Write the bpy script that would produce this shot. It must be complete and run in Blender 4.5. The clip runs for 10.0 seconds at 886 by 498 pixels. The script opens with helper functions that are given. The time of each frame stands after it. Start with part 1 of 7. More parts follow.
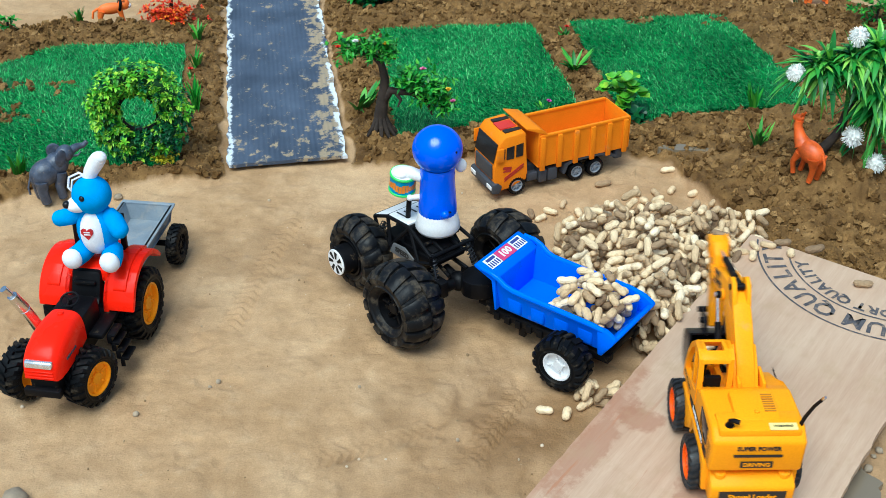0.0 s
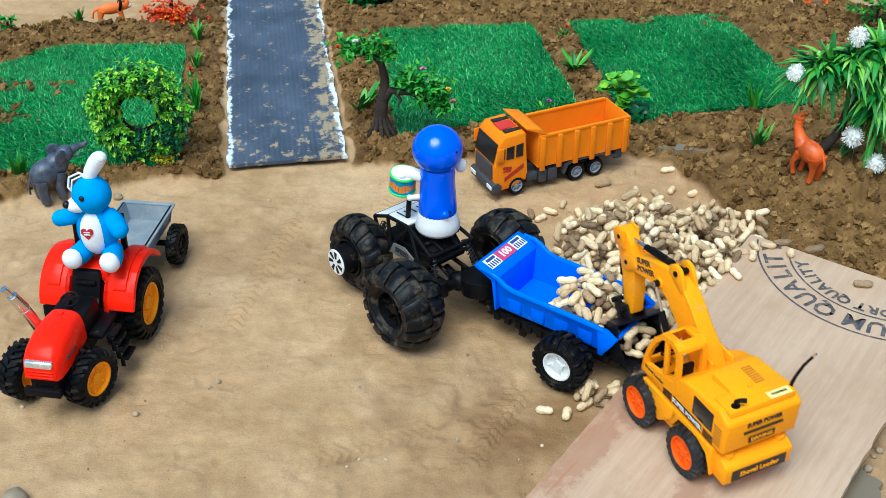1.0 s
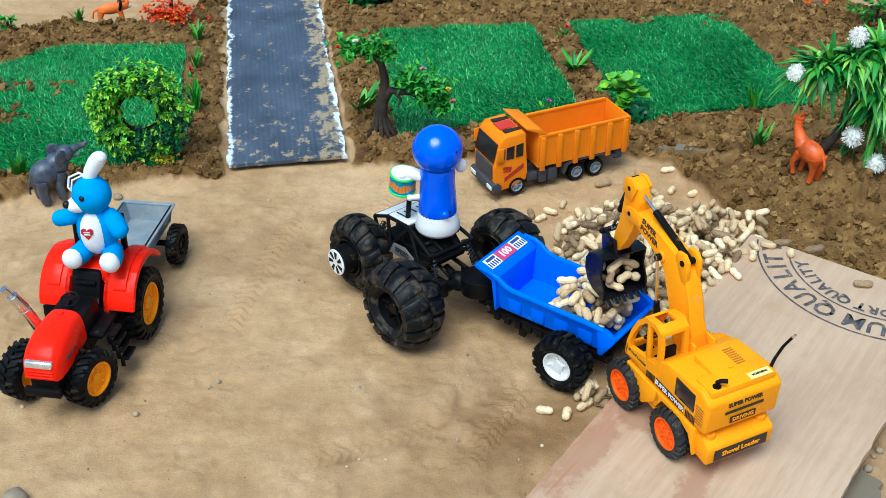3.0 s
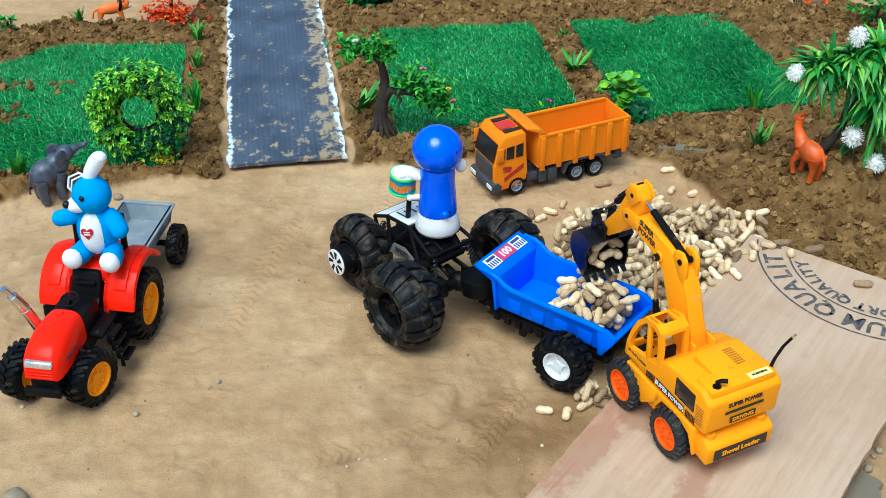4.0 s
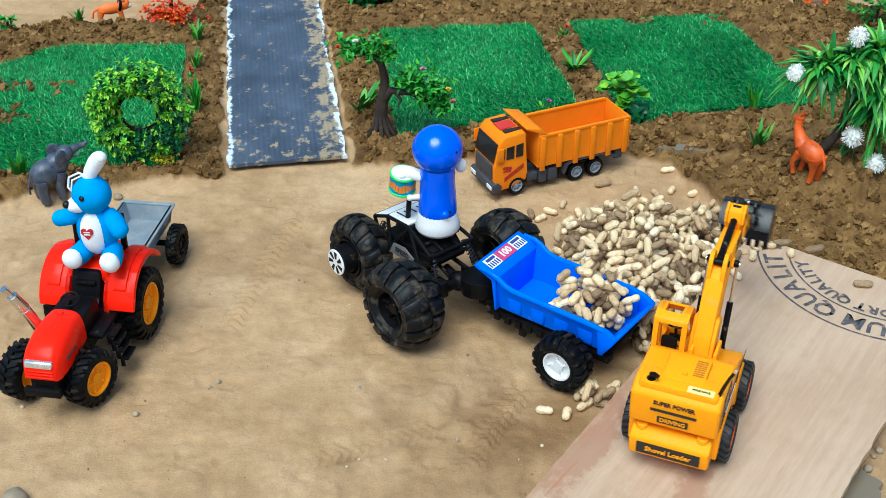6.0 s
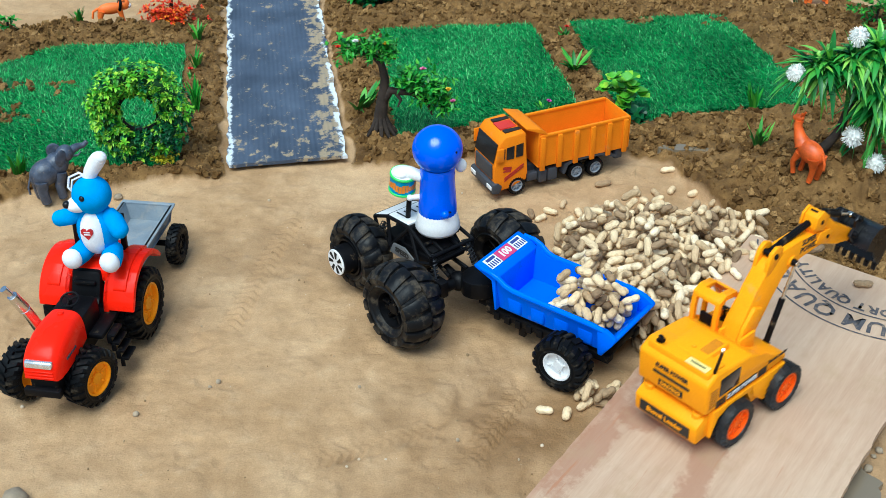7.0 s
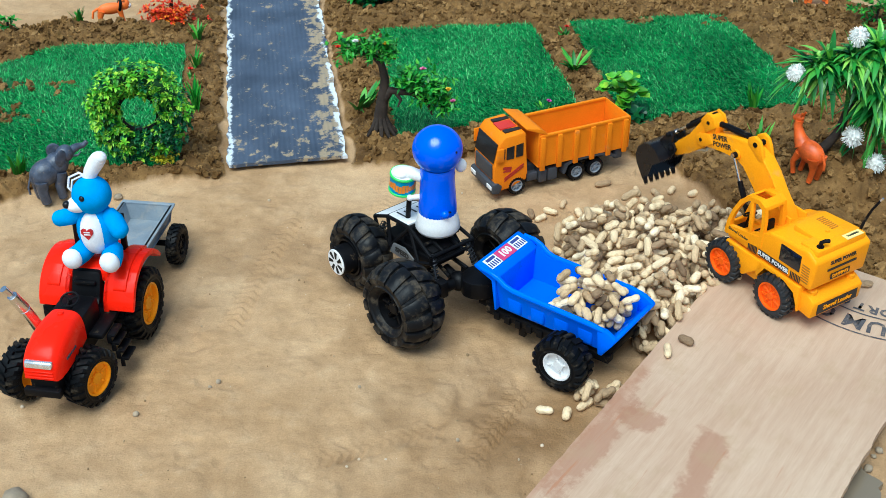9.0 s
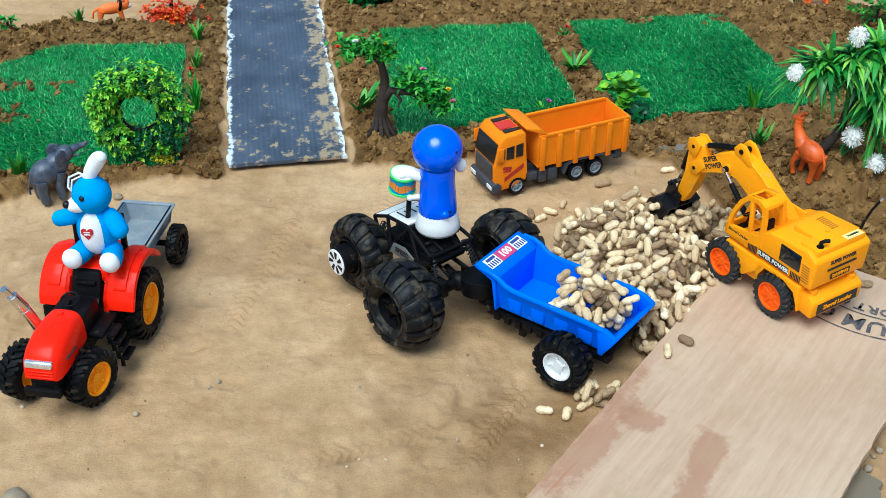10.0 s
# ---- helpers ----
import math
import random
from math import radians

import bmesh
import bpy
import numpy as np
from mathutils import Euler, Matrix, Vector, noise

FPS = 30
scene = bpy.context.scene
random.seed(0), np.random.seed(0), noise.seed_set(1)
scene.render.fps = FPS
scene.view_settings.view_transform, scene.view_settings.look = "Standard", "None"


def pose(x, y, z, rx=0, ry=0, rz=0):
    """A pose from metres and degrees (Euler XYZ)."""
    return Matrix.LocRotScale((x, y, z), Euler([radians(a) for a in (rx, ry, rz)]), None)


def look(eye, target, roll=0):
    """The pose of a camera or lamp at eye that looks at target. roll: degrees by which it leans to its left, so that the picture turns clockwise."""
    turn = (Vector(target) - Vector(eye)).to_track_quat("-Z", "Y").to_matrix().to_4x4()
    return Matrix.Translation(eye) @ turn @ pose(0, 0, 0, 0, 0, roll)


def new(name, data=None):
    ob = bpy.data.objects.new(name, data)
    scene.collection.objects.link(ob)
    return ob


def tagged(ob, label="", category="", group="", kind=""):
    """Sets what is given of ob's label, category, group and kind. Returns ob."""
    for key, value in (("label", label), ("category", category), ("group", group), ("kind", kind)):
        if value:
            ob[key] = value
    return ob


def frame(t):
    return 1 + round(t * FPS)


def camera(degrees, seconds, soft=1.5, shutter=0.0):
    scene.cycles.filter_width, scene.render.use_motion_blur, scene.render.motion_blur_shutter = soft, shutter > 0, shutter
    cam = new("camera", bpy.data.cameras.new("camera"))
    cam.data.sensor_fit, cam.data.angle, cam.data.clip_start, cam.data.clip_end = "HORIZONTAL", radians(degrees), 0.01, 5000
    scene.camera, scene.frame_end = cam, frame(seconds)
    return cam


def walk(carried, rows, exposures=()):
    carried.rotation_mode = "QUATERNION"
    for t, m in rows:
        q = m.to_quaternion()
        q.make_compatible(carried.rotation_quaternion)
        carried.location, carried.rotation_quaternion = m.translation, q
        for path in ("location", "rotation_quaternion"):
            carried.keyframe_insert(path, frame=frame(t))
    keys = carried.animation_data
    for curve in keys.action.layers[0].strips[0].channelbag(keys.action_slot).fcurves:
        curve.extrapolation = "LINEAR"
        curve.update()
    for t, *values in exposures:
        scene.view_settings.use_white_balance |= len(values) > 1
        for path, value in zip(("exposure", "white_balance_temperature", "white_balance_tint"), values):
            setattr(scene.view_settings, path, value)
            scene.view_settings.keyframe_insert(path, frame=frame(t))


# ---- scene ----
# ---------------------------------------------------------------- camera
cam = camera(40.0, 10.0, soft=0.4, shutter=0.5)
CAM = pose(0, 0, 1.1121, 57.147, 0, 0)
walk(cam, [(0, CAM), (10, CAM)], exposures=[(0, 0.26, 5350, -7), (10, 0.26, 5350, -7)])

# ---------------------------------------------------------------- sky and sun
SUN_EL, SUN_AZ = 62, 205          # thin bright overcast, the sun high behind the camera
world = bpy.data.worlds.new("sky")
scene.world = world
world.use_nodes = True
wn = world.node_tree
sky = wn.nodes.new("ShaderNodeTexSky")
sky.sky_type = "NISHITA"
sky.sun_disc = False
sky.sun_elevation, sky.sun_rotation = radians(SUN_EL), radians(SUN_AZ)
sky.dust_density, sky.ozone_density = 4.0, 0.6
wn.links.new(sky.outputs[0], wn.nodes["Background"].inputs[0])
wn.nodes["Background"].inputs[1].default_value = 0.12
sun_data = bpy.data.lights.new("sun", "SUN")
sun_data.energy, sun_data.angle, sun_data.color = 2.3, radians(38), (1.0, 0.97, 0.93)
sun = new("sun", sun_data)
az, el = radians(SUN_AZ), radians(SUN_EL)
sun.matrix_world = look((math.sin(az) * math.cos(el) * 5, math.cos(az) * math.cos(el) * 5, math.sin(el) * 5), (0, 0, 0))


# ---------------------------------------------------------------- materials
def nodes_of(name):
    m = bpy.data.materials.new(name)
    m.use_nodes = True
    return m, m.node_tree, m.node_tree.nodes["Principled BSDF"]


def add(nt, kind, **inputs):
    n = nt.nodes.new(kind)
    for k, v in inputs.items():
        n.inputs[k.replace("_", " ")].default_value = v
    return n


def noise_tex(nt, co, scale, detail=4.0, rough=0.55):
    n = add(nt, "ShaderNodeTexNoise", Scale=scale, Detail=detail, Roughness=rough)
    nt.links.new(co, n.inputs["Vector"])
    return n.outputs["Fac"]


def ramp(nt, fac, stops):
    r = nt.nodes.new("ShaderNodeValToRGB")
    while len(r.color_ramp.elements) < len(stops):
        r.color_ramp.elements.new(0.5)
    for e, (p, c) in zip(r.color_ramp.elements, stops):
        e.position, e.color = p, (*c, 1) if len(c) == 3 else c
    nt.links.new(fac, r.inputs[0])
    return r.outputs[0]


def mix(nt, fac, a, b, blend="MIX"):
    n = nt.nodes.new("ShaderNodeMix")
    n.data_type, n.blend_type = "RGBA", blend
    for sock, v in ((n.inputs[0], fac), (n.inputs[6], a), (n.inputs[7], b)):
        if isinstance(v, (int, float)):
            sock.default_value = v
        elif isinstance(v, tuple):
            sock.default_value = (*v, 1)
        else:
            nt.links.new(v, sock)
    return n.outputs[2]


def mathn(nt, op, a, b=0.5):
    n = nt.nodes.new("ShaderNodeMath")
    n.operation = op
    for sock, v in zip(n.inputs, (a, b)):
        if isinstance(v, (int, float)):
            sock.default_value = v
        else:
            nt.links.new(v, sock)
    return n.outputs[0]


def bump(nt, bs, height, strength, dist):
    b = add(nt, "ShaderNodeBump", Strength=strength, Distance=dist)
    nt.links.new(height, b.inputs["Height"])
    nt.links.new(b.outputs[0], bs.inputs["Normal"])


def scaled(c, k):
    return tuple(min(1.0, v * k) for v in c)


def surface(name, col, rough=0.5, var=0.15, scale=25.0, metal=0.0, dirt=0.0, dirt_col=(0.42, 0.29, 0.16),
            bumps=0.05, fine=400.0, spec=0.5, coat=0.0, rand=0.0):
    """A painted, moulded or grown surface: broad tone changes, fine grain, dust in patches, light relief."""
    m, nt, bs = nodes_of(name)
    co = add(nt, "ShaderNodeTexCoord").outputs["Object"]
    broad = noise_tex(nt, co, scale, 3)
    grain = noise_tex(nt, co, fine, 2)
    c = ramp(nt, broad, [(0.3, scaled(col, 1 - var)), (0.7, scaled(col, 1 + var))])
    c = mix(nt, 0.12, c, ramp(nt, grain, [(0.35, scaled(col, 0.6)), (0.65, scaled(col, 1.3))]))
    if rand:
        info = add(nt, "ShaderNodeObjectInfo").outputs["Random"]
        c = mix(nt, rand, c, ramp(nt, info, [(0.0, scaled(col, 0.55)), (1.0, scaled(col, 1.45))]))
    rr = ramp(nt, broad, [(0.3, (rough * 0.8,) * 3), (0.7, (min(1, rough * 1.25),) * 3)])
    if dirt:
        d = ramp(nt, noise_tex(nt, co, scale * 1.7, 6, 0.7), [(0.62 - dirt * 0.3, (0, 0, 0)), (0.78 - dirt * 0.2, (1, 1, 1))])
        d = mathn(nt, "MULTIPLY", d, min(1.0, 0.35 + dirt))
        c = mix(nt, d, c, dirt_col)
        rr = mix(nt, d, rr, (0.95, 0.95, 0.95))
    nt.links.new(c, bs.inputs["Base Color"])
    nt.links.new(rr, bs.inputs["Roughness"])
    bs.inputs["Metallic"].default_value = metal
    bs.inputs["Specular IOR Level"].default_value = spec
    bs.inputs["Coat Weight"].default_value = coat
    bs.inputs["Coat Roughness"].default_value = 0.12
    if bumps:
        bump(nt, bs, grain, bumps, 0.001)
    return m


def sand_material():
    """Damp tan sand that turns to dug brown soil where the mesh's soil attribute says so."""
    m, nt, bs = nodes_of("sand_and_soil")
    co = add(nt, "ShaderNodeTexCoord").outputs["Object"]
    at = nt.nodes.new("ShaderNodeAttribute")
    at.attribute_name = "soil"
    wet = nt.nodes.new("ShaderNodeAttribute")
    wet.attribute_name = "damp"
    broad, mid, fine = noise_tex(nt, co, 3.5, 5), noise_tex(nt, co, 22, 6, 0.65), noise_tex(nt, co, 420, 3, 0.7)
    sand = ramp(nt, broad, [(0.32, (0.365, 0.218, 0.100)), (0.5, (0.475, 0.303, 0.156)), (0.68, (0.585, 0.400, 0.226))])
    sand = mix(nt, 0.36, sand, ramp(nt, mid, [(0.34, (0.28, 0.160, 0.070)), (0.55, (0.475, 0.303, 0.156)), (0.72, (0.63, 0.445, 0.262))]))
    sand = mix(nt, wet.outputs["Fac"], sand, (0.24, 0.135, 0.056))
    # dark end set low: shade of the crevices is put into the soil colour
    soil = ramp(nt, mid, [(0.3, (0.090, 0.045, 0.013)), (0.55, (0.205, 0.112, 0.036)), (0.75, (0.34, 0.198, 0.072))])
    edge = mathn(nt, "ADD", at.outputs["Fac"], mathn(nt, "MULTIPLY", mathn(nt, "SUBTRACT", mid, 0.5), 0.9))
    c = mix(nt, ramp(nt, edge, [(0.35, (0, 0, 0)), (0.65, (1, 1, 1))]), sand, soil)
    c = mix(nt, 0.26, c, ramp(nt, fine, [(0.3, (0.45, 0.45, 0.45)), (0.7, (1.5, 1.5, 1.5))]), "MULTIPLY")
    nt.links.new(c, bs.inputs["Base Color"])
    nt.links.new(ramp(nt, wet.outputs["Fac"], [(0.0, (0.95,) * 3), (1.0, (0.45,) * 3)]), bs.inputs["Roughness"])
    bs.inputs["Specular IOR Level"].default_value = 0.25
    h = mathn(nt, "ADD", mathn(nt, "MULTIPLY", mid, 2.0), mathn(nt, "MULTIPLY", fine, 0.35))
    bump(nt, bs, h, 0.5, 0.006)
    rough = mathn(nt, "ADD", mathn(nt, "MULTIPLY", at.outputs["Fac"], 0.45), 0.5)
    nt.links.new(rough, bs.inputs["Normal"].links[0].from_node.inputs["Strength"])
    return m


def clod_material():
    m, nt, bs = nodes_of("soil_clod")
    co = add(nt, "ShaderNodeTexCoord").outputs["Object"]
    isl = add(nt, "ShaderNodeNewGeometry").outputs["Random Per Island"]
    # darkest tone also lowered to paint shade between the clods
    c = ramp(nt, isl, [(0.0, (0.095, 0.048, 0.014)), (0.6, (0.215, 0.118, 0.038)), (1.0, (0.34, 0.200, 0.074))])
    fine = noise_tex(nt, co, 260, 4, 0.7)
    c = mix(nt, 0.4, c, ramp(nt, fine, [(0.3, (0.5, 0.5, 0.5)), (0.7, (1.4, 1.4, 1.4))]), "MULTIPLY")
    nt.links.new(c, bs.inputs["Base Color"])
    bs.inputs["Roughness"].default_value = 0.97
    bs.inputs["Specular IOR Level"].default_value = 0.15
    bump(nt, bs, fine, 0.8, 0.003)
    return m


def island_material(name, stops, rough=0.5, spec=0.4, bumps=0.2, fine=300.0, sheen=0.0):
    """Many small joined pieces, each with a tone of its own."""
    m, nt, bs = nodes_of(name)
    isl = add(nt, "ShaderNodeNewGeometry").outputs["Random Per Island"]
    co = add(nt, "ShaderNodeTexCoord").outputs["Object"]
    c = ramp(nt, isl, stops)
    broad = noise_tex(nt, co, 9, 3)
    c = mix(nt, 0.5, c, ramp(nt, broad, [(0.3, (0.65, 0.65, 0.65)), (0.7, (1.3, 1.3, 1.3))]), "MULTIPLY")
    nt.links.new(c, bs.inputs["Base Color"])
    bs.inputs["Roughness"].default_value = rough
    bs.inputs["Specular IOR Level"].default_value = spec
    bs.inputs["Sheen Weight"].default_value = sheen
    if bumps:
        bump(nt, bs, noise_tex(nt, co, fine, 3), bumps, 0.001)
    return m


def plywood_material():
    m, nt, bs = nodes_of("plywood")
    co = add(nt, "ShaderNodeTexCoord").outputs["Object"]
    mp = nt.nodes.new("ShaderNodeMapping")
    mp.inputs["Scale"].default_value = (1.6, 22, 8)
    nt.links.new(co, mp.inputs["Vector"])
    streak = noise_tex(nt, mp.outputs[0], 3.0, 6, 0.62)
    broad = noise_tex(nt, co, 4.5, 4)
    fine = noise_tex(nt, mp.outputs[0], 30.0, 3)
    c = ramp(nt, streak, [(0.28, (0.40, 0.250, 0.152)), (0.5, (0.50, 0.335, 0.215)), (0.72, (0.60, 0.43, 0.295))])
    c = mix(nt, 0.45, c, ramp(nt, broad, [(0.3, (0.43, 0.265, 0.165)), (0.65, (0.60, 0.44, 0.31))]))
    c = mix(nt, 0.07, c, ramp(nt, fine, [(0.4, (0.30, 0.17, 0.10)), (0.6, (0.66, 0.5, 0.36))]))
    # worn reddish stripes towards the near left edge and where wheels have scraped
    sep = nt.nodes.new("ShaderNodeSeparateXYZ")
    nt.links.new(co, sep.inputs[0])
    near = ramp(nt, sep.outputs["X"], [(0.34, (0, 0, 0)), (0.58, (1, 1, 1))])
    torn = noise_tex(nt, mp.outputs[0], 2.2, 5, 0.7)
    stain = mathn(nt, "MULTIPLY", near, ramp(nt, torn, [(0.60, (0, 0, 0)), (0.64, (1, 1, 1))]))
    smear = noise_tex(nt, co, 16, 6, 0.7)                  # wet red-brown smears
    for (cx, cy), (ax, ay), turn in (((0.52, 0.165), (0.095, 0.028), 14), ((0.555, 0.028), (0.16, 0.030), 3), ((0.50, 0.055), (0.030, 0.040), 0)):
        sm = nt.nodes.new("ShaderNodeMapping")
        sm.vector_type = "TEXTURE"
        sm.inputs["Location"].default_value = (cx, cy, 0)
        sm.inputs["Rotation"].default_value = (0, 0, radians(turn))
        sm.inputs["Scale"].default_value = (ax, ay, 1)
        nt.links.new(co, sm.inputs["Vector"])
        dist = nt.nodes.new("ShaderNodeVectorMath")
        dist.operation = "LENGTH"
        nt.links.new(sm.outputs[0], dist.inputs[0])
        shape = mathn(nt, "ADD", dist.outputs["Value"], mathn(nt, "MULTIPLY", mathn(nt, "SUBTRACT", smear, 0.5), 3.2))
        c = mix(nt, mathn(nt, "MULTIPLY", ramp(nt, shape, [(0.55, (1, 1, 1)), (0.9, (0, 0, 0))]), 0.62), c, (0.33, 0.155, 0.085))
    c = mix(nt, mathn(nt, "MULTIPLY", stain, 0.75), c, (0.40, 0.175, 0.085))
    rim = mathn(nt, "MULTIPLY", ramp(nt, mathn(nt, "ADD", sep.outputs["Y"], mathn(nt, "MULTIPLY", torn, 0.06)), [(0.025, (1, 1, 1)), (0.060, (0, 0, 0))]), ramp(nt, sep.outputs["X"], [(0.28, (0, 0, 0)), (0.42, (1, 1, 1))]))
    c = mix(nt, mathn(nt, "MULTIPLY", rim, 0.7), c, (0.36, 0.165, 0.085))
    dust = ramp(nt, noise_tex(nt, co, 14, 6, 0.7), [(0.52, (0, 0, 0)), (0.68, (1, 1, 1))])
    c = mix(nt, mathn(nt, "MULTIPLY", dust, 0.45), c, (0.40, 0.27, 0.145))
    nt.links.new(c, bs.inputs["Base Color"])
    bs.inputs["Roughness"].default_value = 0.62
    bump(nt, bs, fine, 0.25, 0.001)
    return m


def mat_strip_material():
    """Black rubber strip, ribbed across, scuffed to tan with wear, chalky paint along both long edges."""
    m, nt, bs = nodes_of("black_strip")
    co = add(nt, "ShaderNodeTexCoord").outputs["Object"]
    sep = nt.nodes.new("ShaderNodeSeparateXYZ")
    nt.links.new(co, sep.inputs[0])
    mp = nt.nodes.new("ShaderNodeMapping")
    mp.inputs["Scale"].default_value = (1.2, 1.0, 1)
    nt.links.new(co, mp.inputs["Vector"])
    mp2 = nt.nodes.new("ShaderNodeMapping")
    mp2.inputs["Scale"].default_value = (5, 0.7, 1)
    nt.links.new(co, mp2.inputs["Vector"])
    base = ramp(nt, noise_tex(nt, mp.outputs[0], 6, 5), [(0.3, (0.030, 0.041, 0.064)), (0.55, (0.066, 0.086, 0.128)), (0.75, (0.115, 0.140, 0.190))])
    wear_n = noise_tex(nt, mp.outputs[0], 40, 6, 0.68)
    along = ramp(nt, sep.outputs["Y"], [(0.0, (0.06, 0.06, 0.06)), (0.35, (0.02, 0.02, 0.02)), (1.0, (0.01, 0.01, 0.01))])
    wear = ramp(nt, mathn(nt, "ADD", mathn(nt, "ADD", wear_n, along), ramp(nt, sep.outputs["X"], [(0.0, (0, 0, 0)), (0.06, (0.03, 0.03, 0.03)), (0.085, (0.15, 0.15, 0.15))])), [(0.62, (0, 0, 0)), (0.68, (1, 1, 1))])
    c = mix(nt, mathn(nt, "MULTIPLY", wear, 0.8), base, (0.42, 0.315, 0.18))
    scuff = ramp(nt, noise_tex(nt, mp2.outputs[0], 20, 4, 0.7), [(0.6, (0, 0, 0)), (0.72, (1, 1, 1))])
    c = mix(nt, mathn(nt, "MULTIPLY", scuff, 0.35), c, (0.25, 0.25, 0.26))
    rim = ramp(nt, mathn(nt, "ADD", mathn(nt, "ABSOLUTE", sep.outputs["X"]), mathn(nt, "MULTIPLY", mathn(nt, "SUBTRACT", noise_tex(nt, mp.outputs[0], 16, 5, 0.7), 0.5), 0.055)),
               [(0.1015, (0, 0, 0)), (0.1045, (1, 1, 1))])
    flake = ramp(nt, noise_tex(nt, mp.outputs[0], 26, 4, 0.6), [(0.42, (0, 0, 0)), (0.47, (1, 1, 1))])
    c = mix(nt, mathn(nt, "MULTIPLY", mathn(nt, "MULTIPLY", rim, flake), 0.92), c, (0.74, 0.77, 0.80))
    nt.links.new(c, bs.inputs["Base Color"])
    bs.inputs["Roughness"].default_value = 0.62
    w = nt.nodes.new("ShaderNodeTexWave")
    w.bands_direction = "X"
    w.inputs["Scale"].default_value = 32
    w.inputs["Distortion"].default_value = 0.6
    nt.links.new(co, w.inputs["Vector"])
    bump(nt, bs, mathn(nt, "ADD", w.outputs["Fac"], wear_n), 0.3, 0.002)
    return m


def peanut_material():
    m, nt, bs = nodes_of("peanut_shell")
    co = add(nt, "ShaderNodeTexCoord").outputs["Object"]
    info = add(nt, "ShaderNodeObjectInfo").outputs["Random"]
    isl = add(nt, "ShaderNodeNewGeometry").outputs["Random Per Island"]
    r = mathn(nt, "FRACT", mathn(nt, "ADD", info, isl), 0)
    c = ramp(nt, r, [(0.0, (0.20, 0.13, 0.075)), (0.14, (0.40, 0.275, 0.155)), (0.4, (0.62, 0.45, 0.26)), (0.75, (0.80, 0.62, 0.38)), (1.0, (0.90, 0.75, 0.52))])
    mp = nt.nodes.new("ShaderNodeMapping")
    mp.inputs["Scale"].default_value = (0.45, 1.0, 1.0)
    nt.links.new(co, mp.inputs["Vector"])
    v = add(nt, "ShaderNodeTexVoronoi", Scale=330.0)
    nt.links.new(mp.outputs[0], v.inputs["Vector"])
    blot = noise_tex(nt, co, 70, 4, 0.65)
    c = mix(nt, 0.55, c, ramp(nt, blot, [(0.3, (0.55, 0.5, 0.44)), (0.65, (1.2, 1.2, 1.2))]), "MULTIPLY")
    c = mix(nt, 0.35, c, ramp(nt, v.outputs["Distance"], [(0.0, (0.6, 0.54, 0.46)), (0.5, (1.15, 1.15, 1.15))]), "MULTIPLY")
    nt.links.new(c, bs.inputs["Base Color"])
    bs.inputs["Roughness"].default_value = 0.8
    bs.inputs["Specular IOR Level"].default_value = 0.25
    bump(nt, bs, v.outputs["Distance"], 0.7, 0.0015)
    return m


SAND, CLOD, PLY, STRIP, PEANUT = sand_material(), clod_material(), plywood_material(), mat_strip_material(), peanut_material()
YELLOW = surface("excavator_yellow_plastic", (1.0, 0.355, 0.0005), 0.36, 0.05, 14, dirt=0.01, spec=0.09)
ORANGE_RIM = surface("orange_rim_plastic", (0.98, 0.125, 0.002), 0.4, 0.08, 40, spec=0.16)
BLACK = surface("black_plastic", (0.004, 0.004, 0.005), 0.45, 0.2, 30, dirt=0.02, spec=0.13)
BLACK_CLEAN = surface("gloss_black_plastic", (0.006, 0.006, 0.008), 0.28, 0.2, 30, spec=0.3)
RUBBER = surface("tyre_rubber", (0.0035, 0.004, 0.005), 0.48, 0.25, 30, dirt=0.24, dirt_col=(0.13, 0.10, 0.066), bumps=0.2, spec=0.14)
MUDDY = surface("muddy_tyre_rubber", (0.006, 0.0065, 0.008), 0.45, 0.3, 26, dirt=0.44, dirt_col=(0.12, 0.094, 0.064), bumps=0.3, fine=260, spec=0.18)
STEEL = surface("bright_steel", (0.72, 0.72, 0.72), 0.22, 0.05, 30, metal=1.0)
TRUCK_ORANGE = surface("truck_orange_plastic", (0.82, 0.225, 0.003), 0.5, 0.08, 18, dirt=0.06, spec=0.11)
GREY_TRIM = surface("grey_trim_plastic", (0.050, 0.054, 0.066), 0.55, 0.15, 30, dirt=0.08, spec=0.3)
GLASS_DARK = surface("dark_window_plastic", (0.010, 0.012, 0.015), 0.12, 0.1, 10, dirt=0.06)
BLUE = surface("trailer_blue_plastic", (0.002, 0.135, 0.92), 0.38, 0.05, 16, dirt=0.02, spec=0.18)
DOLL_BLUE = surface("gloss_blue_plastic", (0.003, 0.105, 0.90), 0.18, 0.05, 16, bumps=0.0)
WHITE = surface("white_plastic", (0.80, 0.80, 0.80), 0.4, 0.05, 30, dirt=0.06)
RED = surface("tractor_red_plastic", (0.94, 0.012, 0.001), 0.26, 0.05, 16, spec=0.13)
AMBER_RIM = surface("amber_rim_plastic", (1.0, 0.345, 0.001), 0.4, 0.06, 40, spec=0.16)
GREY_METAL = surface("painted_grey_tray", (0.23, 0.27, 0.31), 0.5, 0.2, 20, dirt=0.34, dirt_col=(0.40, 0.37, 0.32))
TEXT_BLACK = surface("black_print", (0.015, 0.014, 0.013), 0.5, 0.1, 30)
TEXT_WHITE = surface("white_print", (0.8, 0.8, 0.8), 0.45, 0.05, 30)
INK = surface("faded_ink", (0.075, 0.07, 0.075), 0.75, 0.3, 60, dirt=0.35, dirt_col=(0.45, 0.31, 0.20))


# ---------------------------------------------------------------- shape helpers
def V(*a):
    return Vector(a)


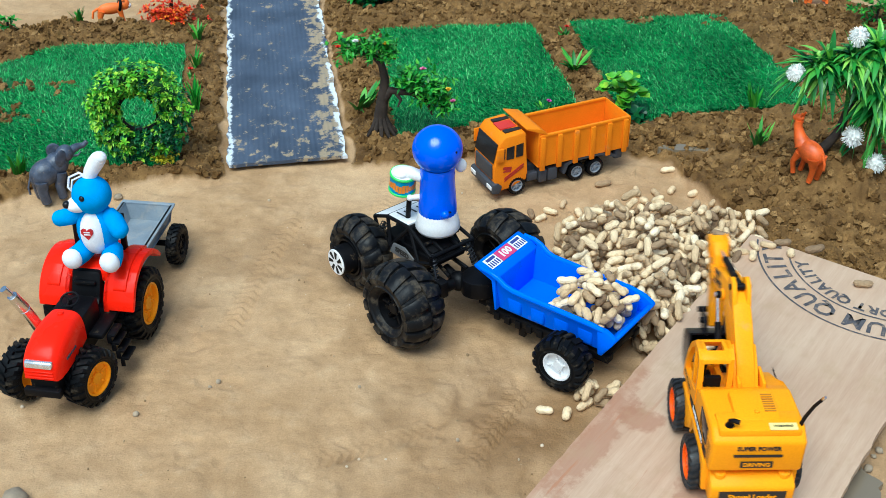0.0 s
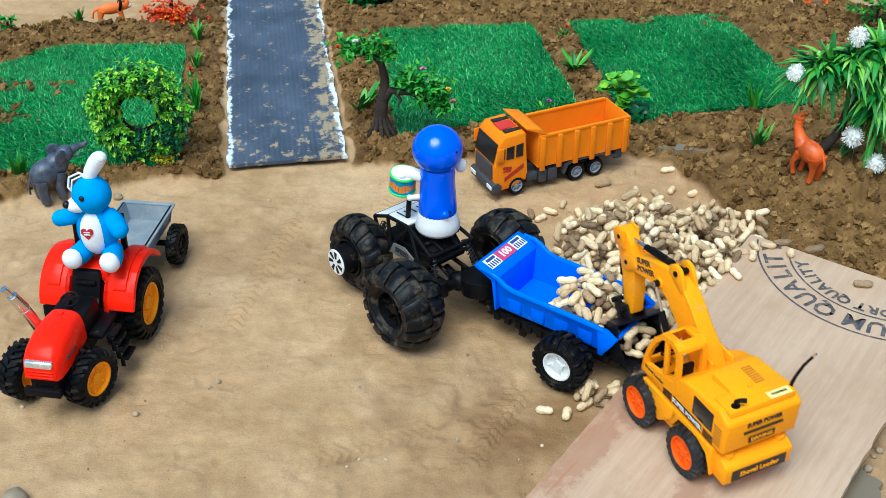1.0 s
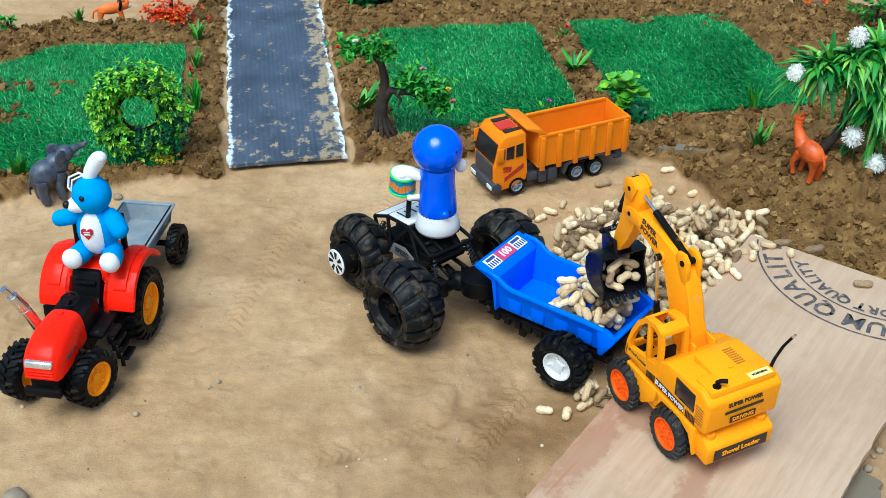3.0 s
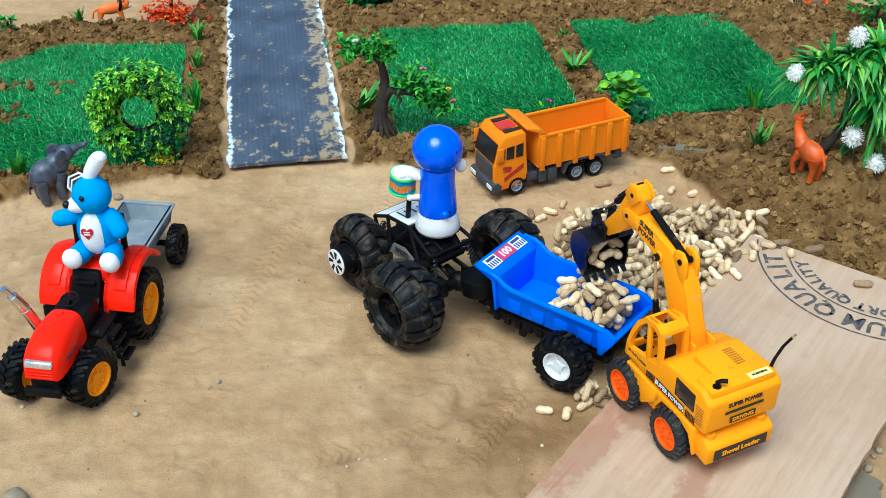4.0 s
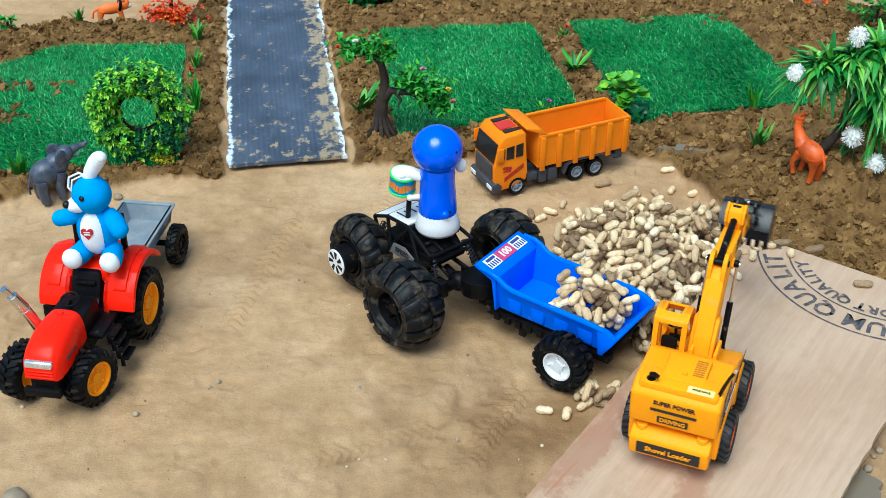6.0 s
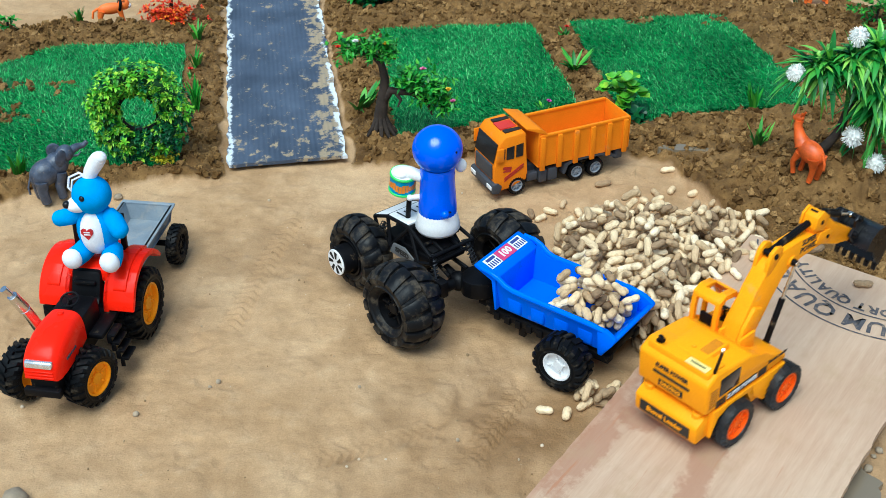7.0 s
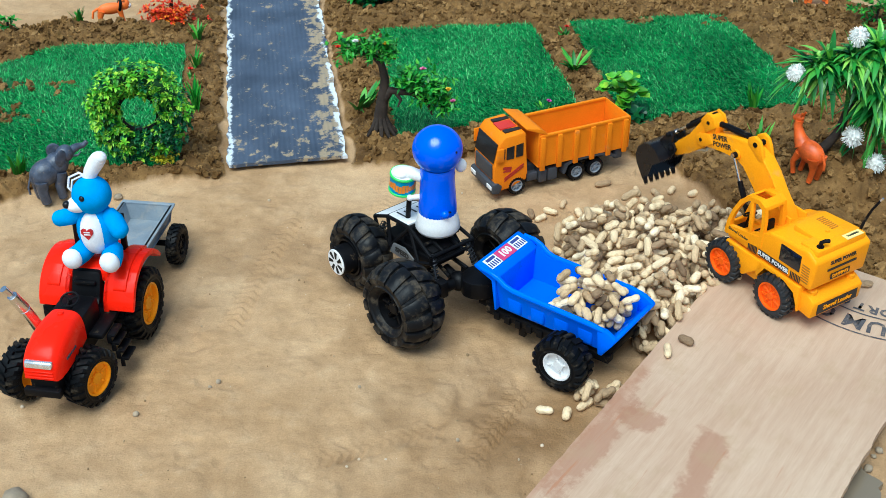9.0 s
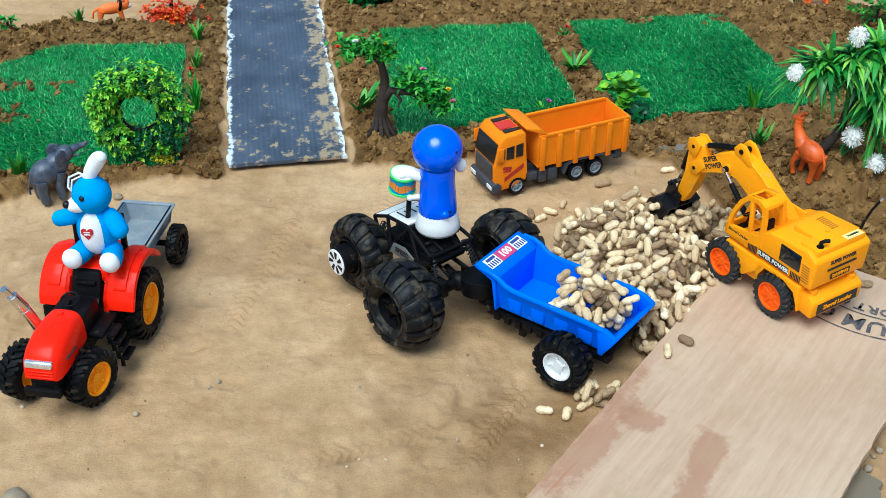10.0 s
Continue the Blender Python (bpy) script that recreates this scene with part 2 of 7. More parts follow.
def finish(bm, name, mats, smooth=35):
    bmesh.ops.recalc_face_normals(bm, faces=bm.faces)
    me = bpy.data.meshes.new(name)
    bm.to_mesh(me)
    bm.free()
    for m in mats if isinstance(mats, (list, tuple)) else [mats]:
        me.materials.append(m)
    if smooth:
        me.shade_smooth()
        me.set_sharp_from_angle(angle=radians(smooth))
    return me


def part(name, bm, mats, parent=None, label="", at=None, smooth=35):
    """Link a bmesh (or ready mesh data) as one mesh object under a thing or a part."""
    me = finish(bm, name, mats, smooth) if isinstance(bm, bmesh.types.BMesh) else bm
    ob = new(name, me)
    if parent is not None:
        ob.parent = parent
    if at is not None:
        ob.matrix_basis = at
    if label:
        ob["label"] = label
    return ob


def thing(name, at, label, category, group="", kind=""):
    ob = new(name)
    ob.empty_display_size = 0.02
    ob.matrix_basis = at
    return tagged(ob, label, category, group, kind)


def merge(bm, verts, faces, mi=0, m=None):
    vs = [bm.verts.new(m @ Vector(v) if m is not None else v) for v in verts]
    made = []
    for f in faces:
        try:
            fc = bm.faces.new([vs[i] for i in f])
            fc.material_index = mi
            made.append(fc)
        except ValueError:
            pass
    return vs, made


def bevel_new(bm, vs, width, seg=2):
    if width > 0:
        es = {e for v in vs for e in v.link_edges}
        mi = next(iter(es)).link_faces[0].material_index
        r = bmesh.ops.bevel(bm, geom=list(es), offset=width, segments=seg, affect="EDGES", profile=0.5, clamp_overlap=True)
        for f in r["faces"]:
            f.material_index = mi


def box(bm, x0, x1, y0, y1, z0, z1, bev=0.0, mi=0, m=None, seg=2):
    vs, _ = merge(bm, [(x, y, z) for z in (z0, z1) for y in (y0, y1) for x in (x0, x1)],
                  [(0, 2, 3, 1), (4, 5, 7, 6), (0, 1, 5, 4), (2, 6, 7, 3), (0, 4, 6, 2), (1, 3, 7, 5)], mi, m)
    bevel_new(bm, vs, bev, seg)


def prism(bm, prof, y0, y1, bev=0.0, mi=0, m=None, taper=1.0, seg=2):
    """A profile in x, z drawn out along y; taper narrows the far (y1) face about its middle."""
    n = len(prof)
    cx, cz = sum(p[0] for p in prof) / n, sum(p[1] for p in prof) / n
    far = [(cx + (x - cx) * taper, y1, cz + (z - cz) * taper) for x, z in prof]
    vs, _ = merge(bm, [(x, y0, z) for x, z in prof] + far,
                  [tuple(range(n)), tuple(range(2 * n - 1, n - 1, -1))] + [(i, (i + 1) % n, n + (i + 1) % n, n + i) for i in range(n)], mi, m)
    bevel_new(bm, vs, bev, seg)


def cyl(bm, a, b, r, r2=None, seg=16, mi=0, bev=0.0, m=None):
    a, b = Vector(a), Vector(b)
    r2 = r if r2 is None else r2
    d = (b - a).normalized()
    p = d.orthogonal().normalized()
    q = d.cross(p)
    ring = [(math.cos(2 * math.pi * i / seg), math.sin(2 * math.pi * i / seg)) for i in range(seg)]
    rows = [(a, r), (b, r2)]
    if bev:
        rows = [(a, r - bev), (a + d * bev, r), (b - d * bev, r2), (b, r2 - bev)]
    verts = [c + (p * x + q * y) * rr for c, rr in rows for x, y in ring]
    k = len(rows)
    faces = [tuple(range(seg)), tuple(range(k * seg - 1, (k - 1) * seg - 1, -1))]
    for j in range(k - 1):
        faces += [(j * seg + i, j * seg + (i + 1) % seg, (j + 1) * seg + (i + 1) % seg, (j + 1) * seg + i) for i in range(seg)]
    merge(bm, verts, faces, mi, m)


def ball(bm, c, r, mi=0, m=None, seg=16, rings=10, warp=None):
    r = (r, r, r) if isinstance(r, (int, float)) else r
    verts = []
    for j in range(rings + 1):
        th = math.pi * j / rings
        for i in range(seg):
            ph = 2 * math.pi * i / seg
            v = Vector((math.sin(th) * math.cos(ph), math.sin(th) * math.sin(ph), math.cos(th)))
            if warp:
                v = warp(v)
            verts.append(Vector((v.x * r[0], v.y * r[1], v.z * r[2])))
    if m is not None:
        verts = [m @ v for v in verts]
    verts = [v + Vector(c) for v in verts]
    faces = [(j * seg + i, j * seg + (i + 1) % seg, (j + 1) * seg + (i + 1) % seg, (j + 1) * seg + i) for j in range(rings) for i in range(seg)]
    vs, _ = merge(bm, verts, faces, mi)
    bmesh.ops.remove_doubles(bm, verts=vs, dist=1e-6)


def lathe(bm, prof, seg=32, mi=0, m=None, closed=True):
    """A profile of (radius, y) turned about the y axis; closed joins its end to its start."""
    n = len(prof)
    verts = [(r * math.cos(2 * math.pi * i / seg), y, r * math.sin(2 * math.pi * i / seg)) for i in range(seg) for r, y in prof]
    faces = []
    for i in range(seg):
        for j in range(n if closed else n - 1):
            a, b = j, (j + 1) % n
            faces.append((i * n + a, i * n + b, ((i + 1) % seg) * n + b, ((i + 1) % seg) * n + a))
    merge(bm, verts, faces, mi, m)


def tube(bm, pts, radii, seg=8, mi=0, m=None):
    pts = [Vector(p) for p in pts]
    if isinstance(radii, (int, float)):
        radii = [radii] * len(pts)
    verts, faces, ref = [], [], None
    for k, (p, r) in enumerate(zip(pts, radii)):
        d = (pts[min(k + 1, len(pts) - 1)] - pts[max(k - 1, 0)]).normalized()
        ref = d.orthogonal().normalized() if ref is None else (ref - d * ref.dot(d)).normalized()
        q = d.cross(ref)
        verts += [p + (ref * math.cos(2 * math.pi * i / seg) + q * math.sin(2 * math.pi * i / seg)) * r for i in range(seg)]
    for k in range(len(pts) - 1):
        faces += [(k * seg + i, k * seg + (i + 1) % seg, (k + 1) * seg + (i + 1) % seg, (k + 1) * seg + i) for i in range(seg)]
    faces += [tuple(range(seg)), tuple(range(len(pts) * seg - 1, (len(pts) - 1) * seg - 1, -1))]
    merge(bm, verts, faces, mi, m)


def lettering(words, size, depth=0.0004, bold=0.0, align="CENTER"):
    """Built-in font letters as mesh data lying in x, y."""
    cu = bpy.data.curves.new("letters", "FONT")
    cu.body, cu.size, cu.extrude, cu.offset = words, size, depth, bold
    cu.align_x, cu.align_y = align, "CENTER"
    cu.resolution_u = 2
    ob = bpy.data.objects.new("letters", cu)
    scene.collection.objects.link(ob)
    me = bpy.data.meshes.new_from_object(ob.evaluated_get(bpy.context.evaluated_depsgraph_get()))
    bpy.data.objects.remove(ob)
    return me


def word(name, words, size, material, parent, at, bold=0.0, label="", depth=0.0003):
    me = lettering(words, size, depth, bold)
    me.materials.clear()
    me.materials.append(material)
    return part(name, me, None, parent, label, at)


# value noise on arrays
TABLE = np.random.RandomState(7).rand(256, 256)


def vnoise(x, y, scale, seed=0):
    x, y = np.asarray(x, float) * scale + seed * 17.3, np.asarray(y, float) * scale + seed * 9.1
    xi, yi = np.floor(x).astype(int), np.floor(y).astype(int)
    fx, fy = x - xi, y - yi
    fx, fy = fx * fx * (3 - 2 * fx), fy * fy * (3 - 2 * fy)
    g = lambda a, b: TABLE[a % 256, b % 256]
    return (g(xi, yi) * (1 - fx) + g(xi + 1, yi) * fx) * (1 - fy) + (g(xi, yi + 1) * (1 - fx) + g(xi + 1, yi + 1) * fx) * fy - 0.5


def smooth(a, b, v):
    t = np.clip((np.asarray(v, float) - a) / (b - a), 0, 1)
    return t * t * (3 - 2 * t)


def inside_soft(poly, x, y):
    """Signed distance to a convex polygon given anticlockwise (positive inside)."""
    d = np.full(np.shape(x), 9.0)
    for (ax, ay), (bx, by) in zip(poly, poly[1:] + poly[:1]):
        ln = math.hypot(bx - ax, by - ay)
        d = np.minimum(d, ((bx - ax) * (y - ay) - (by - ay) * (x - ax)) / ln)
    return d


# ---------------------------------------------------------------- ground
TURF_MID = [(-0.085, 2.112), (0.272, 2.255), (0.206, 2.675), (-0.140, 2.640)]
TURF_RIGHT = [(0.375, 2.188), (0.785, 2.270), (0.715, 2.520), (0.688, 2.735), (0.580, 2.720), (0.300, 2.705)]
TURF_LEFT = [(-1.02, 1.945), (-0.495, 2.005), (-0.588, 2.555), (-0.860, 2.545), (-0.985, 2.420), (-1.050, 2.200)]
BARE = [(-0.935, 2.335, 0.060, 0.030), (-0.880, 2.200, 0.055, 0.022), (-0.820, 2.345, 0.030, 0.010), (0.455, 2.690, 0.030, 0.016), (0.655, 2.700, 0.030, 0.014)]     # soil spilt on the turf
STRIP_NEAR, STRIP_FAR = (-0.292, 2.008), (-0.4185, 2.855)      # middle of the strip's near end and a point further on


def strip_offset(x, y):
    dx, dy = STRIP_FAR[0] - STRIP_NEAR[0], STRIP_FAR[1] - STRIP_NEAR[1]
    ln = math.hypot(dx, dy)
    return ((x - STRIP_NEAR[0]) * dy - (y - STRIP_NEAR[1]) * dx) / ln


def soil_amount(x, y):
    edge = np.interp(x, [-1.2, -0.8, -0.6, -0.43, -0.16, 0.05, 0.2, 0.35, 0.43, 0.47, 0.50, 0.54, 0.60, 0.8, 1.1],
                     [1.80, 1.86, 1.905, 1.955, 1.99, 2.01, 2.05, 2.07, 2.00, 1.90, 1.79, 1.70, 1.60, 1.50, 1.42])
    s = smooth(-0.02, 0.03, y - edge + 0.05 * vnoise(x, y, 14, 3))
    far = np.interp(x, [-1.3, -0.6, -0.55, 0.7, 0.85, 1.3], [2.64, 2.70, 3.2, 3.2, 2.80, 2.74])
    s = s * (1 - smooth(-0.02, 0.03, y - far + 0.05 * vnoise(x, y, 12, 5)))
    s = s * smooth(0.112, 0.135, np.abs(strip_offset(x, y)) + 0.02 * vnoise(x, y, 30, 8))
    return np.where(y > 3.4, 0, s) * (1 - smooth(1.28, 1.55, np.abs(x)))


# old tyre tracks in the sand: start, direction, length, half width, pitch of the lugs
TRACKS = [((0.02, 1.18), 62, 0.20, 0.022, 0.014), ((-0.02, 1.86), 70, 0.13, 0.024, 0.016), ((-0.13, 1.72), 82, 0.26, 0.020, 0.015), ((-0.33, 1.50), 78, 0.34, 0.020, 0.016), ((-0.20, 1.20), 20, 0.22, 0.020, 0.014), ((0.03, 1.80), 12, 0.34, 0.018, 0.014)]


def ground_z(x, y):
    x, y = np.asarray(x, float), np.asarray(y, float)
    z = 0.004 * vnoise(x, y, 3.1, 1) + 0.0022 * vnoise(x, y, 11, 2) + 0.0018 * vnoise(x, y, 34, 4) + 0.0016 * vnoise(x, y, 80, 4) - 0.0028 * smooth(0.22, 0.36, vnoise(x, y, 24, 31))
    flat = (y < 2.1)
    z = z + flat * (0.0085 * np.maximum(0, vnoise(x * 0.7 + y * 0.5, y - 0.4 * x, 13, 41) - 0.08) - 0.0070 * np.maximum(0, vnoise(x + 0.3 * y, y * 0.8, 20, 42) - 0.16) + 0.0018 * vnoise(x, y, 130, 43) + 0.0030 * smooth(0.12, 0.30, vnoise(x, y, 46, 45)) * smooth(0.0, 0.25, vnoise(x, y, 5, 46)))
    for (ax, ay), ang, ln, wd, pitch in TRACKS:
        c, q = math.cos(radians(ang)), math.sin(radians(ang))
        u, v = (x - ax) * c + (y - ay) * q, -(x - ax) * q + (y - ay) * c
        rut = smooth(wd, wd * 0.75, np.abs(v)) * smooth(-0.01, 0.02, u) * smooth(ln + 0.01, ln - 0.02, u) * (0.5 + 0.9 * smooth(-0.25, 0.2, vnoise(x, y, 18, 44)))
        z = z - rut * 0.0034 * (0.6 + 0.9 * np.sin((u + 0.8 * np.abs(v)) * 2 * math.pi / pitch))
    s = soil_amount(x, y)
    lump = 0.016 * vnoise(x, y, 16, 6) + 0.017 * np.abs(vnoise(x, y, 42, 7)) + 0.013 * vnoise(x, y, 85, 9) + 0.007 * vnoise(x, y, 170, 3)
    d = np.maximum.reduce([inside_soft(p, x, y) for p in (TURF_MID, TURF_RIGHT, TURF_LEFT)])
    bank = 0.020 + 0.010 * vnoise(x, y, 6, 11)
    mound = 0.072 * np.exp(-(((x - 0.69) / 0.15) ** 2 + ((y - 1.90) / 0.115) ** 2))
    lane = smooth(0.12, 0.19, np.abs(strip_offset(x, y)))
    z = z + 0.022 * np.exp(-(((x - 0.42) / 0.10) ** 2 + ((y - 1.22) / 0.10) ** 2))       # sand heaped under the plywood
    z = z + s * ((bank + lump) * (0.45 + 0.55 * lane) * smooth(0.012, -0.035, d) + mound)
    z = np.where(d > 0.012, z * 0.3, z)
    return z - 0.004


def build_ground():
    fx = np.arange(-1.30, 1.3001, 0.0040)
    fy = np.arange(0.95, 3.0001, 0.0042)
    out = np.array([0.05, 0.13, 0.3, 0.7, 1.6, 4, 10, 25, 60, 150, 400])
    xs = np.concatenate([(-1.30 - out)[::-1], fx, 1.30 + out])
    ys = np.concatenate([(0.95 - out)[::-1], fy, 3.0 + out])
    X, Y = np.meshgrid(xs, ys)
    Z = ground_z(X, Y)
    n, m = len(xs), len(ys)
    verts = np.stack([X, Y, Z], -1).reshape(-1, 3)
    i = (np.arange(m - 1)[:, None] * n + np.arange(n - 1)[None, :]).reshape(-1)
    faces = np.stack([i, i + 1, i + n + 1, i + n], -1)
    me = bpy.data.meshes.new("ground")
    me.vertices.add(len(verts))
    me.vertices.foreach_set("co", verts.reshape(-1))
    me.loops.add(faces.size)
    me.loops.foreach_set("vertex_index", faces.reshape(-1).astype(np.int32))
    me.polygons.add(len(faces))
    me.polygons.foreach_set("loop_start", np.arange(0, faces.size, 4, dtype=np.int32))
    me.update(calc_edges=True)
    soil = me.attributes.new("soil", "FLOAT", "POINT")
    soil.data.foreach_set("value", soil_amount(X, Y).reshape(-1).astype(np.float32))
    damp = me.attributes.new("damp", "FLOAT", "POINT")
    pond = np.exp(-(((X - 0.50) / 0.10) ** 2 + ((Y - 2.02) / 0.035) ** 2)) + 0.8 * np.exp(-(((X - 0.70) / 0.12) ** 2 + ((Y - 1.15) / 0.12) ** 2))
    low = np.exp(-(((X - 0.13) / 0.20) ** 2 + ((Y - 1.27) / 0.13) ** 2)) + 0.8 * np.exp(-(((X + 0.02) / 0.16) ** 2 + ((Y - 1.50) / 0.12) ** 2))
    streak = vnoise(X * 0.6 + Y * 0.5, Y, 7, 21) + 0.6 * vnoise(X, Y, 19, 22) + 0.35 * vnoise(X, Y, 55, 23)
    wet = np.clip(0.75 * pond + (0.40 * smooth(0.0, 0.5, streak) + 0.62 * low * smooth(-0.35, 0.25, streak)) * (Y < 1.85) * (np.abs(X) < 1.31) * (Y > 0.94), 0, 1)
    damp.data.foreach_set("value", wet.reshape(-1).astype(np.float32))
    me.materials.append(SAND)
    me.shade_smooth()
    tagged(new("ground", me), "tan damp sand turning to dug brown soil", "ground", kind="structure")


build_ground()


def scatter_mesh(name, pieces, material, label, category, kind="stuff", smooth=40, at=None):
    """pieces: (verts, faces) arrays, joined into one mesh."""
    vs, fs, k = [], [], 0
    for v, f in pieces:
        vs.append(v)
        fs += [tuple(i + k for i in face) for face in f]
        k += len(v)
    me = bpy.data.meshes.new(name)
    me.from_pydata(np.concatenate(vs).tolist(), [], fs)
    me.materials.append(material)
    if smooth:
        me.shade_smooth()
    ob = new(name, me)
    if at is not None:
        ob.matrix_basis = at
    return tagged(ob, label, category, kind=kind)


def ico(sub=1):
    b = bmesh.new()
    bmesh.ops.create_icosphere(b, subdivisions=sub, radius=1)
    v = np.array([tuple(p.co) for p in b.verts])
    f = [tuple(q.index for q in face.verts) for face in b.faces]
    b.free()
    return v, f


def build_clods():
    rng = np.random.RandomState(5)
    shapes = (ico(1), ico(2))
    pieces = []
    tries = rng.uniform((-1.15, 1.52), (1.15, 2.95), (74000, 2))
    s = soil_amount(tries[:, 0], tries[:, 1])
    d = np.maximum.reduce([inside_soft(p, tries[:, 0], tries[:, 1]) for p in (TURF_MID, TURF_RIGHT, TURF_LEFT)])
    keep = (s > 0.5 + 0.4 * rng.rand(len(s))) & ((d < -0.005) | ((d < 0.016) & (rng.rand(len(s)) < 0.45)))
    spots = tries[keep][:17000]
    heaps = np.array([(x + a * 0.75 * rng.normal(), y + b * 0.75 * rng.normal()) for x, y, a, b in BARE for _ in range(int(60000 * a * b) + 20)])
    zs = np.concatenate([ground_z(spots[:, 0], spots[:, 1]), np.full(len(heaps), 0.008)])
    spots = np.concatenate([spots, heaps])
    for (x, y), z in zip(spots, zs):
        r = 0.0014 + 0.0080 * rng.rand() ** 5.0
        v0, f0 = shapes[r > 0.0034]
        k = rng.uniform(0.7, 1.25, 3) * r
        w = 1 + 1.05 * np.array([noise.noise(Vector(p) * 3.0 + Vector((x * 40, y * 40, 0))) for p in v0])
        v = v0 * w[:, None] * k
        a = rng.rand() * 6.28
        c, q = math.cos(a), math.sin(a)
        v = v @ np.array([[c, q, 0], [-q, c, 0], [0, 0, 1]])
        pieces.append((v + (x, y, z + 0.3 * r), f0))
    scatter_mesh("soil_clods", pieces, CLOD, "crumbly brown clods of dug soil round the lawns", "soil", smooth=0)


build_clods()


def build_pebbles():
    rng = np.random.RandomState(9)
    v0, f0 = ico(1)
    pieces = []
    for _ in range(380):
        x, y = rng.uniform((-0.8, 1.14), (0.75, 2.0))
        r = 0.0007 + 0.0024 * rng.rand() ** 5
        v = v0 * rng.uniform(0.6, 1.2, 3) * r * (1 + 0.3 * rng.rand(len(v0), 1))
        pieces.append((v + (x, y, float(ground_z(x, y)) + 0.35 * r), f0))
    scatter_mesh("sand_grit", pieces, island_material("grit", [(0.0, (0.20, 0.12, 0.055)), (0.5, (0.36, 0.25, 0.135)), (1.0, (0.62, 0.50, 0.36))], 0.9, 0.2), "small crumbs and grit lying on the sand", "grit")


build_pebbles()


# ---------------------------------------------------------------- lawns, strip, plywood
GRASS = island_material("turf_blades", [(0.0, (0.005, 0.075, 0.011)), (0.5, (0.012, 0.190, 0.029)), (0.85, (0.042, 0.34, 0.064)), (1.0, (0.17, 0.55, 0.17))], 0.42, 0.4, 0.0)
TURF_BASE = surface("turf_backing", (0.008, 0.080, 0.016), 0.9, 0.3, 30)


def build_turf(poly, seed, count):
    rng = np.random.RandomState(seed)
    lo, hi = np.min(poly, 0), np.max(poly, 0)
    bm = bmesh.new()
    edge = []
    for (ax, ay), (bx, by) in zip(poly, poly[1:] + poly[:1]):
        for t in np.linspace(0, 1, 14)[:-1]:
            edge.append((ax + (bx - ax) * t + rng.normal(0, 0.0035), ay + (by - ay) * t + rng.normal(0, 0.0035)))
    n = len(edge)
    merge(bm, [(x, y, 0.002) for x, y in edge] + [(x, y, 0.007) for x, y in edge],
          [tuple(range(2 * n - 1, n - 1, -1))] + [(i, (i + 1) % n, n + (i + 1) % n, n + i) for i in range(n)])
    base = part("lawn", bm, TURF_BASE, smooth=0)
    tagged(base, "rectangle of bright green artificial turf laid on soil", "lawn", "lawns in the garden", "structure")
    pts = rng.uniform(lo - 0.005, hi + 0.005, (count * 2, 2))
    d = inside_soft(poly, pts[:, 0], pts[:, 1])
    spilt = np.max([1.2 - ((pts[:, 0] - x) / a) ** 2 - ((pts[:, 1] - y) / b) ** 2 for x, y, a, b in BARE], 0) + 1.4 * vnoise(pts[:, 0], pts[:, 1], 45, 4)
    pts = pts[(d > -0.004 + 0.014 * vnoise(pts[:, 0], pts[:, 1], 22, seed)) & (spilt < 0.2)][:count]
    m = len(pts)
    lean = 2.2 * vnoise(pts[:, 0], pts[:, 1], 7, seed) + 2.4 + rng.normal(0, 0.8, m)
    ln = rng.uniform(0.008, 0.017, m)
    up = rng.uniform(0.35, 0.8, m)
    w = rng.uniform(0.0007, 0.0013, m)
    dx, dy = np.cos(lean), np.sin(lean)
    b = np.stack([pts[:, 0], pts[:, 1], np.full(m, 0.0068)], -1)
    side = np.stack([-dy, dx, np.zeros(m)], -1) * w[:, None]
    mid = b + np.stack([dx * ln * 0.35, dy * ln * 0.35, ln * up * 0.62], -1)
    tip = b + np.stack([dx * ln * 0.9, dy * ln * 0.9, ln * up * 0.85], -1)
    verts = np.stack([b - side, b + side, mid + side * 0.8, mid - side * 0.8, tip], 1).reshape(-1, 3)
    i = np.arange(m) * 5
    faces = [(a, a + 1, a + 2, a + 3) for a in i] + [(a + 3, a + 2, a + 4) for a in i]
    me = bpy.data.meshes.new("turf_blades")
    me.from_pydata(verts.tolist(), [], faces)
    me.materials.append(GRASS)
    ob = new("turf_blades", me)
    ob.parent = base
    tagged(ob, kind="stuff")


build_turf(TURF_MID, 1, 30000)
build_turf(TURF_RIGHT, 2, 34000)
build_turf(TURF_LEFT, 3, 38000)


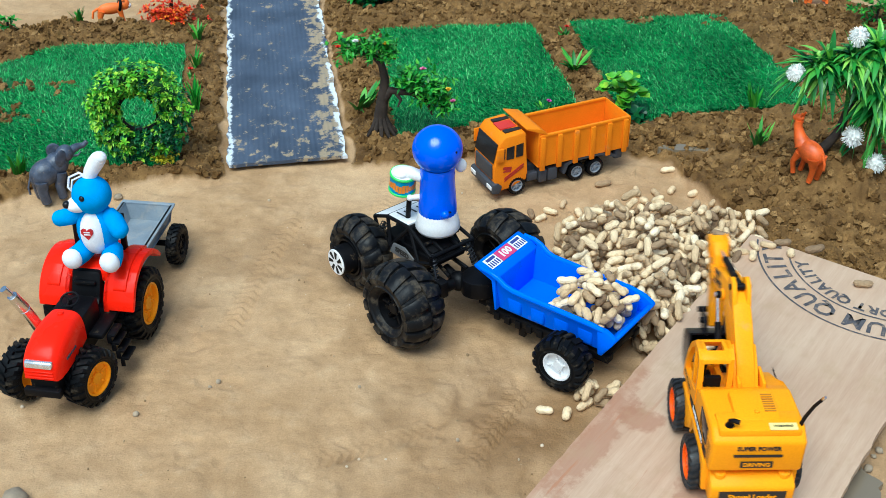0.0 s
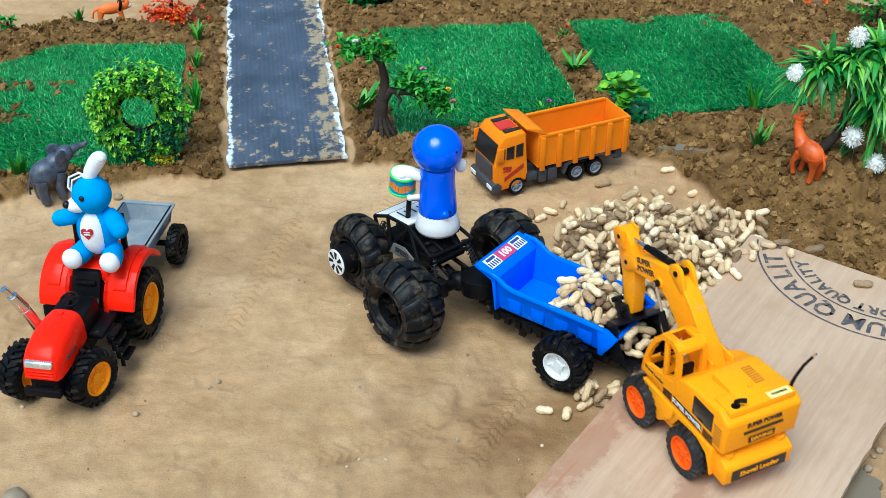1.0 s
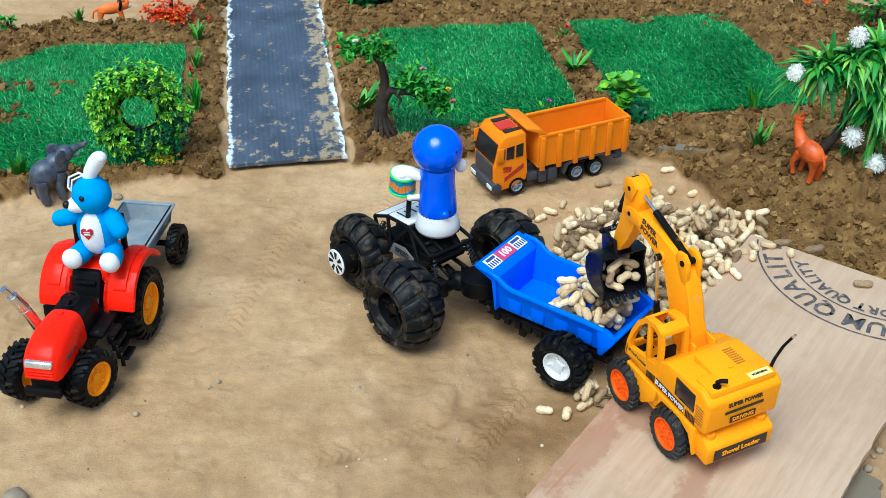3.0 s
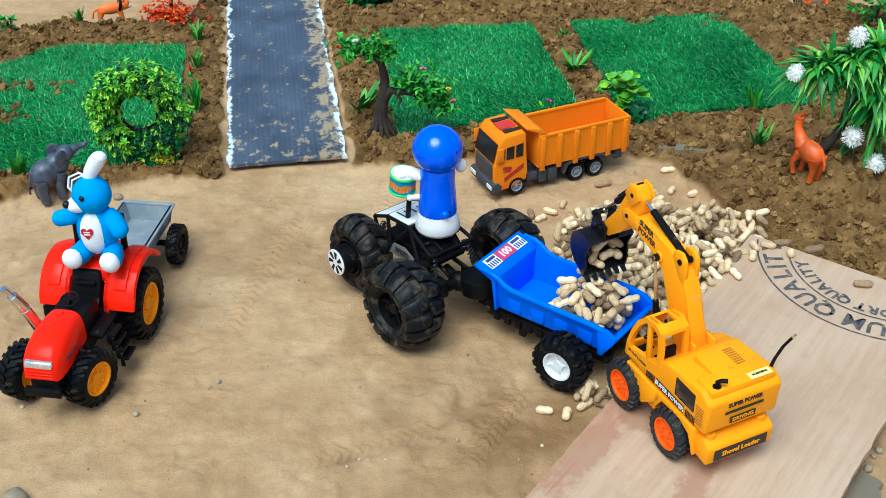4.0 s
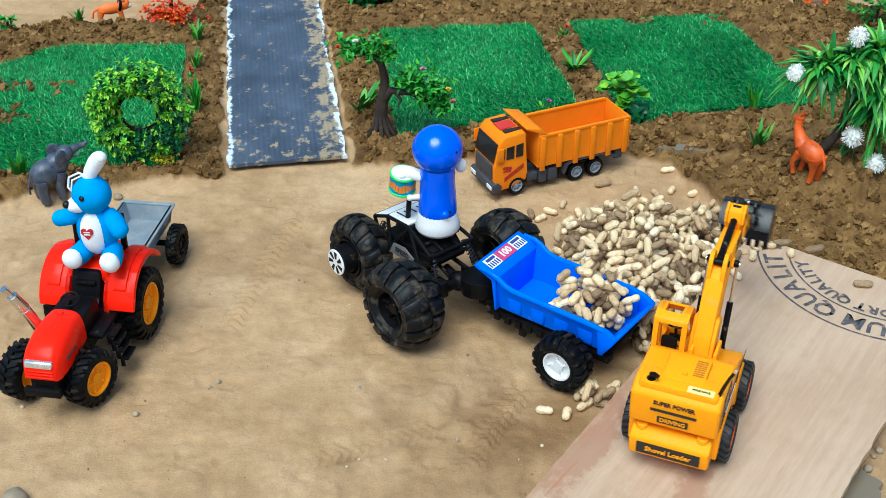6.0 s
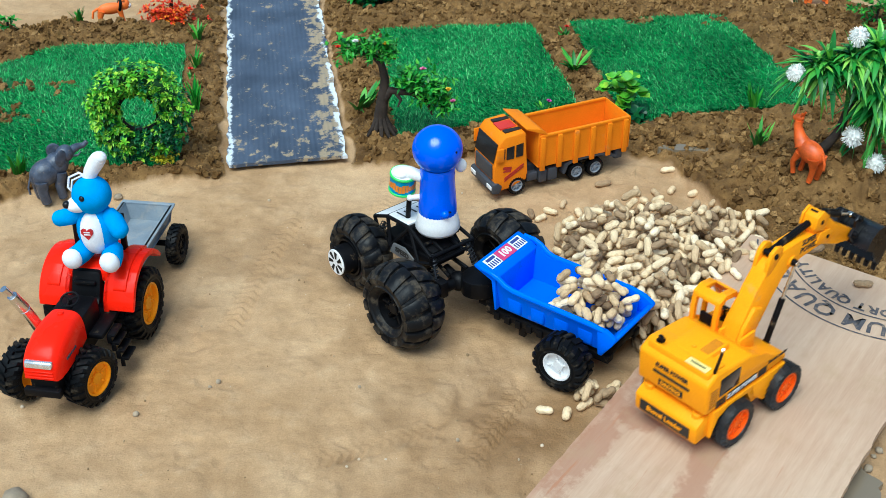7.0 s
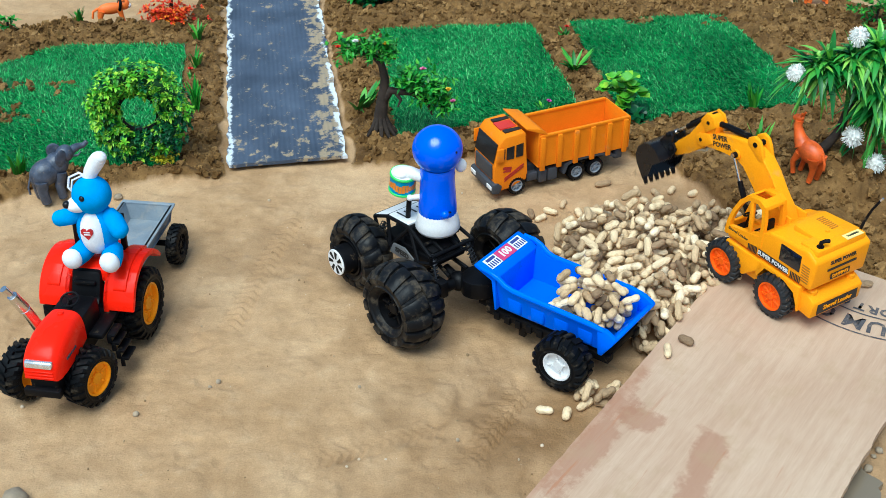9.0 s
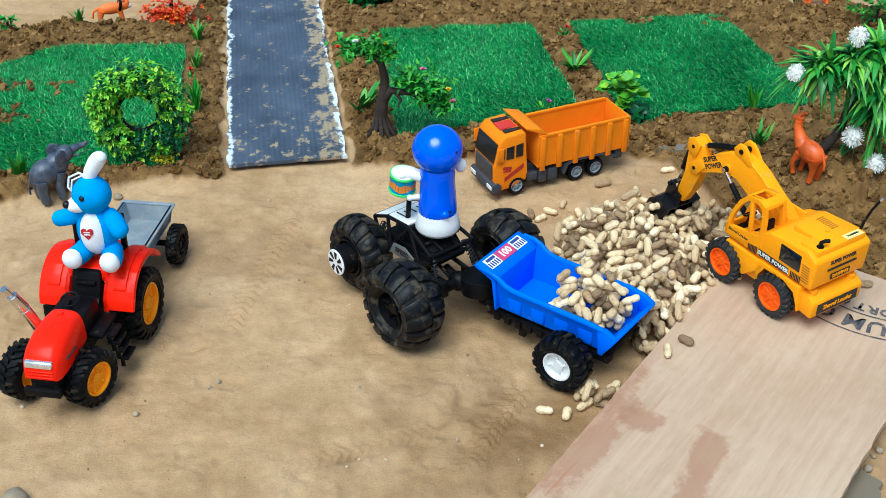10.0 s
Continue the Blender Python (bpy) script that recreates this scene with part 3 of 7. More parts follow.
def build_strip():
    yaw = math.degrees(math.atan2(STRIP_FAR[1] - STRIP_NEAR[1], STRIP_FAR[0] - STRIP_NEAR[0])) - 90
    nx, ny, w, ln, th = 24, 120, 0.111, 1.5, 0.007
    bm = bmesh.new()
    rng = random.Random(2)
    top = {}
    for j in range(ny + 1):
        for i in range(nx + 1):
            x, y = -w + 2 * w * i / nx, ln * j / ny
            if i in (0, nx):
                x += rng.uniform(-0.003, 0.003)
            if j == 0:
                y += rng.uniform(-0.0012, 0.0012)
            z = 0.007 + 0.0018 * math.sin(y * 21 + x * 9) + 0.0022 * float(vnoise(x, y, 9, 2)) + 0.003 * math.exp(-y * 18)
            for s, dz in ((0, 0), (1, -th)):
                top[i, j, s] = bm.verts.new((x, y, z + dz))
    for j in range(ny):
        for i in range(nx):
            bm.faces.new([top[i, j, 0], top[i + 1, j, 0], top[i + 1, j + 1, 0], top[i, j + 1, 0]])
            bm.faces.new([top[i, j, 1], top[i, j + 1, 1], top[i + 1, j + 1, 1], top[i + 1, j, 1]])
        for i in (0, nx):
            bm.faces.new([top[i, j, 0], top[i, j + 1, 0], top[i, j + 1, 1], top[i, j, 1]])
    for i in range(nx):
        for j in (0, ny):
            bm.faces.new([top[i, j, 0], top[i, j, 1], top[i + 1, j, 1], top[i + 1, j, 0]])
    ob = part("road", bm, STRIP, at=pose(STRIP_NEAR[0], STRIP_NEAR[1], 0.004, 0, 0, yaw), smooth=50)
    tagged(ob, "worn black rubber strip with flaking white edges", "toy road", kind="structure")


build_strip()

# the sheet's far corner, its long left edge and its far edge
BOARD_M = pose(0.5033, 1.6811, 0.055, -0.099, 3.760, -125.618) @ pose(0, 0, 0, -0.5, -1.74, 0)      # its far end rides up on the peanuts and the soil


def build_board():
    """Local x runs along the long left edge towards the camera, local y along the far edge."""
    bm = bmesh.new()
    L, W, T = 0.797, 0.329, 0.011
    rng = random.Random(4)
    n = 60
    left = [(L * i / n, 0.0118 * i / n + rng.uniform(-0.0008, 0.0008)) for i in range(n + 1)]
    right = [(L * i / n, W + rng.uniform(-0.0012, 0.0012)) for i in range(n, -1, -1)]
    ring = left + right
    k = len(ring)
    vs, _ = merge(bm, [(x, y, -T) for x, y in ring] + [(x, y, 0) for x, y in ring],
                  [tuple(range(k - 1, -1, -1)), tuple(range(k, 2 * k))] + [(i, (i + 1) % k, k + (i + 1) % k, k + i) for i in range(k)])
    ob = part("plywood_sheet", bm, PLY, at=BOARD_M, smooth=0)
    tagged(ob, "bare plywood sheet with dark printed stamp lying on sand", "board")
    return ob


board = build_board()


def stamp():
    """The round stamp: two rings and two rows of letters that follow them, tops outwards, read clockwise."""
    c = Vector((-0.0560, 0.2132, 0))
    me_all = bmesh.new()

    def ring(r, wd, a0, a1):
        n = 60
        vs = []
        for i in range(n + 1):
            a = radians(a0 + (a1 - a0) * i / n)
            for rr in (r, r + wd):
                vs.append((c.x + rr * math.cos(a), c.y + rr * math.sin(a), 0.0006))
        merge(me_all, vs, [(2 * i, 2 * i + 1, 2 * i + 3, 2 * i + 2) for i in range(n)])

    ring(0.207, 0.0030, -72, 32)
    ring(0.1590, 0.0028, -66, 40)

    def arc(words, r, size, end_angle, step):
        a, last = end_angle, 1.0
        for k, ch in enumerate(reversed(words)):
            wide = {"I": 0.3, " ": 0.4}.get(ch, 1.0)
            a += step * (wide + last) / 2 if k else 0.0
            last = wide
            if ch != " " and a < 36:
                m = lettering(ch, size, 0.0, 0.0009)
                at = Matrix.Translation((c.x + r * math.cos(radians(a)), c.y + r * math.sin(radians(a)), 0.0008)) @ pose(0, 0, 0, 0, 0, a - 90)
                m.transform(at)
                me_all.from_mesh(m)
                bpy.data.meshes.remove(m)

    arc("PREMIUM QUALITY", 0.184, 0.042, -67.5, 10.3)
    arc("EXPORT QUALITY", 0.1430, 0.026, -51.5, 7.7)
    part("printed_stamp", me_all, INK, board, "faded black ink stamp", smooth=0)


stamp()


# ---------------------------------------------------------------- wheels
def tyre_mesh(name, r, w, rim_r, lugs, lug_h, lug_w, skew, material, rows=2, sidewall=0.86):
    """A hollow tyre about the y axis with raised, staggered tread blocks."""
    bm = bmesh.new()
    ri, hw = r - lug_h, w / 2
    lathe(bm, [(rim_r, -hw * 0.72), (rim_r * 1.04, -hw * 0.9), (ri * sidewall, -hw), (ri * 0.965, -hw * 0.86), (ri, -hw * 0.6), (ri, hw * 0.6),
               (ri * 0.965, hw * 0.86), (ri * sidewall, hw), (rim_r * 1.04, hw * 0.9), (rim_r, hw * 0.72)], 40)
    lathe(bm, [(rim_r * 1.12, -hw * 0.96), (rim_r * 1.18, -hw * 1.02), (rim_r * 1.26, -hw * 0.98)], 40, closed=False)
    lathe(bm, [(rim_r * 1.26, hw * 0.98), (rim_r * 1.18, hw * 1.02), (rim_r * 1.12, hw * 0.96)], 40, closed=False)
    for k in range(lugs):
        for row in range(rows):
            s = -1 if row % 2 else 1
            a = 2 * math.pi * (k + 0.5 * (row % 2)) / lugs
            y0, y1 = (0.06 * hw * s, 1.0 * hw * s) if rows == 2 else (-hw * 0.95, hw * 0.95)
            sk = skew * lug_w * 2
            pts = []
            for y, off, top in ((y0, 0.0, r), (y1 * 0.80, sk * 0.8, r * 0.995), (y1 * 1.02, sk, ri * 0.93)):
                for d in (-lug_w / 2, lug_w / 2):
                    for rad, shrink in ((ri * 0.95 if top > ri else ri * 0.86, 1.0), (top, 0.78)):
                        ang = a + (off + d * shrink) / r
                        pts.append((rad * math.cos(ang), y, rad * math.sin(ang)))
            f = [(1, 3, 7, 5), (5, 7, 11, 9), (0, 1, 5, 4), (4, 5, 9, 8), (3, 2, 6, 7), (7, 6, 10, 11), (0, 2, 3, 1), (8, 9, 11, 10)]
            merge(bm, pts, f)
    return finish(bm, name, material, 40)


def balloon_tyre(name, r, w, rim_r, bars, bar_h, material):
    """A round-shouldered off-road tyre: each side carries thick rounded bars that run from the crown down the shoulder."""
    bm = bmesh.new()
    hw = w / 2

    def crown(u):                                    # carcass radius across the width, u from -1 to 1
        return (r - bar_h) * (1 - 0.20 * abs(u) ** 2.6)

    prof = [(rim_r, -hw * 0.66), (rim_r * 1.10, -hw * 0.86), (rim_r * 1.35, -hw * 0.99)] + [(crown(u), hw * u) for u in np.linspace(-1, 1, 13)] + [(rim_r * 1.35, hw * 0.99), (rim_r * 1.10, hw * 0.86), (rim_r, hw * 0.66)]
    lathe(bm, prof, 48)
    for s in (-1, 1):                                # moulded ring on each sidewall
        lathe(bm, [(rim_r * 1.30, s * hw * 0.97), (rim_r * 1.38, s * hw * 1.04), (rim_r * 1.46, s * hw * 0.98)], 48, closed=False)
    half = math.pi / bars * 0.80
    for k in range(bars):
        for s in (-1, 1):
            a = 2 * math.pi * (k + (0.5 if s > 0 else 0.0)) / bars
            rows = []
            for u in (0.03, 0.20, 0.45, 0.70, 0.90, 1.05):
                c = crown(min(u, 1.0))
                lift = bar_h * (1.0 - 0.35 * max(0.0, u - 0.7) / 0.35)
                lean = a + 0.10 * u
                rows.append([((c + h) * math.cos(lean + half * d), s * hw * u * (1.03 if h > 0 else 1.0), (c + h) * math.sin(lean + half * d))
                             for d, h in ((-1.0, -0.003), (-0.92, lift * 0.72), (-0.55, lift), (0.55, lift), (0.92, lift * 0.72), (1.0, -0.003))])
            n = len(rows[0])
            faces = [(j * n + i, j * n + i + 1, (j + 1) * n + i + 1, (j + 1) * n + i) for j in range(len(rows) - 1) for i in range(n - 1)]
            faces += [tuple(range(n)), tuple(range((len(rows) - 1) * n, len(rows) * n))]
            merge(bm, [q for row in rows for q in row], faces)
    return finish(bm, name, material, 50)


def rim_mesh(name, r, w, spokes, material, dish=0.25, hub=0.28, hole=0.55):
    """Barrel, outer lip, a dished face with spokes and a hub, facing +y and -y alike."""
    bm = bmesh.new()
    hw = w / 2
    lathe(bm, [(r * 0.90, -hw), (r, -hw), (r, hw), (r * 0.90, hw), (r * 0.86, hw * 0.55), (r * 0.86, -hw * 0.55)], 32)
    lathe(bm, [(0.0005, -hw * dish), (r * 0.87, -hw * dish), (r * 0.87, hw * dish), (0.0005, hw * dish)], 32, closed=False)
    cyl(bm, (0, -hw * 0.85, 0), (0, hw * 0.85, 0), r * hub, seg=20, bev=r * 0.04)
    for k in range(spokes):
        a = 2 * math.pi * k / spokes
        m = Matrix.Rotation(a, 4, "Y")
        box(bm, r * hub * 0.8, r * 0.9, -hw * 0.72, hw * 0.72, -r * 0.085, r * 0.085, r * 0.03, m=m, seg=1)
        for s in (-1, 1):
            cyl(bm, m @ V(r * 0.42, s * hw * 0.1, 0), m @ V(r * 0.42, s * hw * 0.92, 0), r * 0.05, seg=8)
    return finish(bm, name, material, 35)


def add_wheel(parent, at, tyre, rim, label="", rim_label=""):
    w = part("wheel", tyre, None, parent, label, at)
    part("rim", rim, None, w, rim_label)
    return w


# ---------------------------------------------------------------- excavator
EX_R = EX_Z = 0.0345
BODY = 0.955                           # size of the shell against its drawing
ARM_Y = -0.0056                        # the arm sits beside the cab
BOOM_PIVOT = (0.0063, 0.1157)
STICK_PIVOT = (0.1495, -0.1133)         # in the boom's own x, z
STICK_PIN, BUCKET_PIN = (0.0212, 0.0293), (-0.001, -0.0760)      # in the stick's own x, z
KNEE_PIN = (0.1175, 0.0023)
BOOM_CYL_PIN, BOOM_CYL_FOOT = (0.1118, -0.0436), (0.056, 0.084)
LINK_PIN = (-0.021, -0.011)            # in the bucket's own x, z


def ring_panel(bm, outer, inner, y0, y1, mi=0):
    n = len(outer)
    verts = [(x, y, z) for y in (y0, y1) for pr in (outer, inner) for x, z in pr]
    faces = []
    for i in range(n):
        j = (i + 1) % n
        faces += [(i, j, n + j, n + i), (2 * n + i, 3 * n + i, 3 * n + j, 2 * n + j), (i, 2 * n + i, 2 * n + j, j), (n + i, n + j, 3 * n + j, 3 * n + i)]
    merge(bm, verts, faces, mi)


def build_excavator():
    ex = thing("toy_excavator", pose(0.378, 1.2035, 0, 0, 0, 89), "yellow plastic wheeled toy excavator with orange rims on plywood", "toy excavator")
    bm = bmesh.new()                                            # undercarriage
    prism(bm, [(-0.088, 0.040), (0.070, 0.040), (0.074, 0.060), (0.060, 0.082), (-0.088, 0.082)], -0.036, 0.036, 0.003)
    for s in (-1, 1):
        prism(bm, [(0.018, 0.046), (0.030, 0.046), (0.036, 0.078), (0.064, 0.084), (0.064, 0.090), (-0.020, 0.090), (-0.022, 0.078)], s * 0.034, s * 0.060, 0.002)
        prism(bm, [(-0.104, 0.045), (-0.094, 0.078), (-0.070, 0.088), (-0.026, 0.086), (-0.016, 0.062), (-0.008, 0.062), (-0.012, 0.092), (-0.104, 0.092)], s * 0.034, s * 0.060, 0.002)
        box(bm, -0.018, 0.026, s * 0.030, s * 0.052, 0.044, 0.080, 0.003)
        cyl(bm, (-0.0575, 0, 0.051), (-0.0575, s * 0.05, 0.051), 0.006, seg=12)
        cyl(bm, (0.0575, 0, 0.051), (0.0575, s * 0.05, 0.051), 0.006, seg=12)
    part("undercarriage", bm, YELLOW, ex)
    bm = bmesh.new()                                            # rear counter block with its ledge
    prism(bm, [(-0.128, 0.043), (-0.095, 0.046), (-0.091, 0.080), (-0.113, 0.084), (-0.131, 0.073)], -0.053, 0.053, 0.004)
    for s in (-1, 1):
        cyl(bm, (-0.113, s * 0.040, 0.078), (-0.113, s * 0.040, 0.088), 0.008, seg=16, bev=0.002)
    rear = part("counter_block", bm, YELLOW, ex)
    bm = bmesh.new()                                            # turntable
    cyl(bm, (-0.02, 0, 0.080), (-0.02, 0, 0.098), 0.044, seg=32)
    part("turntable", bm, BLACK, ex)
    bm = bmesh.new()                                            # upper house
    prism(bm, [(-0.122, 0.094), (0.066, 0.094), (0.066, 0.104), (0.030, 0.119), (0.004, 0.130), (-0.026, 0.150), (-0.104, 0.158), (-0.126, 0.146)], -0.058, 0.058, 0.007, seg=3)
    house = part("upper_house", bm, YELLOW, ex)
    for x0, x1, y0, y1, z1 in ((-0.100, -0.040, -0.030, 0.026, 0.1610), (-0.118, -0.080, -0.052, 0.050, 0.1600)):
        bm = bmesh.new()
        box(bm, x0, x1, y0, y1, 0.144, z1, 0.004)
        part("engine_cover", bm, YELLOW, house)
    for s in (-1, 1):
        bm = bmesh.new()
        box(bm, -0.016, 0.022, -0.0115 + s * 0.016 - 0.0025, -0.0115 + s * 0.016 + 0.0025, 0.118, 0.150, 0.002)
        part("boom_bracket", bm, YELLOW, house)
    # slots drawn as thin raised bars, their shade put in as darker yellow
    bm = bmesh.new()
    for k in range(8):
        box(bm, -0.052 - 0.0045 * k, -0.0500 - 0.0045 * k, -0.026, -0.012, 0.1610, 0.1619)
    for k in range(7):
        for s in (-1, 1):
            box(bm, -0.114 - 0.0018, -0.100, s * 0.0578, s * 0.0586, 0.104 + 0.0045 * k, 0.106 + 0.0045 * k)
    part("vent_slots", bm, surface("vent_shade", (0.42, 0.16, 0.004), 0.5), house)
    bm = bmesh.new()
    for s in (-1, 1):
        box(bm, -0.096, -0.052, s * 0.0575, s * 0.0592, 0.115, 0.144, 0.001)
    part("side_window", bm, GLASS_DARK, house)
    # cab: two open sides, roof hoop, windscreen bar
    bm = bmesh.new()
    outer = [(0.068, 0.100), (0.069, 0.122), (0.060, 0.148), (0.047, 0.172), (0.030, 0.187), (0.006, 0.191), (-0.008, 0.184), (-0.012, 0.160), (-0.012, 0.112)]
    inner = [(0.060, 0.117), (0.061, 0.125), (0.053, 0.146), (0.041, 0.167), (0.027, 0.180), (0.008, 0.183), (-0.002, 0.177), (-0.005, 0.158), (-0.005, 0.130)]
    for y in (0.0555, 0.0175):
        ring_panel(bm, outer, inner, y - 0.0035, y + 0.0035)
    prism(bm, [(0.013, 0.118), (0.021, 0.118), (0.025, 0.181), (0.018, 0.183)], 0.0525, 0.0585, 0.001)
    for a, b in ((0.0175, 0.0255), (0.0475, 0.0555)):
        prism(bm, [(0.030, 0.187), (0.006, 0.191), (-0.008, 0.184), (-0.010, 0.179), (0.005, 0.185), (0.028, 0.181)], a, b, 0.001)
    prism(bm, [(0.004, 0.191), (-0.008, 0.184), (-0.010, 0.178), (0.004, 0.186)], 0.0175, 0.0555, 0.001)
    prism(bm, [(0.066, 0.098), (0.072, 0.100), (0.070, 0.119), (0.064, 0.119)], 0.014, 0.059, 0.001)
    prism(bm, [(0.052, 0.160), (0.056, 0.158), (0.036, 0.184), (0.030, 0.184)], 0.0175, 0.0555, 0.001)
    prism(bm, [(-0.012, 0.110), (-0.006, 0.110), (-0.006, 0.136), (-0.012, 0.136)], 0.015, 0.058, 0.001)
    cab = part("cab", bm, YELLOW, ex)
    bm = bmesh.new()
    box(bm, 0.000, 0.020, 0.026, 0.048, 0.108, 0.126, 0.003)
    box(bm, -0.004, 0.003, 0.026, 0.048, 0.118, 0.152, 0.003)
    part("driver_seat", bm, BLACK, cab)
    bm = bmesh.new()
    m = pose(0.042, 0.037, 0.140, 0, 25, 0)
    tube(bm, [m @ V(0.010 * math.cos(a), 0.010 * math.sin(a), 0) for a in np.linspace(0, 2 * math.pi, 17)], 0.0016, 6)
    cyl(bm, m @ V(0, 0, 0), (0.050, 0.037, 0.108), 0.0022, seg=8)
    box(bm, -0.0095, 0.0095, -0.0015, 0.0015, -0.001, 0.001, m=m)
    box(bm, 0.046, 0.060, 0.026, 0.048, 0.100, 0.114, 0.002)
    part("steering_wheel", bm, BLACK, cab)
    # antenna, exhaust stub, lamp stud
    bm = bmesh.new()
    tube(bm, [(-0.104, -0.050, 0.152), (-0.106, -0.055, 0.172), (-0.111, -0.061, 0.193), (-0.118, -0.067, 0.210)], [0.0026, 0.0024, 0.0022, 0.0021], 8)
    aerial = part("antenna", bm, BLACK, ex, "bent black rubber antenna")
    bm = bmesh.new()
    cyl(bm, (-0.118, -0.067, 0.210), (-0.1205, -0.0685, 0.215), 0.0022, 0.0018, 8)
    part("antenna_tip", bm, STEEL, aerial)
    bm = bmesh.new()
    tube(bm, [(-0.108, 0.036, 0.154), (-0.108, 0.036, 0.168), (-0.112, 0.032, 0.171), (-0.115, 0.026, 0.1705)], 0.0033, 8)
    cyl(bm, (-0.108, 0.036, 0.156), (-0.108, 0.036, 0.161), 0.006, seg=12)
    part("exhaust_stub", bm, BLACK, ex)
    bm = bmesh.new()
    cyl(bm, (-0.084, -0.002, 0.160), (-0.084, -0.002, 0.1640), 0.0035, seg=12, bev=0.001)
    part("roof_stud", bm, YELLOW, ex)
    # stickers
    bm = bmesh.new()
    for s in (-1, 1):
        box(bm, -0.074, -0.008, s * 0.0580, s * 0.0588, 0.0985, 0.1095, mi=0)
        for k in range(7):
            for x in (-0.004 + 0.0030 * k, -0.100 + 0.0032 * k):
                box(bm, x, x + 0.0018, s * 0.0580, s * 0.0587, 0.0970, 0.1090)
    box(bm, -0.1312, -0.1302, -0.042, 0.042, 0.050, 0.068)
    sticker = part("sticker", bm, TEXT_BLACK, ex, "black sticker strip")
    side_l = lambda x, z: pose(x, 0.0589, z) @ pose(0, 0, 0, 90, 0, 180)
    side_r = lambda x, z: pose(x, -0.0589, z, 90, 0, 0)
    for at in (side_l, side_r):
        word("lettering", "SUPER POWER", 0.0098, TEXT_WHITE, sticker, at(-0.041, 0.1039), 0.0003)
        word("lettering", "Shovel Loader", 0.0075, TEXT_BLACK, ex, at(0.040, 0.1125), 0.0002)
    back = lambda y, z, x=-0.1275: pose(x, y, z, 90, 0, -90)
    word("lettering", "SUPER POWER", 0.0082, TEXT_BLACK, ex, pose(-0.1262, 0, 0.1365) @ pose(0, 0, 0, 80, 0, -90), 0.0003)
    bm = bmesh.new()
    box(bm, -0.1262, -0.1252, -0.030, 0.030, 0.1225, 0.1262)
    box(bm, -0.1252, -0.1243, -0.020, 0.020, 0.1040, 0.1140)
    plate = part("sticker", bm, TEXT_BLACK, ex, "small dark sticker")
    word("lettering", "DRIVING", 0.0085, YELLOW, plate, back(0, 0.109, -0.1255), 0.0002)
    word("lettering", "Shovel Loader", 0.0105, YELLOW, rear, pose(-0.1317, 0, 0.059, 90, 0, -90), 0.0003)
    bm = bmesh.new()
    box(bm, -0.117, -0.104, -0.046, -0.012, 0.1594, 0.1604)
    plate = part("sticker", bm, surface("pale_yellow_sticker", (0.90, 0.72, 0.25), 0.45, 0.05, 30), ex, "small pale warning sticker")
    word("lettering", "WARNING", 0.0048, TEXT_BLACK, plate, pose(-0.1105, -0.029, 0.1608, 0, 0, -90), 0.0001)
    # wheels
    for ob in ex.children_recursive:                   # set the shell down on its wheels at its true size
        ob.data.transform(Matrix.Diagonal((BODY * 0.95, BODY, BODY, 1)) @ Matrix.Translation((0, 0, -0.015)) if ob.matrix_basis == Matrix.Identity(4) else Matrix.Scale(BODY, 4))
        if ob.matrix_basis != Matrix.Identity(4):
            ob.location = Matrix.Diagonal((BODY * 0.95, BODY, BODY)) @ (ob.location - V(0, 0, 0.015))
    tyre = tyre_mesh("excavator_tyre", EX_R, 0.025, 0.0225, 20, 0.0035, 0.0065, 0.4, surface("excavator_tyre_rubber", (0.013, 0.014, 0.016), 0.55, 0.25, 40, dirt=0.08))
    rim = rim_mesh("excavator_rim", 0.0225, 0.021, 8, ORANGE_RIM, dish=0.55)
    wheels = [add_wheel(ex, pose(x, y, EX_Z), tyre, rim, "black treaded tyre", "bright orange spoked rim") for x in (0.0542, -0.0509) for y in (0.0568, -0.0568)]
    # boom
    bm = bmesh.new()
    shape = [(-0.012, 0.012), (0.020, 0.016), (0.070, 0.012), (0.100, 0.008), (0.118, -0.002), (0.134, -0.022), (0.146, -0.052), (0.156, -0.088), (0.163, -0.112),
             (0.160, -0.123), (0.151, -0.126), (0.143, -0.119), (0.126, -0.074), (0.110, -0.048), (0.094, -0.038), (0.060, -0.032), (0.010, -0.032), (-0.012, -0.026)]
    prism(bm, [(x * 0.972, z * 0.985) for x, z in shape], -0.0115, 0.0115, 0.0025)
    prism(bm, [(-0.012, 0.010), (0.016, 0.012), (0.046, 0.006), (0.046, -0.018), (0.010, -0.022), (-0.012, -0.016)], -0.0165, 0.0165, 0.003)
    for s in (-1, 1):
        prism(bm, [(0.086, 0.006), (0.108, 0.012), (0.120, 0.013), (0.130, 0.006), (0.131, -0.008), (0.122, -0.014), (0.092, -0.004)], s * 0.006, s * 0.0118, 0.0015)
        prism(bm, [(0.137, -0.089), (0.154, -0.091), (0.1605, -0.111), (0.157, -0.123), (0.147, -0.126), (0.138, -0.118)], s * 0.0115, s * 0.0135, 0.0008)
        cyl(bm, (0.1118, s * 0.0110, -0.0436), (0.1118, s * 0.0145, -0.0436), 0.008, seg=16, bev=0.001)
    boom = part("boom", bm, YELLOW, ex)
    bm = bmesh.new()
    cyl(bm, (KNEE_PIN[0], -0.0135, KNEE_PIN[1]), (KNEE_PIN[0], 0.0135, KNEE_PIN[1]), 0.004, seg=12)
    for s in (-1, 1):
        cyl(bm, (0.1118, s * 0.0115, -0.0436), (0.1118, s * 0.021, -0.0436), 0.0048, seg=12, bev=0.001)
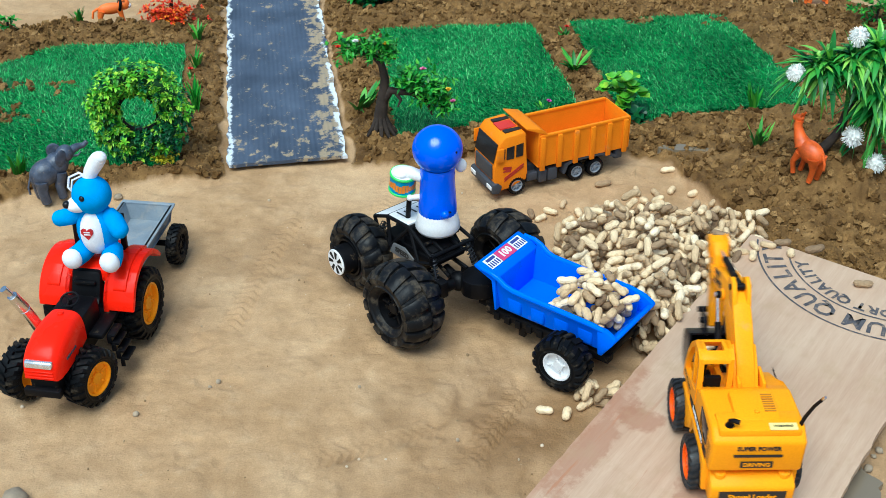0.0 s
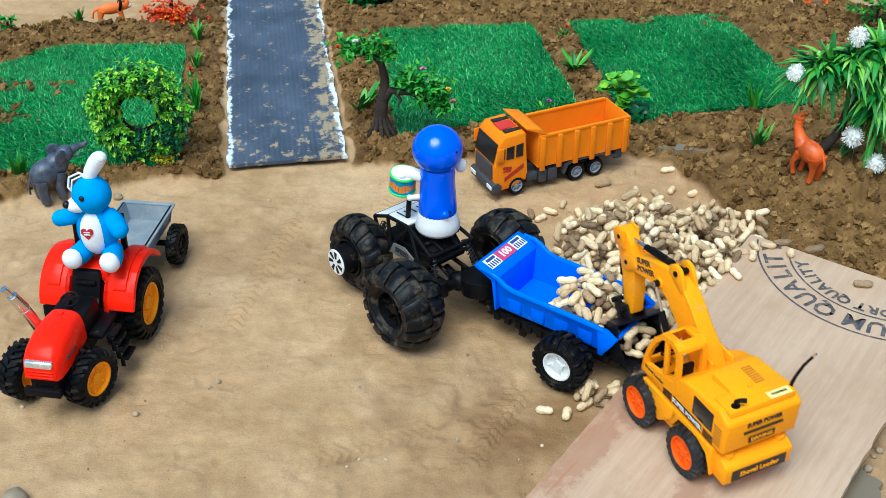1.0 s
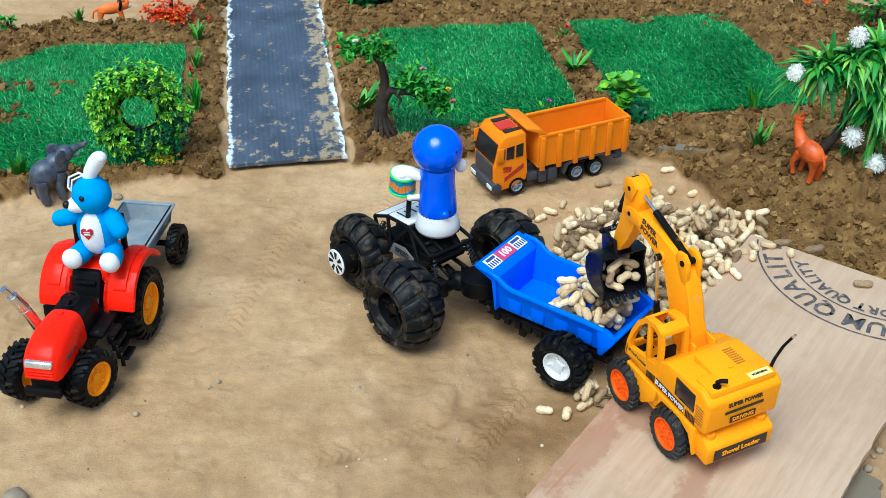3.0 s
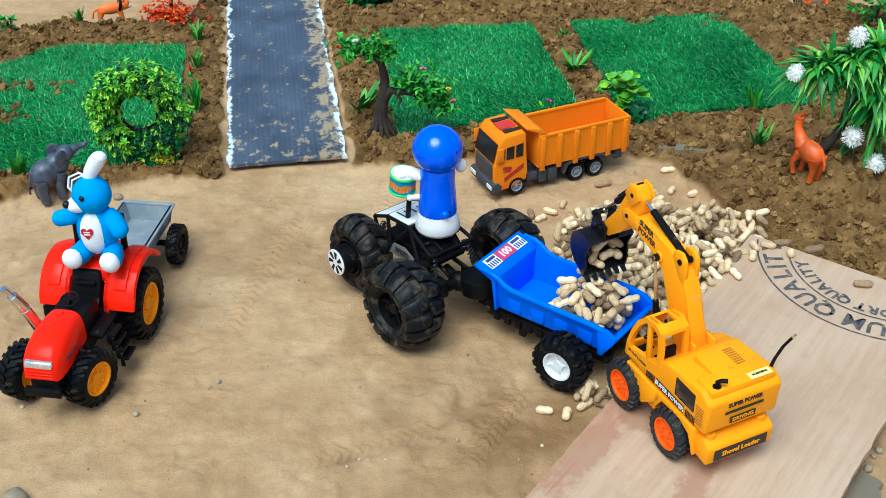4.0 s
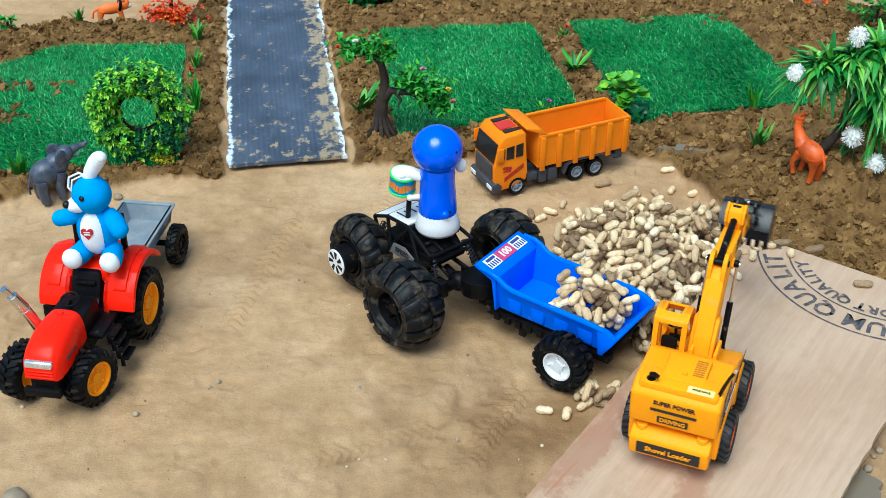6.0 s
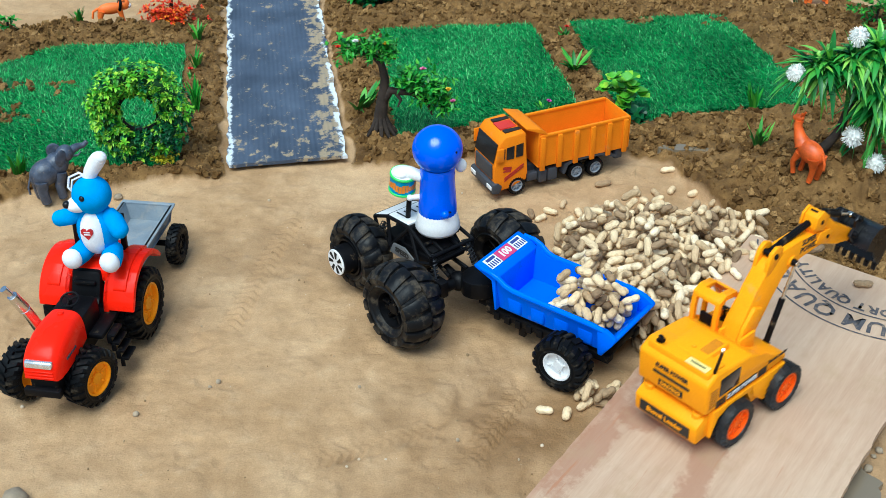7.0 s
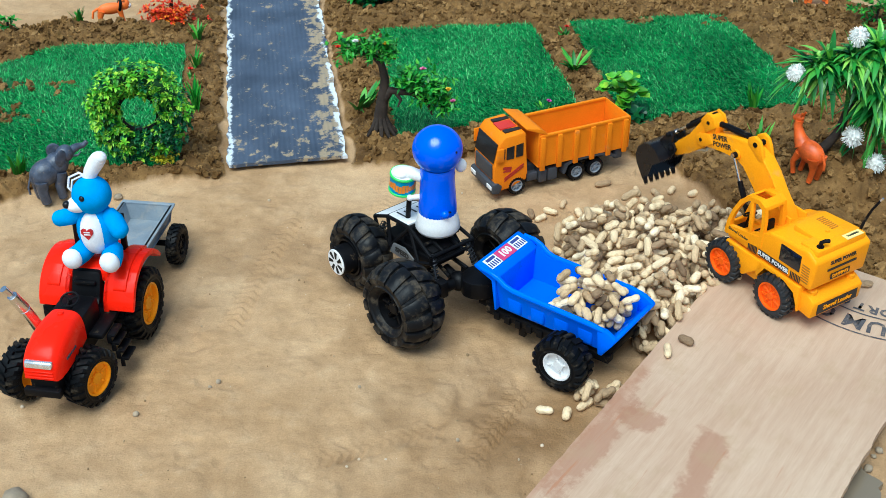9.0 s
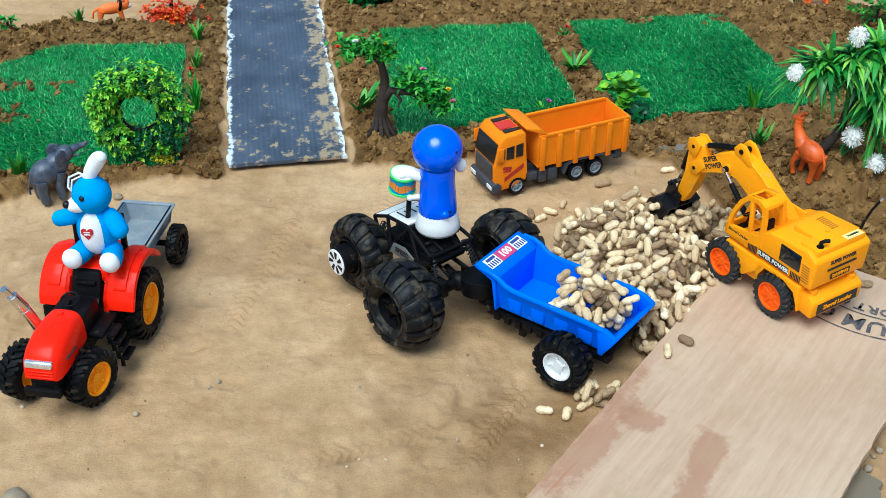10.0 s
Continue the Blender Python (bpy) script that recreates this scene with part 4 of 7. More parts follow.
    cyl(bm, (STICK_PIVOT[0], -0.0145, STICK_PIVOT[1]), (STICK_PIVOT[0], 0.0145, STICK_PIVOT[1]), 0.003, seg=12)
    part("pivot_pin", bm, BLACK, boom)
    for s, rz in ((1, 180), (-1, 0)):
        at = pose(0.1370, s * 0.0117, -0.072) @ pose(0, 0, 0, 0, 68, 0) @ pose(0, 0, 0, 90, 0, rz)
        word("lettering", "SUPER\n  POWER", 0.0115, TEXT_BLACK, boom, at, 0.0003)
    # stick
    bm = bmesh.new()
    shape = [(0.010, 0.040), (0.026, 0.042), (0.036, 0.034), (0.034, 0.024), (0.021, 0.000), (0.013, -0.028), (0.008, -0.062), (0.004, -0.080), (-0.006, -0.084), (-0.014, -0.078), (-0.016, -0.045), (-0.014, -0.004), (-0.004, 0.026)]
    prism(bm, shape, -0.0092, 0.0092, 0.002)
    for s in (-1, 1):
        prism(bm, [(0.010, 0.042), (0.026, 0.044), (0.037, 0.034), (0.030, 0.014), (0.008, 0.016)], s * 0.0092, s * 0.0128, 0.001)
    stick = part("stick", bm, YELLOW, ex)
    bm = bmesh.new()
    cyl(bm, (STICK_PIN[0], -0.0135, STICK_PIN[1]), (STICK_PIN[0], 0.0135, STICK_PIN[1]), 0.0032, seg=12)
    cyl(bm, (BUCKET_PIN[0], -0.020, BUCKET_PIN[1]), (BUCKET_PIN[0], 0.020, BUCKET_PIN[1]), 0.0045, seg=12, bev=0.001)
    part("pivot_pin", bm, BLACK, stick)
    # bucket: curved shell, cheeks, ears and teeth; opens along its own +x
    bm = bmesh.new()
    prof = [(0.012, 0.004), (-0.009, 0.001), (-0.026, 0.005), (-0.037, 0.017), (-0.040, 0.034), (-0.034, 0.049), (-0.020, 0.059), (0.012, 0.067)]
    th, hw = 0.0022, 0.034
    inn = []
    for k, p in enumerate(prof):
        a, b = Vector(prof[max(k - 1, 0)]), Vector(prof[min(k + 1, len(prof) - 1)])
        d = (b - a).normalized()
        inn.append((p[0] + d.y * th, p[1] - d.x * th))
    nrm = len(prof)
    verts = [(x, y, z) for y in (-hw, hw) for pr in (prof, inn) for x, z in pr]
    faces = []
    for i in range(nrm - 1):
        faces += [(i, 2 * nrm + i, 2 * nrm + i + 1, i + 1), (nrm + i, nrm + i + 1, 3 * nrm + i + 1, 3 * nrm + i)]
    faces += [(0, nrm, 3 * nrm, 2 * nrm), (nrm - 1, 3 * nrm - 1, 4 * nrm - 1, 2 * nrm - 1)]
    merge(bm, verts, faces)
    cheek = prof + [(0.013, 0.050), (0.005, 0.030)]
    for s in (-1, 1):
        prism(bm, cheek, s * (hw - 0.0005), s * (hw + 0.002), 0.0)
        prism(bm, [(-0.008, -0.006), (0.008, -0.007), (0.011, 0.008), (-0.028, 0.009), (-0.028, -0.014), (-0.016, -0.016)], s * 0.0105, s * 0.0145, 0.001)
    bmesh.ops.scale(bm, vec=(0.90, 1.0, 1.02), verts=bm.verts)
    bmesh.ops.translate(bm, vec=(0, 0, 0.012), verts=[v for v in bm.verts if v.co.z > 0.0])
    bucket = part("bucket", bm, BLACK_CLEAN, ex, "glossy black bucket")
    for k in range(6):
        y = -hw + 0.004 + k * (2 * hw - 0.008) / 5
        bm = bmesh.new()
        prism(bm, [(0.007, 0.0635), (0.014, 0.0660), (0.023, 0.0720), (0.010, 0.0700)], y - 0.0036, y + 0.0036, 0.0006)
        bmesh.ops.transform(bm, matrix=pose(0, 0, 0.012) @ Matrix.Diagonal((0.90, 1.0, 1.02, 1)), verts=bm.verts)
        part("tooth", bm, BLACK_CLEAN, bucket)
    bm = bmesh.new()
    cyl(bm, (LINK_PIN[0], -0.019, LINK_PIN[1]), (LINK_PIN[0], 0.019, LINK_PIN[1]), 0.004, seg=12, bev=0.001)
    part("link_pin", bm, BLACK, bucket)
    # cylinders: barrel and rod each lie along +x from their own foot
    def cylinder(name, barrel_len, r, rod_len, rod_r):
        b = bmesh.new()
        cyl(b, (0.004, 0, 0), (barrel_len, 0, 0), r, seg=14, bev=0.0008)
        cyl(b, (0, -r * 1.1, 0), (0, r * 1.1, 0), r * 1.0, seg=12)
        box(b, barrel_len * 0.25, barrel_len * 0.85, -r * 0.5, r * 0.5, r * 0.6, r * 1.25, 0.0006)
        barrel = part(name, b, BLACK, ex, "black hydraulic cylinder")
        b = bmesh.new()
        cyl(b, (0, 0, 0), (rod_len, 0, 0), rod_r, seg=10)
        cyl(b, (0, -0.0035, 0), (0, 0.0035, 0), rod_r * 1.7, seg=10)
        return barrel, part("piston_rod", b, STEEL, ex, "bright steel piston rod")
    boom_cyls = [(s, cylinder("hydraulic_cylinder", 0.068, 0.0042, 0.084, 0.0022)) for s in (1, -1)]
    stick_cyl = cylinder("hydraulic_cylinder", 0.086, 0.0046, 0.084, 0.0024)
    bucket_cyl = cylinder("hydraulic_cylinder", 0.070, 0.0050, 0.072, 0.0024)
    return dict(ex=ex, wheels=wheels, boom=boom, stick=stick, bucket=bucket, boom_cyls=boom_cyls, stick_cyl=stick_cyl, bucket_cyl=bucket_cyl)


EXC = build_excavator()


# ---------------------------------------------------------------- orange dump truck
def build_dump_truck():
    tr = thing("toy_dump_truck", pose(0.1339, 1.903, 0, 0, 0, -155), "dusty orange plastic toy dump truck with empty box", "toy truck")
    y0, y1 = -0.088, 0.0
    bm = bmesh.new()                                   # cab shell
    prism(bm, [(0.038, 0.014), (0.044, 0.030), (0.045, 0.066), (0.036, 0.108), (0.026, 0.120), (-0.014, 0.123), (-0.017, 0.117), (-0.017, 0.040),
               (-0.020, 0.034), (-0.020, 0.026), (0.018, 0.020), (0.026, 0.014)], y0 + 0.002, y1 - 0.002, 0.004)
    cab = part("cab", bm, TRUCK_ORANGE, tr)
    bm = bmesh.new()
    prism(bm, [(0.0452, 0.070), (0.0465, 0.070), (0.0385, 0.106), (0.0372, 0.106)], y0 + 0.008, y1 - 0.008, 0.0)
    part("windscreen", bm, GLASS_DARK, cab, "dark windscreen")
    for s in (y1 - 0.0022, y0 + 0.0008):
        for prof in ([(0.026, 0.078), (0.033, 0.078), (0.030, 0.094), (0.026, 0.098)], [(0.008, 0.076), (0.023, 0.076), (0.023, 0.099), (0.008, 0.101)], [(-0.010, 0.078), (0.004, 0.077), (0.004, 0.101), (-0.010, 0.103)]):
            bm = bmesh.new()
            prism(bm, prof, s, s + 0.0014, 0.0)
            part("side_window", bm, GLASS_DARK, cab)
    bm = bmesh.new()                                   # decal stripes on the doors, roof flash
    for k, (a, wd) in enumerate(((0.0, 0.004), (0.006, 0.002))):
        prism(bm, [(-0.012, 0.062 - a), (-0.012, 0.062 - a - wd), (0.026, 0.040 - a - wd), (0.026, 0.040 - a)], y1 - 0.0019, y1 - 0.0008)
    prism(bm, [(0.012, 0.060), (0.028, 0.062), (0.030, 0.058), (0.022, 0.056), (0.030, 0.052), (0.014, 0.050)], y1 - 0.0019, y1 - 0.0009)
    part("sticker", bm, surface("red_print", (0.40, 0.02, 0.012), 0.5), cab)
    bm = bmesh.new()
    box(bm, -0.010, 0.022, y0 + 0.030, y1 - 0.030, 0.1205, 0.1236)
    part("roof_sticker", bm, surface("red_roof_print", (0.55, 0.03, 0.02), 0.5), cab)
    bm = bmesh.new()
    for y in (y0 + 0.016, y1 - 0.026):
        box(bm, -0.012, 0.020, y, y + 0.010, 0.1206, 0.1237)
    part("roof_sticker", bm, TEXT_BLACK, cab)
    bm = bmesh.new()                                   # grille and bumper
    prism(bm, [(0.044, 0.036), (0.047, 0.036), (0.048, 0.064), (0.045, 0.066)], y0 + 0.012, y1 - 0.012, 0.001)
    part("grille", bm, GREY_TRIM, cab)
    bm = bmesh.new()
    prism(bm, [(0.036, 0.010), (0.050, 0.012), (0.051, 0.030), (0.040, 0.033), (0.030, 0.024)], y0 - 0.001, y1 + 0.001, 0.003)
    bumper = part("bumper", bm, GREY_TRIM, cab)
    for y in (y0 + 0.012, y1 - 0.012):
        bm = bmesh.new()
        box(bm, 0.0495, 0.0522, y - 0.009, y + 0.009, 0.019, 0.027, 0.001)
        part("headlight", bm, WHITE, bumper)
        bm = bmesh.new()
        box(bm, 0.030, 0.044, y + (0.012 if y > -0.04 else -0.016), y + (0.016 if y > -0.04 else -0.012), 0.076, 0.102, 0.0015)
        part("mirror", bm, TRUCK_ORANGE, cab)
    bm = bmesh.new()                                   # frame, tanks, mudguards
    box(bm, -0.225, -0.010, -0.062, -0.026, 0.022, 0.040, 0.002)
    for y in (-0.018, -0.082):
        box(bm, -0.062, -0.046, y - 0.004, y + 0.016, 0.012, 0.037, 0.003)
        box(bm, -0.084, -0.064, y - 0.004, y + 0.016, 0.012, 0.037, 0.003)
        box(bm, -0.045, -0.022, y, y + 0.012, 0.018, 0.034, 0.002)
        arch = [(-0.098, 0.020), (-0.104, 0.036), (-0.118, 0.042), (-0.172, 0.042), (-0.190, 0.036), (-0.206, 0.030), (-0.208, 0.034), (-0.190, 0.042), (-0.172, 0.047), (-0.116, 0.047), (-0.099, 0.040), (-0.093, 0.022)]
        prism(bm, arch, y - 0.006, y + 0.018, 0.0)
        box(bm, -0.222, -0.206, y - 0.002, y + 0.014, 0.024, 0.046, 0.002)
    part("chassis", bm, GREY_TRIM, tr)
    # tipping box: four walls, floor, ribs, guard over the cab
    bm = bmesh.new()
    t = 0.0026
    zb, zt, xf, xr = 0.046, 0.109, -0.040, -0.229
    box(bm, xr, xf, y0, y1, zb, zb + 0.003, 0.0008)
    dump = part("dump_box", bm, TRUCK_ORANGE, tr, "open orange ribbed box")
    for a, b in ((y1 - t, y1), (y0, y0 + t)):
        bm = bmesh.new()
        box(bm, xr, xf - t, a, b, zb + 0.003, zt - 0.004, 0.0)
        box(bm, xr, xf - t, a - 0.0015, b + 0.0015, zt - 0.004, zt + 0.0012, 0.0008)
        part("side_wall", bm, TRUCK_ORANGE, dump)
    bm = bmesh.new()
    box(bm, xf - t, xf, y0, y1, zb + 0.003, zt + 0.008, 0.0008)
    part("front_wall", bm, TRUCK_ORANGE, dump)
    bm = bmesh.new()
    prism(bm, [(xf - 0.012, zt), (xf, zt + 0.009), (xf + 0.026, zt + 0.018), (xf + 0.027, zt + 0.022), (xf - 0.004, zt + 0.014), (xf - 0.020, zt)], y0 - 0.001, y1 + 0.001, 0.0012)
    part("cab_guard", bm, TRUCK_ORANGE, dump)
    bm = bmesh.new()
    box(bm, xr - 0.003, xr - 0.0004, y0, y1, zb, zt, 0.0008)
    gate = part("tailgate", bm, TRUCK_ORANGE, dump)
    for k in range(6):
        x = xf - 0.008 - k * 0.0345
        for s, a in ((1, y1), (-1, y0)):
            bm = bmesh.new()
            box(bm, x - 0.0048, x + 0.0048, min(a, a + s * 0.0048), max(a, a + s * 0.0048), zb - 0.006, zt - 0.003, 0.001)
            part("rib", bm, TRUCK_ORANGE, dump)
    tyre = tyre_mesh("truck_tyre", 0.0178, 0.016, 0.0112, 22, 0.0012, 0.003, 0.0, RUBBER)
    rim = rim_mesh("truck_rim", 0.0112, 0.0150, 8, surface("silver_grey_rim", (0.30, 0.33, 0.38), 0.4, 0.1, 40, metal=0.2))
    for x in (0.0, -0.124, -0.164):
        for y in (-0.009, -0.079):
            add_wheel(tr, pose(x, y, 0.0178), tyre, rim, "small black tyre", "silver-grey rim")


build_dump_truck()


# ---------------------------------------------------------------- blue tipper trailer
TRAILER_AT = pose(0.180, 1.461, 0, 0, 0, 143.2)


def build_trailer():
    t = thing("toy_tipper_trailer", TRAILER_AT, "bright blue plastic tipper trailer half full of peanuts", "toy trailer")
    bm = bmesh.new()
    # tub as a loop of sections from the tail to the head: x, half width at the floor, half width at the rim, rim height
    zf = 0.057
    sec = [(-0.094, 0.046, 0.0545, 0.098), (-0.074, 0.047, 0.055, 0.100), (0.064, 0.047, 0.055, 0.102), (0.086, 0.046, 0.056, 0.116)]
    outer, inner = [], []
    for x, f, r, z in sec:
        outer.append([(x, r, z), (x, f, zf), (x, -f, zf), (x, -r, z)])
        inner.append([(x, r - 0.004, z), (x, f - 0.003, zf + 0.003), (x, -f + 0.003, zf + 0.003), (x, -r + 0.004, z)])
    verts = [v for o, i in zip(outer, inner) for v in o + i]
    faces = []
    for k in range(len(sec) - 1):
        a, b = 8 * k, 8 * (k + 1)
        for j in range(3):
            faces.append((a + j, a + j + 1, b + j + 1, b + j))
            faces.append((a + 4 + j, b + 4 + j, b + 5 + j, a + 5 + j))
        faces += [(a, b, b + 4, a + 4), (a + 3, a + 7, b + 7, b + 3)]
    faces += [(0, 4, 5, 1), (1, 5, 6, 2), (2, 6, 7, 3)]
    merge(bm, verts, faces)
    for s in (-1, 1):                                # rolled rim along both sides
        tube(bm, [(-0.096, s * 0.0555, 0.098), (-0.076, s * 0.0562, 0.1005), (0.056, s * 0.0562, 0.1025), (0.070, s * 0.0566, 0.1065), (0.082, s * 0.0572, 0.115), (0.094, s * 0.0576, 0.1195), (0.112, s * 0.0570, 0.121)], [0.0040, 0.0044, 0.0044, 0.0044, 0.0044, 0.0040, 0.0032], 10)
        for k in range(4):                           # pressed side panels
            x = -0.078 + 0.040 * k
            prism(bm, [(x + 0.002, 0.060), (x + 0.026, 0.060), (x + 0.028, 0.086), (x, 0.086)], s * 0.0478, s * 0.0528, 0.0025, taper=0.86)
    tub = part("tub", bm, BLUE, t, "bright blue moulded tub")
    bm = bmesh.new()                                 # headboard leaning forwards
    prism(bm, [(0.084, zf), (0.088, zf), (0.092, 0.108), (0.124, 0.118), (0.126, 0.122), (0.122, 0.125), (0.096, 0.117), (0.087, 0.110)], -0.057, 0.057, 0.0015)
    head = part("headboard", bm, BLUE, tub)
    bm = bmesh.new()                                 # printed band on the headboard
    m = pose(0.1085, 0, 0.1214, 0, -17, 0)
    box(bm, -0.010, 0.010, -0.018, 0.018, 0, 0.0006, m=m, mi=0)
    for s in (-1, 1):
        box(bm, -0.010, 0.010, s * 0.019, s * 0.046, 0, 0.0006, m=m, mi=1)
        for k in range(5):
            box(bm, -0.008, 0.001, s * (0.022 + 0.005 * k), s * (0.0245 + 0.005 * k), 0.0004, 0.0010, m=m, mi=2)
        box(bm, 0.003, 0.008, s * 0.022, s * 0.042, 0.0004, 0.0010, m=m, mi=2)
    band = part("printed_band", bm, [surface("magenta_print", (0.55, 0.05, 0.16), 0.4), TEXT_WHITE, surface("blue_print", (0.03, 0.05, 0.22), 0.4)], head, "magenta and white printed band", smooth=0)
    word("lettering", "100", 0.017, TEXT_WHITE, band, m @ pose(0, 0, 0.0009, 0, 0, -90), 0.0005)
    bm = bmesh.new()                                 # flared tail lip
    prism(bm, [(-0.092, zf - 0.002), (-0.097, zf), (-0.113, 0.082), (-0.117, 0.088), (-0.115, 0.091), (-0.110, 0.090), (-0.092, 0.068)], -0.057, 0.057, 0.0015)
    for s in (-1, 1):
        prism(bm, [(-0.090, zf), (-0.097, zf), (-0.113, 0.082), (-0.117, 0.088), (-0.115, 0.092), (-0.100, 0.1005), (-0.086, 0.1005)], s * 0.0500, s * 0.0590, 0.002)
    part("tail_lip", bm, BLUE, tub)
    bm = bmesh.new()                                 # black frame, drawbar, hitch cover
    box(bm, -0.100, 0.128, -0.040, 0.040, 0.042, 0.0555, 0.002)
    for s in (-1, 1):
        box(bm, -0.102, 0.110, s * 0.030, s * 0.046, 0.036, 0.049, 0.002)
        for k in range(7):
            box(bm, -0.03 + 0.019 * k, -0.02 + 0.019 * k, s * 0.034, s * 0.049, 0.033, 0.046, 0.0015)
        box(bm, 0.040, 0.052, s * 0.036, s * 0.044, 0.018, 0.046, 0.002)
    cyl(bm, (-0.050, -0.055, 0.042), (-0.050, 0.07, 0.042), 0.005, seg=12)
    box(bm, -0.063, -0.037, -0.030, 0.030, 0.034, 0.050, 0.002)
    part("frame", bm, BLACK, t, "black plastic frame")
    bm = bmesh.new()
    n = 24
    top = [(0.140 + 0.022 * math.cos(a) + 0.012 * (math.cos(a) < 0) * math.cos(a), 0.026 + 0.030 * math.sin(a)) for a in np.linspace(0, 2 * math.pi, n, endpoint=False)]
    vs, _ = merge(bm, [(x, y, 0.056) for x, y in top] + [(x, y, 0.084) for x, y in top],
                  [tuple(range(n - 1, -1, -1)), tuple(range(n, 2 * n))] + [(i, (i + 1) % n, n + (i + 1) % n, n + i) for i in range(n)])
    bevel_new(bm, vs, 0.002)
    box(bm, 0.120, 0.150, -0.018, 0.018, 0.048, 0.062, 0.002)
    part("hitch_cover", bm, BLACK, t, "rounded black hitch cover")
    tyre = tyre_mesh("trailer_tyre", 0.042, 0.040, 0.0225, 18, 0.004, 0.010, 0.25, RUBBER)
    rim = rim_mesh("trailer_rim", 0.0225, 0.034, 4, WHITE, dish=0.5, hub=0.36)
    for y in (-0.060, 0.084):
        add_wheel(t, pose(-0.050, y, 0.042, 0, 20, 0), tyre, rim, "chunky black tyre", "white four-spoke rim")


build_trailer()


# ---------------------------------------------------------------- crawler truck
def build_crawler():
    t = thing("toy_crawler_truck", pose(0, 1.58, 0, 0, 0, 130), "black open-frame toy crawler truck with huge muddy tyres", "toy truck")
    tyre = balloon_tyre("crawler_tyre", 0.068, 0.066, 0.029, 15, 0.0065, MUDDY)
    rim = rim_mesh("crawler_rim", 0.031, 0.050, 6, BLACK, hub=0.3)
    cap_b = bmesh.new()
    lathe(cap_b, [(0.0005, 0.030), (0.0225, 0.030), (0.0225, 0.033), (0.0205, 0.0345), (0.0005, 0.0325)], 28, closed=False)
    cap = finish(cap_b, "hub_cap", WHITE)
    spots = {"fl": (0.112, 0.075, -2), "rl": (-0.049, 0.117, 0), "rr": (-0.040, -0.098, 0)}
    narrow = balloon_tyre("crawler_front_tyre", 0.063, 0.050, 0.028, 15, 0.0065, MUDDY)
    for key, (x, y, rz) in spots.items():
        w = add_wheel(t, pose(x, y, 0.062 if key == "fl" else 0.068, 0, 33 * (1 + len(key + str(x))), rz), narrow if key == "fl" else tyre, rim, "huge lugged rubber tyre caked with mud", "black rim")
        if key == "fl":
            b = bmesh.new()
            cyl(b, (0, 0.010, 0), (0, 0.046, 0), 0.024, seg=28, mi=0, bev=0.001)
            part("hub_sleeve", b, BLACK, w)
            b = bmesh.new()
            cyl(b, (0, 0.046, 0), (0, 0.049, 0), 0.0215, seg=28, mi=0, bev=0.0008)
            for k in range(7):
                m = Matrix.Rotation(2 * math.pi * k / 7, 4, "Y")
                prism(b, [(0.006, -0.0012), (0.018, -0.0042), (0.0185, 0.0028), (0.007, 0.0022)], 0.0488, 0.0496, mi=1, m=m)
            part("hub_cap", b, [WHITE, BLACK], w, "white seven-blade hub cap")
    cy = 0.016
    bm = bmesh.new()                                  # axles and differentials
    for x, ya, yb in ((-0.055, -0.08, 0.11), (0.107, -0.020, 0.085)):
        cyl(bm, (x, ya, 0.068), (x, yb, 0.068), 0.009, seg=14)
        ball(bm, (x, cy, 0.068), (0.017, 0.014, 0.016))
        cyl(bm, (x, cy, 0.068), (x * 0.45, cy, 0.078), 0.009, 0.007, seg=12)
        box(bm, x - 0.014, x + 0.014, cy - 0.026, cy - 0.016, 0.056, 0.082, 0.003)
        box(bm, x - 0.012, x + 0.012, cy + 0.028, cy + 0.044, 0.058, 0.086, 0.003)
        for s in (-1, 1):
            tube(bm, [(x, cy + s * 0.030, 0.070), (x * 0.35 + 0.018, cy + s * 0.022, 0.082)], 0.0035, 8)
            tube(bm, [(x, cy + s * 0.018, 0.084), (x * 0.35 + 0.018, cy + s * 0.012, 0.094)], 0.003, 8)
    part("axle", bm, BLACK, t, "black axle with differential")
    spring = surface("dark_spring_steel", (0.06, 0.06, 0.065), 0.35, 0.1, 40, metal=0.7)
    for x, x2 in ((-0.052, -0.032), (0.104, 0.084)):
        for s in (-1, 1):
            a, b = V(x, cy + s * 0.040, 0.076), V(x2, cy + s * 0.032, 0.118)
            bm = bmesh.new()
            d = (b - a)
            p = d.orthogonal().normalized()
            q = d.normalized().cross(p)
            tube(bm, [a + d * (k / 72) + (p * math.cos(k * 0.7) + q * math.sin(k * 0.7)) * 0.0052 for k in range(73)], 0.0011, 5)
            cyl(bm, a, b, 0.0026, seg=8)
            part("shock_absorber", bm, spring, t, "coil spring shock absorber")
    bm = bmesh.new()                                  # belly tray
    prism(bm, [(-0.034, 0.094), (-0.010, 0.080), (0.062, 0.080), (0.088, 0.096), (0.088, 0.104), (-0.036, 0.106)], cy - 0.032, cy + 0.032, 0.003)
    box(bm, -0.030, 0.044, cy - 0.028, cy + 0.028, 0.102, 0.118, 0.004)
    part("belly_tray", bm, BLACK, t)
    bm = bmesh.new()                                  # cage of round bars
    bars = []
